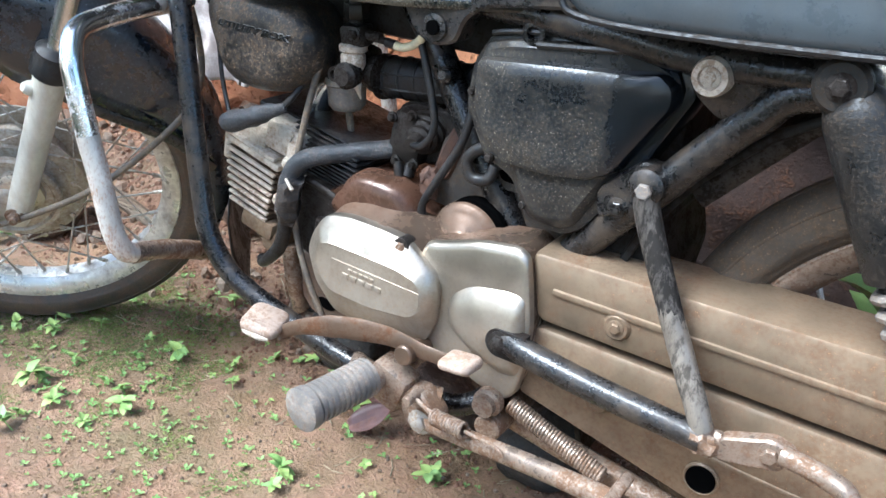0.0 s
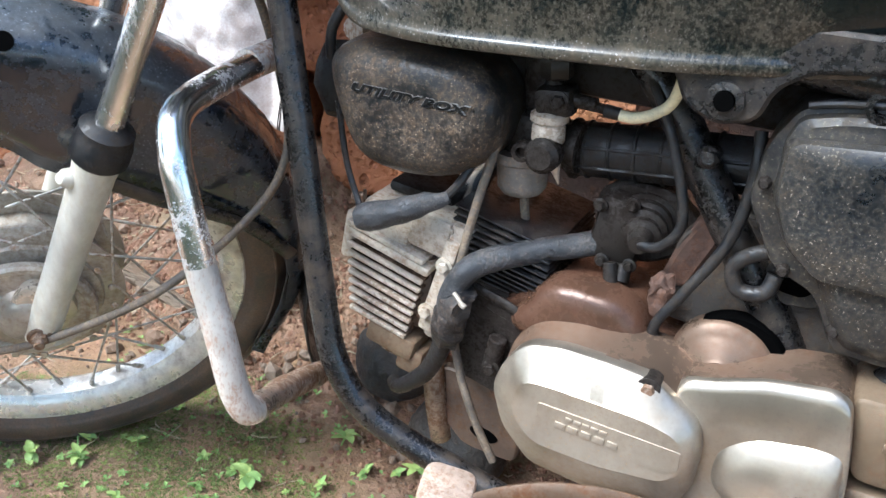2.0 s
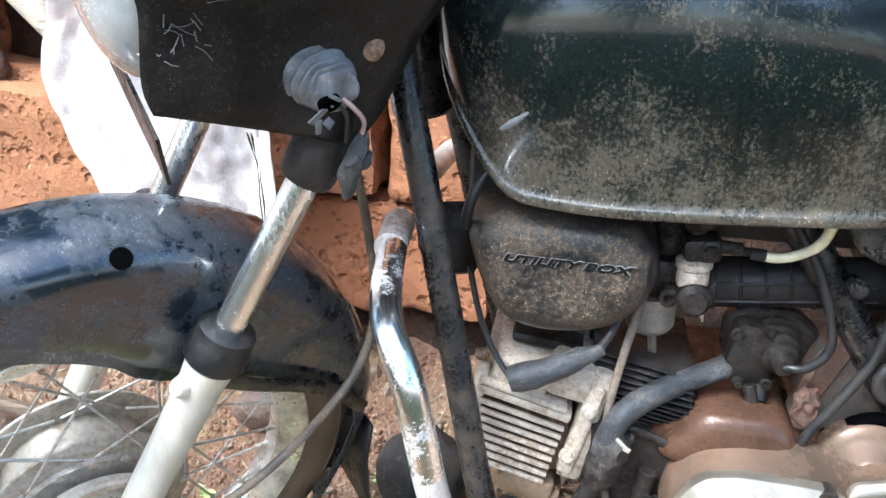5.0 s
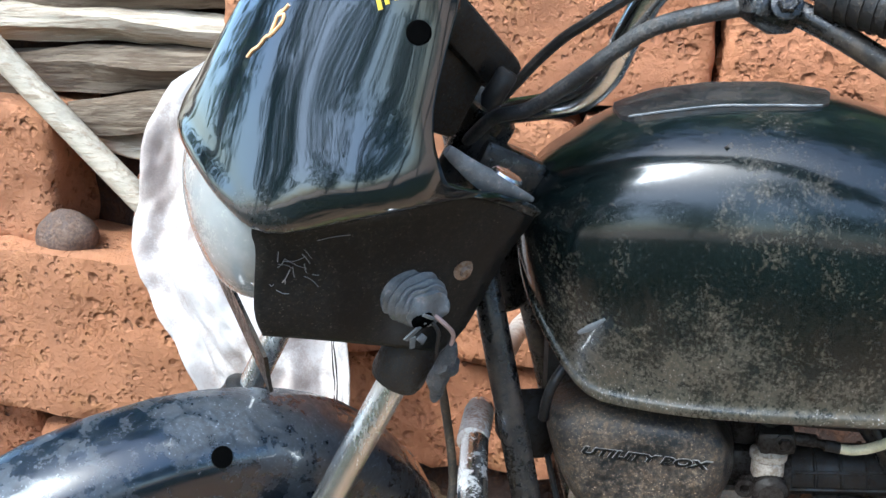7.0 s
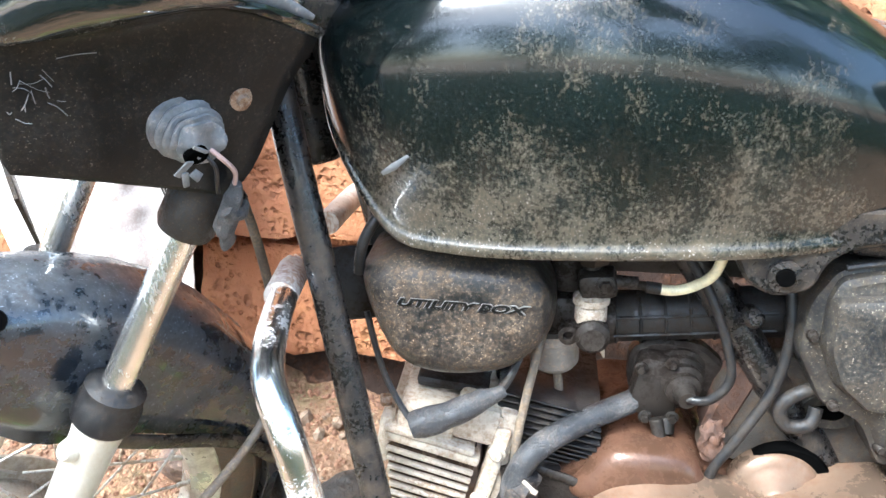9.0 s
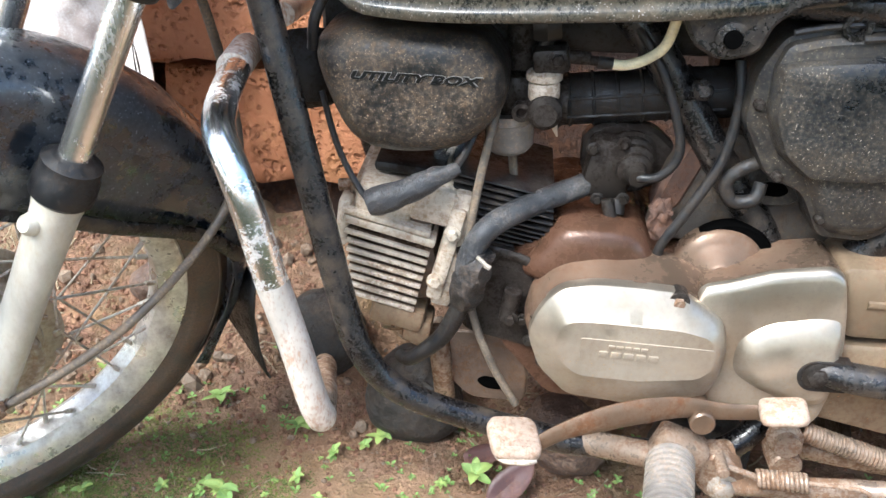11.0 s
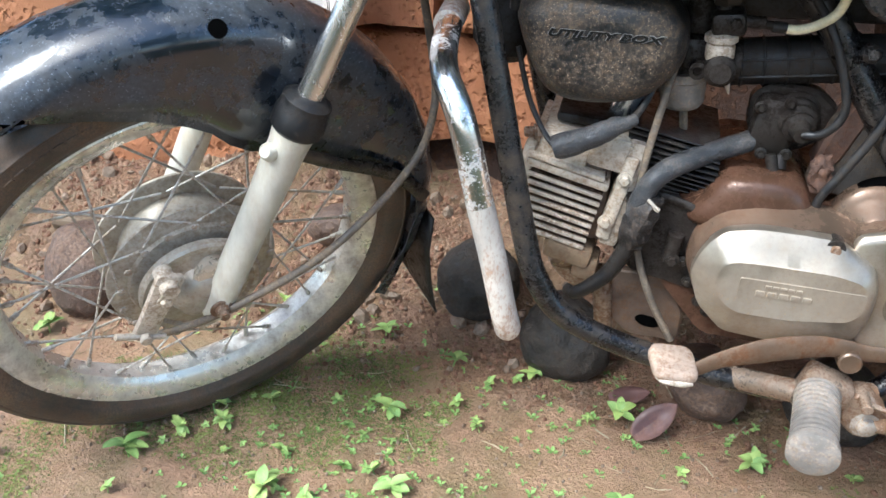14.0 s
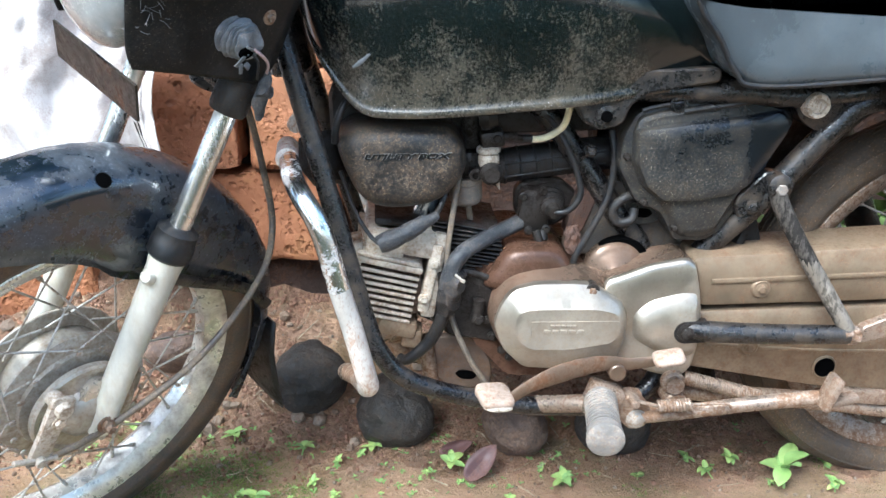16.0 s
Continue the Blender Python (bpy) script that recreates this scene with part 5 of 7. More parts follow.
part("hatch", pillow([(-0.632, 0.385), (-0.62, 0.415), (-0.597, 0.44), (-0.562, 0.444), (-0.528, 0.438), (-0.508, 0.412), (-0.51, 0.38), (-0.57, 0.37)], [(0.80, 1), (0.785, 1), (0.777, 0.96), (0.769, 0.86), (0.765, 0.7), (0.763, 0.4)], 5), M["engine_mud"], en, angle=70)
part("breather_rod", join(rod((-0.556, 0.805, 0.458), (-0.5445, 0.795, 0.416), 0.0062, 14), bolt((-0.5425, 0.792, 0.413), (0.1, -0.6, -0.8), 0.0066, 0.007)), M["grime"], en, "dull steel rod with a bolt head")
part("starter_hub", turned((-0.445, 0.80, 0.398), (-0.445, 0.765, 0.398), [(0.044, 0), (0.044, 0.4), (0.041, 0.52), (0.035, 0.62), (0.031, 0.66), (0.027, 0.8), (0.016, 0.88), (0.014, 0.95)], 40), M["washed"], en)
# Solid black ring painting the shaded gap round the hub
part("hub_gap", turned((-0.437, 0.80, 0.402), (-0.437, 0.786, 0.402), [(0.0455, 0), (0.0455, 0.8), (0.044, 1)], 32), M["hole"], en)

cover_back = [(-0.47, 0.405), (-0.444, 0.411), (-0.405, 0.425), (-0.356, 0.432), (-0.343, 0.425), (-0.336, 0.391), (-0.330, 0.348), (-0.331, 0.30), (-0.338, 0.262), (-0.352, 0.245), (-0.385, 0.252), (-0.43, 0.27), (-0.47, 0.275)]
cover_front = [(-0.47, 0.395), (-0.444, 0.401), (-0.405, 0.414), (-0.356, 0.421), (-0.3435, 0.415), (-0.3365, 0.387), (-0.3305, 0.348), (-0.3315, 0.302), (-0.3385, 0.266), (-0.354, 0.255), (-0.385, 0.261), (-0.43, 0.279), (-0.47, 0.284)]
cover_face = [(-0.47, 0.382), (-0.444, 0.387), (-0.405, 0.399), (-0.36, 0.405), (-0.3455, 0.399), (-0.3385, 0.376), (-0.3325, 0.348), (-0.3335, 0.306), (-0.341, 0.272), (-0.358, 0.265), (-0.385, 0.27), (-0.43, 0.289), (-0.47, 0.294)]
cover = part("engine_cover", loft([(0.80, cover_back), (0.745, cover_back), (0.743, cover_front)], 0.012), M["washed"], bike, "bright alloy engine side cover streaked with mud", angle=24)
neck = [(0.746 - 0.011 * math.sin(a), [(p[0] + (q[0] - p[0]) * (1 - math.cos(a)), p[1] + (q[1] - p[1]) * (1 - math.cos(a))) for p, q in zip(cover_back, cover_front)]) for a in (0, 0.3, 0.6, 0.9, 1.2, 1.5)]
part("neck_face", loft([*neck, (0.733, cover_face)], 0.012), M["cover_alu"], cover, angle=50)
back = [(-0.629, 0.344), (-0.622, 0.378), (-0.606, 0.400), (-0.590, 0.410), (-0.56, 0.416), (-0.52, 0.416), (-0.475, 0.410), (-0.437, 0.390), (-0.431, 0.36), (-0.431, 0.32), (-0.442, 0.276), (-0.518, 0.262), (-0.584, 0.272), (-0.614, 0.305)]
front_rim = [(-0.625, 0.350), (-0.618, 0.374), (-0.606, 0.393), (-0.594, 0.403), (-0.566, 0.409), (-0.525, 0.408), (-0.487, 0.405), (-0.446, 0.376), (-0.439, 0.352), (-0.441, 0.315), (-0.452, 0.288), (-0.52, 0.275), (-0.583, 0.282), (-0.612, 0.312)]
ridge = [(-0.613, 0.350), (-0.608, 0.370), (-0.599, 0.385), (-0.588, 0.391), (-0.565, 0.394), (-0.525, 0.393), (-0.485, 0.390), (-0.451, 0.373), (-0.444, 0.352), (-0.445, 0.324), (-0.457, 0.304), (-0.52, 0.294), (-0.58, 0.298), (-0.603, 0.322)]
face = [(-0.601, 0.350), (-0.598, 0.364), (-0.592, 0.375), (-0.583, 0.378), (-0.564, 0.3785), (-0.525, 0.377), (-0.484, 0.375), (-0.457, 0.368), (-0.450, 0.352), (-0.451, 0.333), (-0.463, 0.321), (-0.52, 0.314), (-0.578, 0.317), (-0.594, 0.331)]
part("mud_band", loft([(0.79, back), (0.766, back), (0.745, [((3 * p[0] + q[0]) / 4, (3 * p[1] + q[1]) / 4 - 0.002) for p, q in zip(front_rim, back)]), (0.735, front_rim), (0.733, ridge)], 0.010, 5), M["washed"], cover, "mud-washed band of the cover", angle=30)
part("dome", loft([(0.738, front_rim), (0.7285, front_rim), (0.726, [(0.93 * p[0] + 0.07 * q[0], 0.93 * p[1] + 0.07 * q[1]) for p, q in zip(front_rim, ridge)]), (0.7165, ridge), (0.7105, face), (0.7095, [(0.97 * x - 0.0157, 0.97 * z + 0.0104) for x, z in face])], 0.010, 5), M["cover_alu"], cover, angle=27)
part("badge_panel", loft([(0.712, [(-0.577, 0.362), (-0.452, 0.357), (-0.4515, 0.336), (-0.464, 0.331), (-0.577, 0.335)]), (0.7088, [(-0.5755, 0.3605), (-0.4535, 0.3555), (-0.453, 0.3375), (-0.4645, 0.3325), (-0.5755, 0.3365)])], 0.003), M["cover_alu"], cover)
for row_x, row_z, step, w, h in ((-0.547, 0.353, 0.0075, 0.006, 0.0036), (-0.554, 0.3445, 0.0115, 0.0088, 0.0065)):
    for k in range(5):
        part("badge_mark", block((w, 0.002, h), (row_x + step * k, 0.7085, row_z - 0.05 * step * k), 0.0006, (0, 3, 0)), M["cover_alu"], cover)
part("cover_screw", turned((-0.490, 0.74, 0.3955), (-0.490, 0.719, 0.3955), [(0.0062, 0), (0.0062, 0.85), (0.005, 1.0)], 6), M["rust"], cover, "rusty recessed screw")
# Solid dark disc in place of a shaded screw recess
part("screw_recess", rod((-0.490, 0.74, 0.3965), (-0.490, 0.7228, 0.3965), 0.0098, 20, 0.02), M["grime"], cover)
part("pivot_boss", loft([(0.76, [(-0.437, 0.362), (-0.408, 0.388), (-0.36, 0.396), (-0.336, 0.393), (-0.328, 0.33), (-0.333, 0.272), (-0.352, 0.262), (-0.40, 0.285), (-0.437, 0.305)]), (0.737, [(-0.432, 0.356), (-0.406, 0.379), (-0.36, 0.388), (-0.338, 0.386), (-0.331, 0.33), (-0.335, 0.284), (-0.355, 0.279), (-0.40, 0.295), (-0.432, 0.316)]), (0.726, [(-0.424, 0.349), (-0.4, 0.366), (-0.358, 0.374), (-0.340, 0.373), (-0.335, 0.33), (-0.339, 0.294), (-0.357, 0.29), (-0.398, 0.304), (-0.424, 0.323)]), (0.7205, [(-0.412, 0.342), (-0.392, 0.353), (-0.356, 0.36), (-0.345, 0.358), (-0.341, 0.33), (-0.345, 0.304), (-0.358, 0.3), (-0.396, 0.312), (-0.412, 0.328)])], 0.014, 5), M["cover_alu"], cover, angle=60)
# Nothing is cut here: a dark solid carries the recess's shade
part("pivot_recess", join(rod((-0.356, 0.73, 0.328), (-0.356, 0.7185, 0.328), 0.0165, 24, 0.02), block((0.03, 0.0125, 0.033), (-0.341, 0.7245, 0.328), 0.001)), M["dark"], cover, "dark disc for the shaded pivot recess")
part("pivot_bolt", bolt((-0.355, 0.7195, 0.329), (0, -1, 0), 0.0095, 0.007), M["grime"], cover)
for x, z in ((-0.622, 0.31), (-0.607, 0.286), (-0.596, 0.274), (-0.63, 0.335), (-0.47, 0.262)):
    part("flange_bolt", bolt((x, 0.775, z), (0, -1, 0), 0.0045, 0.006), M["grime"], cover)

# cylinder and head
cy = part("cylinder", block((0.1, 0.12, 0.14), (-0.66, MID, 0.39), 0.01), M["barrel"], bike, "black finned iron cylinder")
for k in range(11):
    part("fin", block((0.1, 0.15 - 0.004 * abs(k - 5), 0.0022), (-0.655, MID, 0.470 - 0.0062 * k), 0.0008, (0, 12, 0)), M["rubber"], cy)
part("barrel_foot", plate([(-0.705, 0.415), (-0.63, 0.404), (-0.6, 0.385), (-0.61, 0.29), (-0.69, 0.31)], [(0.96, 0), (0.79, 0), (0.78, 0.006)], 0.01), M["grime"], cy, "grey muddy barrel casting")
part("foot_flange", tube([(-0.672, 0.777, 0.413), (-0.633, 0.777, 0.402), (-0.605, 0.777, 0.386)], 0.005, 10, flat=0.6), M["grime"], cy, "light edge of the casting flange")
part("foot_stud", join(rod((-0.64, 0.772, 0.37), (-0.645, 0.772, 0.335), 0.009, 12), bolt((-0.642, 0.766, 0.34), (0, -1, 0), 0.006, 0.006)), M["grime"], cy)
hd = part("cylinder_head", block((0.066, 0.142, 0.115), (-0.752, MID, 0.395), 0.008, (0, -9, 0)), M["fin_core"], bike, "grimy light alloy cylinder head with fins")
part("rocker_box", block((0.056, 0.158, 0.034), (-0.770, MID, 0.449), 0.006, (0, 12, 0)), M["fin_alu"], hd)
part("rocker_box", block((0.042, 0.162, 0.04), (-0.722, MID, 0.452), 0.006, (0, 12, 0)), M["fin_alu"], hd)
part("rocker_lid", block((0.07, 0.14, 0.012), (-0.748, MID + 0.02, 0.474), 0.005, (0, 6, 0)), M["dark"], hd)
part("fin_column", join(block((0.016, 0.026, 0.105), (-0.708, 0.79, 0.400), 0.004, (0, 14, 0)), bolt((-0.702, 0.777, 0.425), (0, -1, 0), 0.006, 0.006), bolt((-0.718, 0.777, 0.372), (0, -1, 0), 0.006, 0.006)), M["fin_alu"], hd)
part("fin_column", block((0.013, 0.03, 0.052), (-0.810, 0.795, 0.428), 0.005, (0, 8, 0)), M["fin_alu"], hd)
part("port_block", join(block((0.056, 0.05, 0.026), (-0.757, 0.80, 0.326), 0.006, (0, 14, 0)), block((0.03, 0.04, 0.03), (-0.737, 0.80, 0.306), 0.006, (0, 8, 0))), M["case_steel"], hd, "brown stained block under the fins")
part("top_plate", join(block((0.094, 0.168, 0.010), (-0.764, MID, 0.424), 0.003, (0, 15, 0)), block((0.088, 0.172, 0.006), (-0.766, MID, 0.434), 0.002, (0, 15, 0))), M["fin_alu"], hd, "pale top plate over the fins")
for k in range(8):
    fin = part("fin", block((0.086 - 0.0028 * k, 0.164, 0.0034), (-0.7655 - 0.0008 * k, MID, 0.412 - 0.0096 * k), 0.0012, (0, 15, 0)), M["washed"], hd)
    # Pale strip on each front edge; fins and core are darker
    part("fin_edge", block((0.086 - 0.0028 * k, 0.006, 0.0044), (-0.7655 - 0.0008 * k, 0.7765, 0.412 - 0.0096 * k), 0.0014, (0, 15, 0)), M["bare"], fin, "pale strip on the fin's front edge")
part("head_flange", join(block((0.022, 0.156, 0.13), (-0.703, MID, 0.402), 0.006, (0, 10, 0)), *[block((0.03, 0.16, 0.005), (-0.712, MID, 0.462 - 0.012 * s), 0.001, (0, 10, 0)) for s in (0, 1, 2)]), M["fin_alu"], hd)
part("exhaust_port", turned((-0.76, 0.85, 0.345), (-0.755, 0.80, 0.30), [(0.03, 0), (0.032, 0.5), (0.028, 0.8), (0.022, 1)], 24), M["rust"], hd)
for z in (0.462, 0.43):
    part("rocker_bolt", bolt((-0.803, 0.80, z), (-1, -0.3, 0), 0.006, 0.012), M["rust"], hd)
part("exhaust_pipe", join(tube([(-0.758, 0.86, 0.325), (-0.775, 0.875, 0.285), (-0.76, 0.885, 0.245), (-0.71, 0.90, 0.215), (-0.65, 0.93, 0.195), (-0.55, 0.97, 0.19), (-0.3, 1.02, 0.2), (0.2, 1.03, 0.26)], [0.017, 0.017, 0.016, 0.016, 0.017, 0.018, 0.03, 0.036], 16)), M["rust"], bike, "rusty brown exhaust pipe")
part("heat_shield", tube([(-0.718, 0.80, 0.30), (-0.712, 0.80, 0.255), (-0.708, 0.81, 0.205)], 0.0115, 14), M["rust"], bike, "rusty brown engine breather pipe")

part("engine_bracket", plate([(-0.712, 0.298), (-0.64, 0.296), (-0.618, 0.25), (-0.62, 0.208), (-0.68, 0.21), (-0.712, 0.243)], [(0.815, 0), (0.805, 0), (0.803, 0.002)], 0.012), M["fin_core"], bike, "mud-brown engine mounting plate with an oval hole")
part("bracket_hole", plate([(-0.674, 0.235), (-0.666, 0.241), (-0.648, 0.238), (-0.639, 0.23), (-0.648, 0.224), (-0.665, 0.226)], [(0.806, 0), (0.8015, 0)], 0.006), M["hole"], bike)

# ignition, intake and hoses
pc = part("spark_plug_cap", rough_up(tube([(-0.778, 0.748, 0.466), (-0.77, 0.749, 0.469), (-0.75, 0.752, 0.476), (-0.725, 0.758, 0.487), (-0.71, 0.762, 0.494), (-0.697, 0.766, 0.50)], [0.012, 0.0135, 0.0125, 0.0115, 0.008, 0.005], 16, 8), 0.0018, 80), M["hose"], bike, "dusty black spark plug cap")
part("ignition_wire", tube([(-0.702, 0.764, 0.497), (-0.69, 0.775, 0.515), (-0.685, 0.79, 0.54), (-0.70, 0.82, 0.60)], 0.004, 8), M["rubber"], pc)
part("plug_wire", tube([(-0.772, 0.75, 0.462), (-0.79, 0.765, 0.475), (-0.81, 0.775, 0.51), (-0.825, 0.785, 0.56)], 0.003, 8), M["rubber"], bike, "thin black wire")
part("intake_pipe", tube([(-0.72, 0.85, 0.46), (-0.70, 0.845, 0.505), (-0.67, 0.84, 0.54)], 0.016, 14), M["chrome"], bike, "bright intake pipe")
cb = part("carburettor", join(block((0.05, 0.05, 0.045), (-0.645, 0.835, 0.552), 0.012), rod((-0.645, 0.835, 0.575), (-0.645, 0.835, 0.625), 0.018, 18), turned((-0.69, 0.83, 0.548), (-0.60, 0.825, 0.548), [(0.022, 0), (0.022, 0.1), (0.017, 0.2), (0.017, 0.8), (0.022, 0.9), (0.022, 1)])), M["grime"], bike, "grimy alloy carburettor")
part("float_bowl", turned((-0.655, 0.828, 0.535), (-0.652, 0.828, 0.493), [(0.026, 0), (0.027, 0.2), (0.024, 0.25), (0.023, 0.8), (0.018, 0.95), (0.01, 1)], 24), M["peg"], cb, "dull float bowl")
part("drain_pipe", tube([(-0.65, 0.828, 0.495), (-0.645, 0.83, 0.45), (-0.65, 0.83, 0.42)], 0.0045, 8), M["cable"], cb)
ab = part("air_boot", tube([(-0.612, 0.846, 0.541), (-0.51, 0.845, 0.552), (-0.44, 0.845, 0.558)], 0.0245, 24), M["rubber"], bike, "ribbed black rubber air hose")
for z in (0.0085, -0.0095):
    part("seam", rod((-0.605, 0.8225, 0.541 + z), (-0.455, 0.8225, 0.557 + z), 0.0018, 6), M["rubber"], ab)
for k in range(6):
    part("rib", rod((-0.600 + 0.0225 * k, 0.846, 0.542 + 0.0025 * k), (-0.5965 + 0.0225 * k, 0.846, 0.5424 + 0.0025 * k), 0.0262, 24), M["rubber"], ab)
part("hose_clamp", rod((-0.616, 0.846, 0.540), (-0.606, 0.846, 0.541), 0.0275, 24), M["grime"], ab)
tp = part("fuel_tap", join(rod((-0.627, 0.805, 0.66), (-0.625, 0.805, 0.60), 0.008, 14), turned((-0.6255, 0.805, 0.628), (-0.6235, 0.805, 0.611), [(0.0135, 0), (0.0145, 0.12), (0.0145, 0.88), (0.013, 1)], 6), rough_up(block((0.034, 0.026, 0.026), (-0.620, 0.80, 0.594), 0.007, (0, -8, 0)), 0.002, 90), rod((-0.608, 0.80, 0.597), (-0.585, 0.80, 0.596), 0.006, 12), bolt((-0.614, 0.788, 0.597), (0, -1, 0), 0.006, 0.005)), M["grime"], bike, "grimy fuel tap under the tank")
part("tap_collar", turned((-0.6245, 0.80, 0.585), (-0.6235, 0.80, 0.553), [(0.012, 0), (0.0165, 0.1), (0.0165, 0.28), (0.0125, 0.36), (0.0145, 0.45), (0.0145, 0.8), (0.011, 1)], 22), M["bare"], tp, "pale ring of the tap")
part("tap_wheel", join(turned((-0.622, 0.80, 0.549), (-0.622, 0.776, 0.549), [(0.0135, 0), (0.0155, 0.15), (0.0155, 0.75), (0.012, 0.9), (0.0105, 1)], 20), rod((-0.622, 0.80, 0.549), (-0.646, 0.80, 0.546), 0.008, 12), turned((-0.643, 0.80, 0.546), (-0.643, 0.786, 0.546), [(0.009, 0), (0.009, 0.8), (0.005, 0.85), (0.004, 0.4)], 14)), M["grime"], tp)
part("tap_outlet", tube([(-0.60, 0.80, 0.5965), (-0.585, 0.80, 0.5945), (-0.566, 0.80, 0.592)], [0.005, 0.0042, 0.0042], 10), M["grime"], tp, "blackened outlet pipe")
part("tap_tip", turned((-0.6165, 0.795, 0.546), (-0.609, 0.798, 0.522), [(0.005, 0), (0.006, 0.3), (0.003, 0.6), (0.0008, 1)], 7), M["bare"], tp, "torn pale plastic strip")
hs = part("fuel_hose", tube([(-0.57, 0.80, 0.592), (-0.553, 0.798, 0.592), (-0.535, 0.795, 0.60), (-0.522, 0.79, 0.615), (-0.515, 0.785, 0.65)], 0.0048, 10), M["hose_cream"], bike, "yellowed clear fuel hose")
part("hose_end", tube([(-0.578, 0.80, 0.593), (-0.565, 0.80, 0.592)], 0.0055, 10), M["rubber"], hs)
vl = part("air_valve", join(plate([(-0.582, 0.512), (-0.56, 0.526), (-0.515, 0.522), (-0.49, 0.5), (-0.498, 0.468), (-0.53, 0.45), (-0.568, 0.455), (-0.582, 0.475)], [(0.852, 0), (0.838, 0), (0.834, 0.004)], 0.01), rough_up(block((0.046, 0.03, 0.062), (-0.556, 0.828, 0.483), 0.009, (0, 8, 0)), 0.003, 70), turned((-0.537, 0.838, 0.492), (-0.531, 0.792, 0.486), [(0.027, 0), (0.028, 0.12), (0.0245, 0.16), (0.0245, 0.3), (0.021, 0.36), (0.021, 0.48), (0.0165, 0.54), (0.0165, 0.66), (0.0115, 0.72), (0.0085, 1)], 30), *[bolt((x, 0.813, z), (0, -1, 0), 0.0045, 0.006) for x, z in ((-0.573, 0.506), (-0.545, 0.513), (-0.565, 0.455), (-0.54, 0.456))], rod((-0.545, 0.815, 0.455), (-0.545, 0.808, 0.44), 0.008, 10)), M["grime"], bike, "grimy air valve with a stepped round diaphragm")
part("valve_hose", tube([(-0.531, 0.795, 0.486), (-0.512, 0.788, 0.492), (-0.498, 0.786, 0.52), (-0.515, 0.79, 0.575), (-0.535, 0.80, 0.61), (-0.56, 0.82, 0.64)], 0.0044, 10), M["rubber"], vl, "bent black vacuum hose")
ah = part("air_hose", tube([(-0.555, 0.83, 0.475), (-0.58, 0.822, 0.463), (-0.62, 0.80, 0.454), (-0.665, 0.765, 0.442), (-0.684, 0.757, 0.41), (-0.686, 0.758, 0.375)], [0.011, 0.0115, 0.0115, 0.0118, 0.0118, 0.0105], 16), M["hose"], bike, "ribbed grey-black rubber hose bound with tape")
part("taped_joint", rough_up(tube([(-0.672, 0.757, 0.42), (-0.68, 0.756, 0.40), (-0.686, 0.757, 0.375), (-0.69, 0.76, 0.355)], [0.012, 0.0155, 0.0145, 0.01], 14, 8), 0.006, 75), M["lump_tape"], ah, "lumpy black tape joint")
part("tie_end", join(block((0.007, 0.003, 0.005), (-0.666, 0.742, 0.411), 0.001, (0, 30, 0)), tube([(-0.676, 0.744, 0.42), (-0.664, 0.741, 0.41)], 0.002, 6)), M["bare"], ah, "pale cable tie end")
part("lower_hose", tube([(-0.687, 0.758, 0.37), (-0.698, 0.765, 0.335), (-0.714, 0.77, 0.305), (-0.742, 0.775, 0.278), (-0.755, 0.785, 0.275)], [0.0095, 0.0095, 0.009, 0.008, 0.007], 12), M["rubber"], ah)
part("throttle_cable", tube([(-0.662, 0.80, 0.56), (-0.667, 0.787, 0.54), (-0.684, 0.774, 0.44), (-0.683, 0.768, 0.36), (-0.66, 0.765, 0.29), (-0.63, 0.765, 0.235)], 0.0042, 10), M["cable"], bike, "dusty clutch cable running down past the cylinder")
part("breather_hose", tube([(-0.455, 0.80, 0.60), (-0.452, 0.79, 0.56), (-0.46, 0.785, 0.51), (-0.485, 0.78, 0.46), (-0.502, 0.78, 0.428), (-0.505, 0.785, 0.41)], [0.005, 0.005, 0.005, 0.0048, 0.0045, 0.0055], 10), M["rubber"], bike, "black breather hose")
part("drain_hose", tube([(-0.41, 0.79, 0.512), (-0.435, 0.785, 0.508), (-0.452, 0.785, 0.492), (-0.445, 0.785, 0.473), (-0.425, 0.785, 0.475), (-0.42, 0.79, 0.49)], 0.0065, 10), M["rubber"], bike, "curled drain hose")
part("pivot_plate", plate([(-0.515, 0.42), (-0.5, 0.50), (-0.45, 0.53), (-0.39, 0.51), (-0.335, 0.45), (-0.345, 0.40)], [(0.83, 0), (0.812, 0), (0.81, 0.002)], 0.012), M["dusty"], bike, "dust-caked dark splash plate")
part("mud_crust", rough_up(lump(0.012, 0.3, 4, 4, (1, 0.6, 1.7)), 0.003, 120), M["rust_red"], bike, "crust of red mud", at=pose(-0.505, 0.795, 0.445))
part("mud_channel", rough_up(plate([(-0.481, 0.528), (-0.460, 0.524), (-0.468, 0.494), (-0.488, 0.449), (-0.514, 0.447), (-0.503, 0.485)], [(0.84, 0), (0.812, 0), (0.807, 0.004)], 0.006), 0.002, 60), M["rust_red"], bike, "mud-crusted rusty bracket")
part("front_hose", tube([(-0.79, 0.80, 0.66), (-0.81, 0.785, 0.655), (-0.825, 0.775, 0.63), (-0.83, 0.78, 0.60)], 0.005, 10), M["rubber"], bike)
part("brake_cable", tube([(-0.965, 0.76, 0.70), (-0.948, 0.815, 0.657), (-0.935, 0.85, 0.54), (-0.93, 0.845, 0.46), (-0.95, 0.80, 0.40), (-1.03, 0.74, 0.315), (-1.13, 0.69, 0.255), (-1.2, 0.665, 0.225), (-1.25, 0.655, 0.212)], 0.0048, 12), M["cable"], bike, "dusty grey front brake cable")
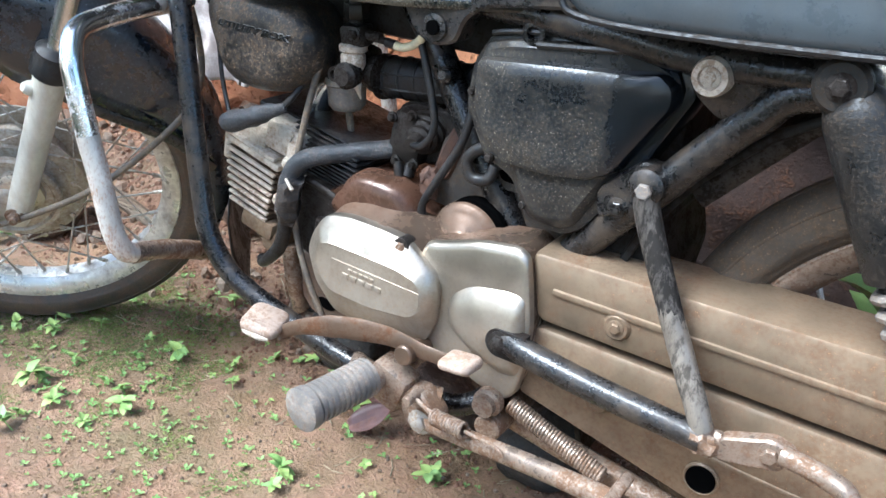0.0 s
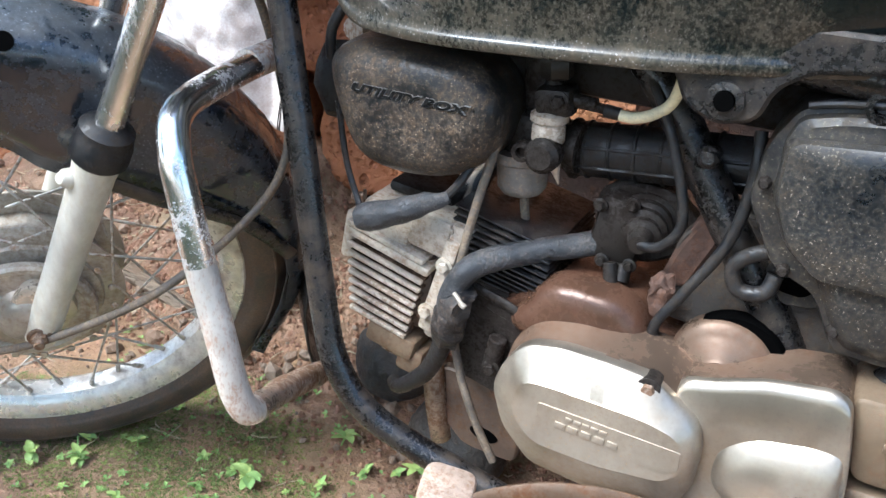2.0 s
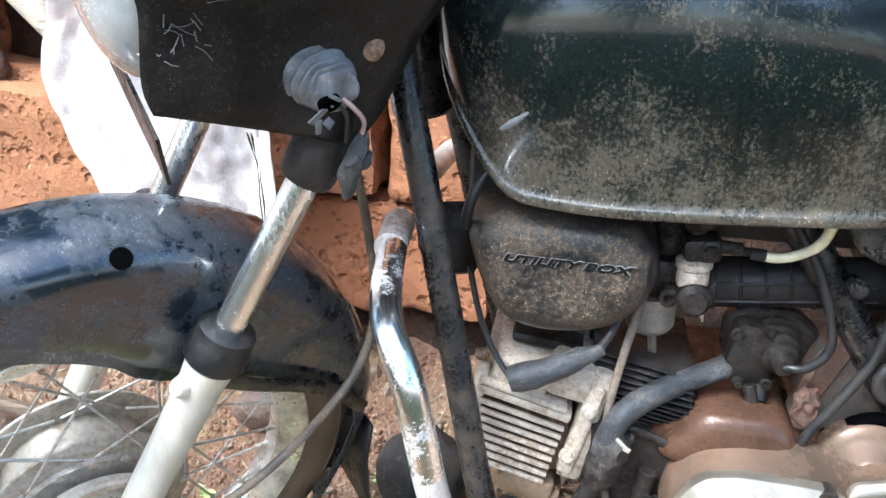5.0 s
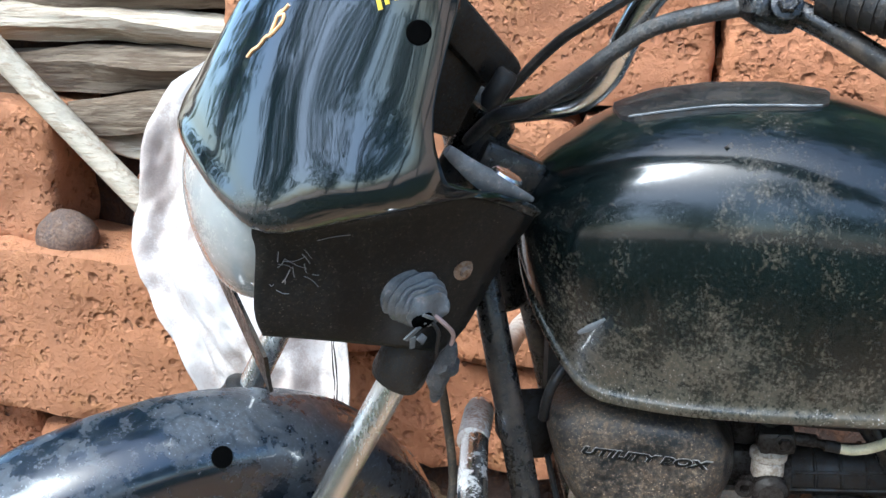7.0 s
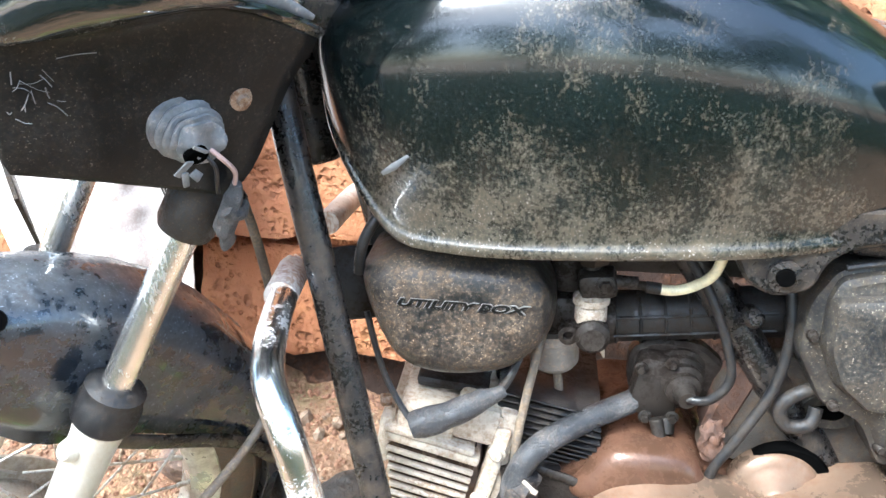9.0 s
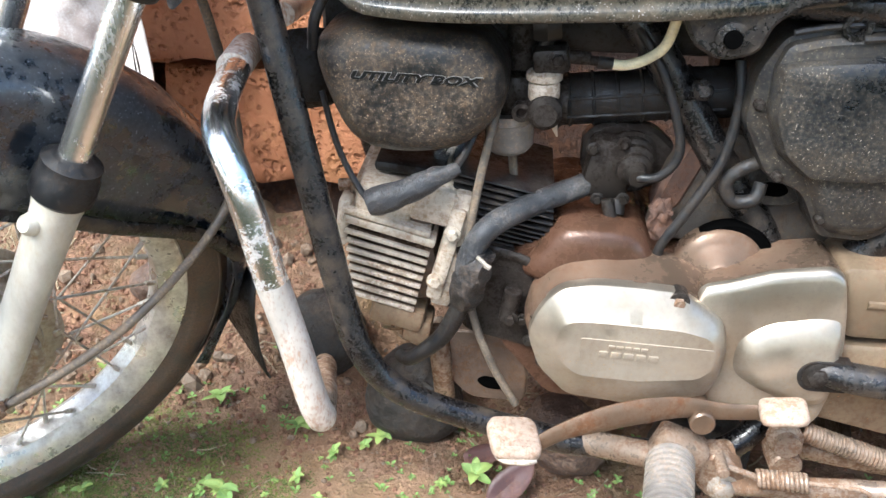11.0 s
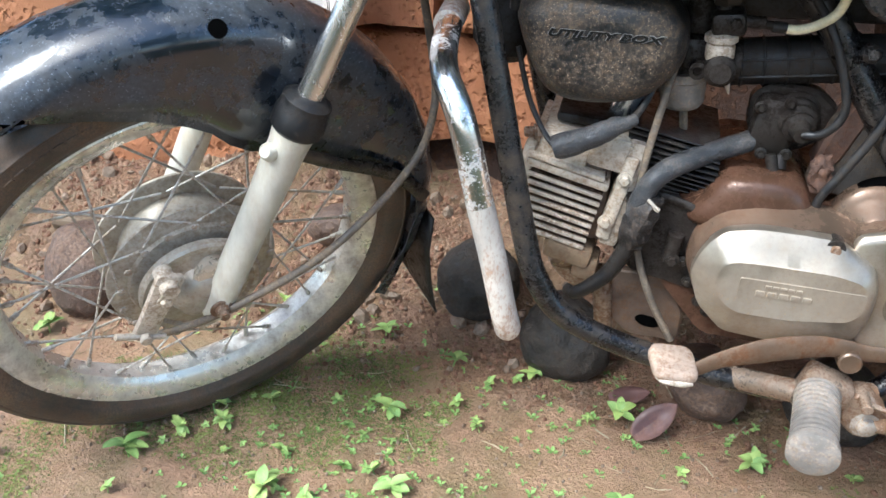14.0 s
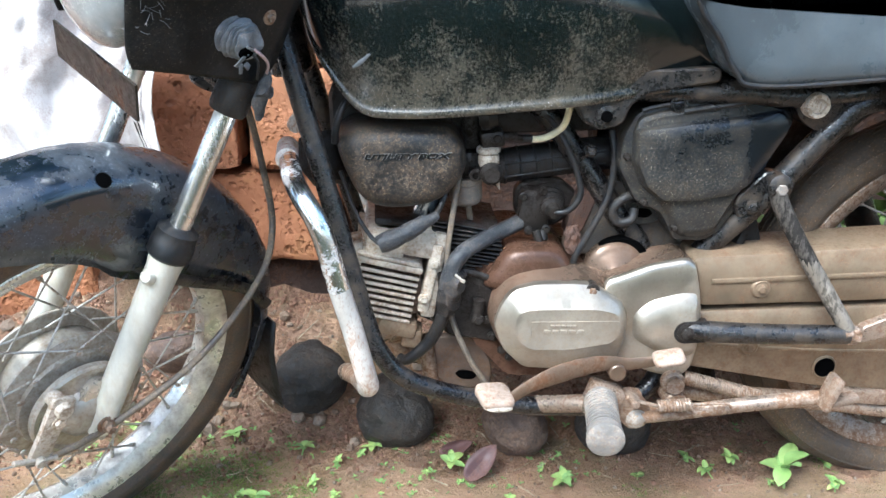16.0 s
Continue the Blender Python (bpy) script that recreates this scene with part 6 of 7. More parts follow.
part("horn", turned((-0.855, 0.86, 0.59), (-0.845, 0.83, 0.53), [(0.03, 0), (0.035, 0.3), (0.035, 0.6), (0.02, 1)], 20), M["dark"], bike, "black horn behind the frame tube")
# Two added dark fillers hide the lit wall under the tank
part("centre_mass", block((0.2, 0.06, 0.09), (-0.74, 0.88, 0.62), 0.02), M["dark"], bike, "dark block filling the shaded gap under the tank")
part("wiring_bundle", rough_up(tube([(-0.66, 0.93, 0.635), (-0.56, 0.93, 0.625), (-0.47, 0.93, 0.62), (-0.40, 0.92, 0.61)], [0.03, 0.036, 0.036, 0.03], 12), 0.006, 40), M["dark"], bike, "dark lumpy filler in the shaded gap under the tank")

# side panel
panel = [(-0.448, 0.60), (-0.43, 0.632), (-0.40, 0.640), (-0.262, 0.656), (-0.226, 0.640), (-0.213, 0.613), (-0.262, 0.517), (-0.305, 0.455), (-0.325, 0.444), (-0.368, 0.447), (-0.39, 0.49), (-0.425, 0.505), (-0.452, 0.555)]
sp = part("side_panel", plate(panel, [(0.82, 0.0), (0.776, 0), (0.77, 0.002), (0.768, 0.006)], 0.01, 4), M["side_plastic"], bike, "grimy black plastic side panel")
pface = [(-0.431, 0.606), (-0.425, 0.611), (-0.336, 0.6195), (-0.283, 0.624), (-0.245, 0.630), (-0.231, 0.619), (-0.231, 0.602), (-0.276, 0.530), (-0.30, 0.517), (-0.345, 0.511), (-0.392, 0.512), (-0.417, 0.533), (-0.431, 0.565)]
pmid = (-0.33, 0.575)
pscale = lambda k, up=0.0: [(pmid[0] + (x - pmid[0]) * k, pmid[1] + (z - pmid[1]) * k + up) for x, z in pface]
part("panel_body", loft([(0.775, pscale(1.05)), (0.764, pscale(1.04)), (0.752, pscale(1.005)), (0.7485, pscale(0.985)), (0.7455, pscale(0.9)), (0.744, pscale(0.7))], 0.006, 3), M["side_plastic"], sp, angle=30)
part("panel_shelf", loft([(0.775, [(-0.438, 0.60), (-0.43, 0.628), (-0.40, 0.635), (-0.264, 0.650), (-0.233, 0.637), (-0.222, 0.612), (-0.30, 0.60)]), (0.762, [(-0.436, 0.60), (-0.428, 0.624), (-0.40, 0.631), (-0.266, 0.646), (-0.235, 0.633), (-0.225, 0.612), (-0.30, 0.60)]), (0.7585, [(-0.432, 0.60), (-0.424, 0.619), (-0.40, 0.626), (-0.268, 0.641), (-0.238, 0.629), (-0.23, 0.612), (-0.30, 0.60)])], 0.008, 3), M["side_plastic"], sp, angle=30)
part("shelf_rib", tube([(-0.372, 0.7585, 0.6325), (-0.32, 0.7585, 0.638), (-0.264, 0.7585, 0.644)], 0.0035, 8), M["side_plastic"], sp)
part("panel_foot", loft([(0.775, [(-0.40, 0.52), (-0.27, 0.53), (-0.312, 0.456), (-0.328, 0.449), (-0.362, 0.45), (-0.376, 0.47)]), (0.763, [(-0.396, 0.52), (-0.275, 0.53), (-0.313, 0.461), (-0.328, 0.455), (-0.36, 0.456), (-0.373, 0.474)]), (0.7565, [(-0.385, 0.52), (-0.285, 0.525), (-0.315, 0.472), (-0.33, 0.467), (-0.357, 0.468), (-0.367, 0.484)])], 0.010, 4), M["side_plastic"], sp, angle=40)
part("panel_ridge", tube([(-0.425, 0.766, 0.634), (-0.39, 0.765, 0.641), (-0.262, 0.765, 0.655), (-0.228, 0.765, 0.641)], 0.003, 8), M["side_plastic"], sp)
part("panel_lug", plate([(-0.431, 0.487), (-0.426, 0.47), (-0.411, 0.461), (-0.386, 0.463), (-0.371, 0.475), (-0.373, 0.489), (-0.391, 0.495), (-0.421, 0.497)], [(0.82, 0), (0.803, 0), (0.80, 0.002)], 0.01), M["side_plastic"], sp)
part("lug_hole", plate([(-0.420, 0.483), (-0.416, 0.474), (-0.398, 0.472), (-0.390, 0.478), (-0.395, 0.485), (-0.412, 0.487)], [(0.802, 0), (0.7988, 0)], 0.005), M["hole"], sp)
part("panel_screw", join(turned((-0.378, 0.775, 0.642), (-0.378, 0.755, 0.642), [(0.012, 0), (0.012, 0.8), (0.007, 0.82), (0.006, 0.3)], 20)), M["black_dirty"], sp)
for x, z in ((-0.442, 0.572), (-0.37, 0.468), (-0.415, 0.507)):
    part("panel_rivet", turned((x, 0.772, z), (x, 0.76, z), [(0.005, 0), (0.005, 0.7), (0.003, 1)], 12), M["grime"], sp)
part("sticker", block((0.022, 0.0012, 0.012), (-0.330, 0.7462, 0.6085), 0.0004, (0, -6, 0)), M["tape"], sp, "torn grey sticker scrap")
# Near-black block filling the space behind the side panel
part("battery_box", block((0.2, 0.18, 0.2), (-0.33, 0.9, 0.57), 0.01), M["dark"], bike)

# chain case
cc = part("chain_case", plate([(-0.346, 0.429), (-0.2, 0.432), (0.18, 0.44), (0.27, 0.40), (0.28, 0.345), (-0.331, 0.353)], [(0.83, 0), (0.757, 0), (0.75, 0.002), (0.748, 0.005)], 0.012), M["case_steel"], bike, "muddy silver pressed steel chain case")
lc = part("lower_case", plate([(-0.333, 0.346), (0.27, 0.339), (0.26, 0.23), (0.18, 0.19), (-0.02, 0.197), (-0.14, 0.212), (-0.345, 0.258)], [(0.83, 0), (0.759, 0), (0.752, 0.002), (0.75, 0.005)], 0.012), M["case_steel"], cc, "lower chain case half with an inspection hole")
part("case_rib", join(tube([(-0.315, 0.7475, 0.392), (-0.1, 0.7475, 0.392), (0.25, 0.7475, 0.392)], 0.004, 8, flat=0.7), tube([(-0.325, 0.75, 0.295), (-0.1, 0.75, 0.27), (0.2, 0.75, 0.262)], 0.003, 8, flat=0.7)), M["case_steel"], cc)
for x, z in ((-0.243, 0.378), (-0.25, 0.287)):
    part("case_pad", join(turned((x, 0.75, z), (x, 0.744, z), [(0.016, 0), (0.014, 0.6), (0.012, 1)], 20), bolt((x, 0.745, z), (0, -1, 0), 0.006, 0.004)), M["case_steel"], cc)
part("hole_rim", turned((-0.131, 0.751, 0.246), (-0.131, 0.7465, 0.246), [(0.0185, 0), (0.0185, 0.7), (0.0165, 1), (0.0155, 0.8)], 28), M["case_steel"], lc)
part("inspection_hole", rod((-0.131, 0.75, 0.246), (-0.131, 0.7462, 0.246), 0.0152, 28, 0.02), M["hole"], lc)

# pillion footrest frame
pf = part("footrest_arm", tube([(-0.352, 0.727, 0.331), (-0.32, 0.72, 0.328), (-0.24, 0.71, 0.325), (-0.13, 0.703, 0.322)], [0.0125, 0.015, 0.0145, 0.0135], 16), M["black_dirty"], bike, "black scraped footrest arm")
part("stay", tube([(-0.237, 0.745, 0.532), (-0.23, 0.742, 0.50), (-0.18, 0.722, 0.41), (-0.132, 0.704, 0.33)], [0.0125, 0.0125, 0.011, 0.0105], 14), M["stay_paint"], pf, "black and bare scraped stay tube")
part("bare_tube", rough_up(tube([(-0.203, 0.7325, 0.45), (-0.18, 0.722, 0.41), (-0.132, 0.704, 0.33)], [0.0108, 0.0116, 0.0112], 14, 8), 0.001, 60), M["bare_scraped"], pf, "bare weathered lower tube")
part("stay_top", turned((-0.237, 0.757, 0.53), (-0.237, 0.735, 0.53), [(0.017, 0), (0.017, 0.85), (0.012, 1)], 20), M["black_dirty"], pf)
part("weld", lump(0.016, 0.5, 7, 3, (1.2, 0.8, 0.9)), M["rust"], pf, "rusty lumpy weld", at=pose(-0.128, 0.703, 0.322))
part("footrest_bracket", join(plate([(-0.115, 0.335), (-0.07, 0.352), (-0.05, 0.345), (-0.06, 0.322), (-0.115, 0.31)], [(0.71, 0), (0.698, 0), (0.696, 0.002)], 0.006), bolt((-0.07, 0.697, 0.337), (0, -1, 0), 0.008, 0.006)), M["rust"], pf)
part("rear_footrest", tube([(-0.06, 0.692, 0.345), (-0.02, 0.682, 0.345), (0.0, 0.675, 0.335), (0.004, 0.67, 0.28), (0.01, 0.668, 0.24)], 0.0095, 12), M["rust"], pf, "bent bare steel footrest bar")

def pad_shape(w, d, h, m):
    """A worn pedal rubber: rounded plan, thick at the rear and thin at its lip."""
    base = rounded([Vector(p) for p in ((-w * 0.46, -d / 2), (w / 2, -d * 0.46), (w * 0.47, d / 2), (-w / 2, d * 0.45))], min(w, d) * 0.28, 6)
    bm = rings(bmesh.new(), [[(v.x, v.y, z) for v in (shrink(base, s) if s else base)] for z, s in ((-h / 2, 0.004), (-h * 0.3, 0.001), (0, 0), (h * 0.32, 0.0008), (h / 2, 0.0035))])
    for v in bm.verts:
        v.co.z *= 1 + 0.35 * v.co.y / d
    bm.transform(m)
    return bm


# gear lever
gl = part("gear_lever", join(tube([(-0.612, 0.664, 0.268), (-0.585, 0.67, 0.283), (-0.548, 0.678, 0.294), (-0.51, 0.688, 0.299), (-0.475, 0.698, 0.298), (-0.44, 0.704, 0.292), (-0.41, 0.703, 0.294), (-0.392, 0.70, 0.299)], [0.0075, 0.0095, 0.0135, 0.0135, 0.011, 0.009, 0.008, 0.007], 14, flat=0.32), rod((-0.457, 0.69, 0.285), (-0.457, 0.76, 0.277), 0.012, 16)), M["lever_steel"], bike, "brown worn steel heel-and-toe gear lever")
part("toe_pad", pad_shape(0.05, 0.05, 0.014, pose(-0.632, 0.66, 0.277, 8, 10, 12)), M["pad"], gl, "worn knurled rubber toe pad", angle=50)
part("pad_lip", tube([(-0.648, 0.641, 0.2735), (-0.64, 0.6365, 0.272), (-0.622, 0.638, 0.2695), (-0.611, 0.6425, 0.268)], [0.002, 0.0034, 0.0034, 0.002], 8), M["bare"], gl, "worn pale lip of the pad")
part("heel_pad", pad_shape(0.045, 0.036, 0.012, pose(-0.386, 0.694, 0.303, 4, -10, -8)), M["pad"], gl, "worn rubber heel pad", angle=50)
knurl = join(*[block((0.0034, 0.0026, 0.0012), (-0.6465 + 0.0052 * a + 0.0026 * (b % 2), 0.6465 + 0.0036 * b, 0), 0) for a in range(6) for b in range(8)])
knurl.transform(pose(-0.632, 0.66, 0.2836, 8, 10, 12) @ pose(0.632, -0.66, 0))
part("pad_knurl", knurl, M["pad"], gl, "worn diamond knurling")

# rider footpeg
peg_a, peg_b = Vector((-0.486, 0.668, 0.258)), Vector((-0.502, 0.572, 0.257))
prof = [(0.019, 0.0)]
for k in range(11):
    prof += [(0.0225, k / 13 + 0.015), (0.0225, k / 13 + 0.055), (0.0195, k / 13 + 0.062), (0.0195, k / 13 + 0.075)]
prof += [(0.024, 0.86), (0.0245, 0.97), (0.018, 1.0)]
fp = part("footpeg", turned(peg_a, peg_b, prof, 26), M["peg"], bike, "mud-grey ribbed rubber footpeg")
part("peg_root", join(rod((-0.484, 0.70, 0.252), (-0.486, 0.655, 0.248), 0.014, 16), block((0.05, 0.035, 0.05), (-0.475, 0.70, 0.24), 0.008, (0, 20, 0)), tube([(-0.56, 0.745, 0.21), (-0.48, 0.70, 0.235), (-0.42, 0.72, 0.23)], 0.013, 12)), M["rust"], fp)

# side stand, folded up, and the centre stand
ss = part("side_stand", join(tube([(-0.43, 0.70, 0.212), (-0.385, 0.69, 0.217), (-0.30, 0.673, 0.235), (-0.21, 0.655, 0.252), (-0.17, 0.645, 0.258)], [0.014, 0.0105, 0.0105, 0.011, 0.011], 14), plate([(-0.46, 0.245), (-0.43, 0.25), (-0.405, 0.225), (-0.41, 0.2), (-0.435, 0.193), (-0.452, 0.21)], [(0.715, 0), (0.692, 0), (0.689, 0.003)], 0.008)), M["rust"], bike, "rusty folded side stand")
part("stand_foot", join(block((0.012, 0.03, 0.05), (-0.182, 0.636, 0.272), 0.004, (0, 20, 0)), block((0.05, 0.02, 0.012), (-0.165, 0.64, 0.256), 0.004, (0, -12, 0))), M["rust"], ss)
part("stand_bolt", bolt((-0.427, 0.69, 0.212), (0, -1, 0), 0.0105, 0.007), M["steel"], ss, "pale hexagon bolt")
part("stand_spring", join(helix((-0.402, 0.676, 0.238), (-0.358, 0.668, 0.2438), 0.0078, 0.0022, 11), tube([(-0.358, 0.668, 0.2438), (-0.33, 0.662, 0.2475), (-0.312, 0.658, 0.248), (-0.306, 0.657, 0.242)], 0.0022, 8)), M["rust"], ss, "rusty return spring")
part("spring_hook", join(rod((-0.435, 0.684, 0.245), (-0.40, 0.677, 0.238), 0.003, 8), rod((-0.435, 0.70, 0.245), (-0.435, 0.67, 0.245), 0.006, 10)), M["rust"], ss)
cs = part("centre_stand", join(tube([(-0.36, 0.77, 0.21), (-0.28, 0.765, 0.2), (-0.15, 0.76, 0.185), (-0.02, 0.755, 0.165)], 0.014, 12), tube([(-0.36, 0.95, 0.21), (-0.15, 0.96, 0.185), (-0.02, 0.965, 0.165)], 0.014, 12), rod((-0.36, 0.72, 0.215), (-0.36, 0.98, 0.215), 0.016, 16), turned((-0.365, 0.735, 0.245), (-0.365, 0.715, 0.245), [(0.017, 0), (0.017, 0.5), (0.013, 0.6), (0.013, 1)], 18), block((0.1, 0.012, 0.024), (-0.06, 0.745, 0.195), 0.004, (0, 8, 0))), M["rust"], bike, "rusty folded centre stand")
part("stand_coil", join(helix((-0.345, 0.745, 0.243), (-0.225, 0.735, 0.208), 0.0092, 0.0021, 32), rod((-0.345, 0.745, 0.243), (-0.225, 0.735, 0.208), 0.008, 12)), M["rust"], cs, "long rusty stand spring")
part("swing_arm", tube([(-0.35, 0.80, 0.33), (-0.1, 0.79, 0.31), (0.1, 0.785, 0.292), (0.16, 0.785, 0.29)], 0.018, 12), M["black_dirty"], bike)
rf = bmesh.new()
rings(rf, [[(0.085 + r * math.cos(radians(a)), MID + y, 0.292 + r * math.sin(radians(a))) for y, r in ((-0.072, 0.372), (-0.068, 0.38), (-0.04, 0.386), (0, 0.389), (0.04, 0.386), (0.068, 0.38), (0.072, 0.372))] for a in range(200, 20, -12)], cap=False, closed=False)
thin(part("rear_fender", rf, M["dark"], bike, "black rear mudguard"), 0.002)

# the far side of the machine, glimpsed through the gaps
part("far_side_panel", plate(panel, [(0.90, 0), (0.955, 0.0), (0.975, 0.01)], 0.012, 4), M["side_plastic"], bike)
part("far_engine_cover", plate([(-0.6, 0.39), (-0.36, 0.39), (-0.35, 0.25), (-0.6, 0.24)], [(0.96, 0), (1.01, 0), (1.02, 0.012)], 0.05, 6), M["engine_mud"], bike)
part("far_crash_tube", tube([(-0.893, 0.92, 0.594), (-0.882, 1.06, 0.589), (-0.86, 1.135, 0.56), (-0.80, 1.135, 0.36), (-0.80, 1.09, 0.31), (-0.83, 0.96, 0.262)], 0.0128, 12), M["guard_low"], bike)
part("far_shock_absorber", turned((-0.09, 0.985, 0.648), (0.06, 0.985, 0.32), [(0.026, 0), (0.029, 0.6), (0.026, 0.62), (0.026, 1)]), M["black_plastic"], bike)
part("silencer", tube([(-0.32, 1.03, 0.2), (0.0, 1.04, 0.23), (0.5, 1.05, 0.3)], [0.03, 0.042, 0.045], 16), M["rust"], bike, "rusty silencer")
part("rear_mud_flap", plate([(-0.30, 0.50), (-0.255, 0.53), (-0.225, 0.42), (-0.24, 0.3), (-0.30, 0.3)], [(0.95, 0), (0.80, 0)], 0.01), M["dark"], bike, "dark inner mudguard")

# ---- things round the motorcycle ----
rng = random.Random(5)


def on_ground(x, y, up=0.0):
    return Vector((x, y, ground_height(x, y) + up))


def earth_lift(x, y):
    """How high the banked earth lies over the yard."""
    # Beyond x -0.95 the foot comes nearer: darker earth paints the machine's shade
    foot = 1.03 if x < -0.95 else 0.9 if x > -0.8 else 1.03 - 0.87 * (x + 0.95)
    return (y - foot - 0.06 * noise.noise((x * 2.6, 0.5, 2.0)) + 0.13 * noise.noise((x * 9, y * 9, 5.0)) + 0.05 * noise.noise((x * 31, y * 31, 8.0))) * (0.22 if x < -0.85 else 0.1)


def on_earth(x, y, up=0.0):
    """A point on the yard or, where it is banked up, on the loose earth."""
    return on_ground(x, y, up + (max(0.0, earth_lift(x, y)) if y > 0.7 else 0.0))


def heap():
    """Loose earth banked against the foot of the wall, thinning out over the yard and darkening the soil shaded by the
    machine.
    """
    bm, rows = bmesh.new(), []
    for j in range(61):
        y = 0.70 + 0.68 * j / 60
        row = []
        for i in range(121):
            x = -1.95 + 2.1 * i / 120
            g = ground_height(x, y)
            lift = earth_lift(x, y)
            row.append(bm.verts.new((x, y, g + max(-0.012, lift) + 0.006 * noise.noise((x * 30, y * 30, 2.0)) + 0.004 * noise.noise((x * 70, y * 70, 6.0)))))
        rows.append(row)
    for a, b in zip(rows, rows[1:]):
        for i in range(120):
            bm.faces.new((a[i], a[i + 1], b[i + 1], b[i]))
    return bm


tagged(part("earth_heap", heap(), M["heap"], angle=180), "loose red earth along the wall foot, also darkening shaded soil by the machine", "soil", kind="structure")

# coconuts
for x, y, r, kind, sq in ((-0.765, 1.0, 0.066, "husk", (1.05, 1, 0.98)), (-0.92, 1.12, 0.07, "husk", (0.95, 1, 1.0)), (-0.555, 0.955, 0.058, "husk_brown", (1.15, 1, 0.85)), (-0.385, 0.95, 0.062, "husk", (1.1, 1, 0.9)), (-1.56, 1.0, 0.072, "husk_brown", (0.8, 1, 1.2)), (-1.17, 1.2, 0.06, "husk_brown", (1.4, 1, 0.7))):
    bm = lump(r, 0.07, rng.random() * 9, 5, sq)
    for v in bm.verts:
        a = math.atan2(v.co.y, v.co.x)
        v.co *= 1 + 0.035 * math.cos(3 * a) - (0.09 * max(0, (v.co.z / r - 0.8)) / 0.2)
    ob = part("coconut", bm, M[kind], at=Matrix.Translation(on_ground(x, y, r * sq[2] * 0.86)) @ pose(0, 0, 0, rng.uniform(-50, 50), rng.uniform(-50, 50), rng.uniform(0, 360)))
    tagged(ob, "old blackened coconut lying on the soil" if kind == "husk" else "brown dried coconut husk lying on the soil", "coconut", "coconuts on the ground")


def leaf_mesh(length, width, fold=0.25, curl=0.3, n=6):
    """One leaf along x from the origin, cupped along its midrib."""
    bm, rows = bmesh.new(), []
    for i in range(n + 1):
        t = i / n
        w = width * math.sin(math.pi * min(1, t * 0.93 + 0.07)) ** 0.65 * (1 - 0.2 * t)
        c = Vector((length * t, 0, curl * length * (t - t * t * 1.6)))
        rows.append([bm.verts.new(c + Vector((0, s * w, abs(s) * w * fold))) for s in (-1, -0.5, 0, 0.5, 1)])
    for a, b in zip(rows, rows[1:]):
        for i in range(4):
            bm.faces.new((a[i], a[i + 1], b[i + 1], b[i]))
    return bm


def seedling(size, leaves, seed, name="weed"):
    r = random.Random(seed)
    h = size * r.uniform(0.35, 0.6)
    bend = Vector((r.uniform(-0.5, 0.5), r.uniform(-0.5, 0.5), 1)).normalized() * h
    root = part(name, tube([(0, 0, -0.004), bend * 0.5, bend], size * 0.028, 6, 3), M["leaf"])
    for k in range(leaves):
        t = 1 - 0.42 * (k // 2) / max(1, leaves // 2)
        bm = leaf_mesh(size * r.uniform(0.42, 0.62) * (0.75 + 0.25 * t), size * r.uniform(0.13, 0.2), curl=r.uniform(0.1, 0.6))
        bm.transform(Matrix.Translation(bend * t) @ pose(0, 0, 0, 0, r.uniform(-42, 4), k * 360 / max(2, leaves) * 1.07 + (k // 2) * 90 + r.uniform(-20, 20)))
        part("leaf", bm, M["leaf"], root, angle=180)
    return root


kinds = [seedling(0.05, 6, 1), seedling(0.044, 8, 2), seedling(0.03, 6, 3), seedling(0.056, 9, 4), seedling(0.022, 6, 6)]
for ob in kinds:
    tagged(ob, "small bright green weed seedling in damp soil", "weed", "weeds on the ground")
spots = ((-0.932, 0.966, 0), (-0.991, 0.834, 3), (-0.802, 0.962, 0), (-0.943, 0.693, 3), (-1.117, 0.64, 1), (-1.10, 0.66, 2), (-1.27, 0.719, 1), (-1.24, 0.78, 1), (-1.311, 0.67, 3), (-1.056, 1.024, 0), (-0.864, 0.929, 2), (-1.039, 0.79, 2), (-1.041, 0.632, 2), (-1.021, 0.713, 2), (-0.981, 0.719, 2), (-1.499, 0.637, 1), (-1.597, 0.691, 3), (-0.903, 0.876, 2), (-0.675, 0.895, 0), (-0.494, 0.846, 2), (-0.66, 0.705, 1), (-1.211, 0.756, 2), (-1.17, 0.821, 2), (-1.373, 0.493, 1), (-0.967, 0.63, 2), (-0.86, 0.826, 4), (-0.716, 0.876, 4), (-1.009, 1.136, 0), (-0.959, 1.106, 1), (-1.246, 1.072, 1), (-1.592, 0.901, 3), (-1.113, 0.725, 2), (-0.194, 0.869, 1), (-0.242, 0.833, 1), (-0.066, 0.771, 3), (-0.5, 0.842, 0), (-0.367, 0.845, 2), (-0.996, 0.842, 4), (-0.275, 0.877, 2), (-1.117, 0.658, 3), (-0.651, 0.689, 2), (-1.216, 0.758, 2), (-1.027, 0.562, 1), (-0.869, 0.844, 4), (-0.828, 0.945, 2), (-1.052, 0.652, 2), (-0.12, 0.86, 2), (-0.05, 0.84, 2), (-0.16, 0.80, 4), (-1.05, 0.585, 2), (-1.3, 0.6, 2), (-1.18, 0.56, 4))
for i, (x, y, k) in enumerate(spots):
    s = rng.uniform(0.75, 1.15)
    m = Matrix.Translation(on_ground(x, y)) @ pose(0, 0, 0, rng.uniform(-12, 12), rng.uniform(-12, 12), rng.uniform(0, 360)) @ Matrix.Diagonal((s, s, s, 1))
    ob = copy_thing(kinds[k], m)
    ob.matrix_basis = m
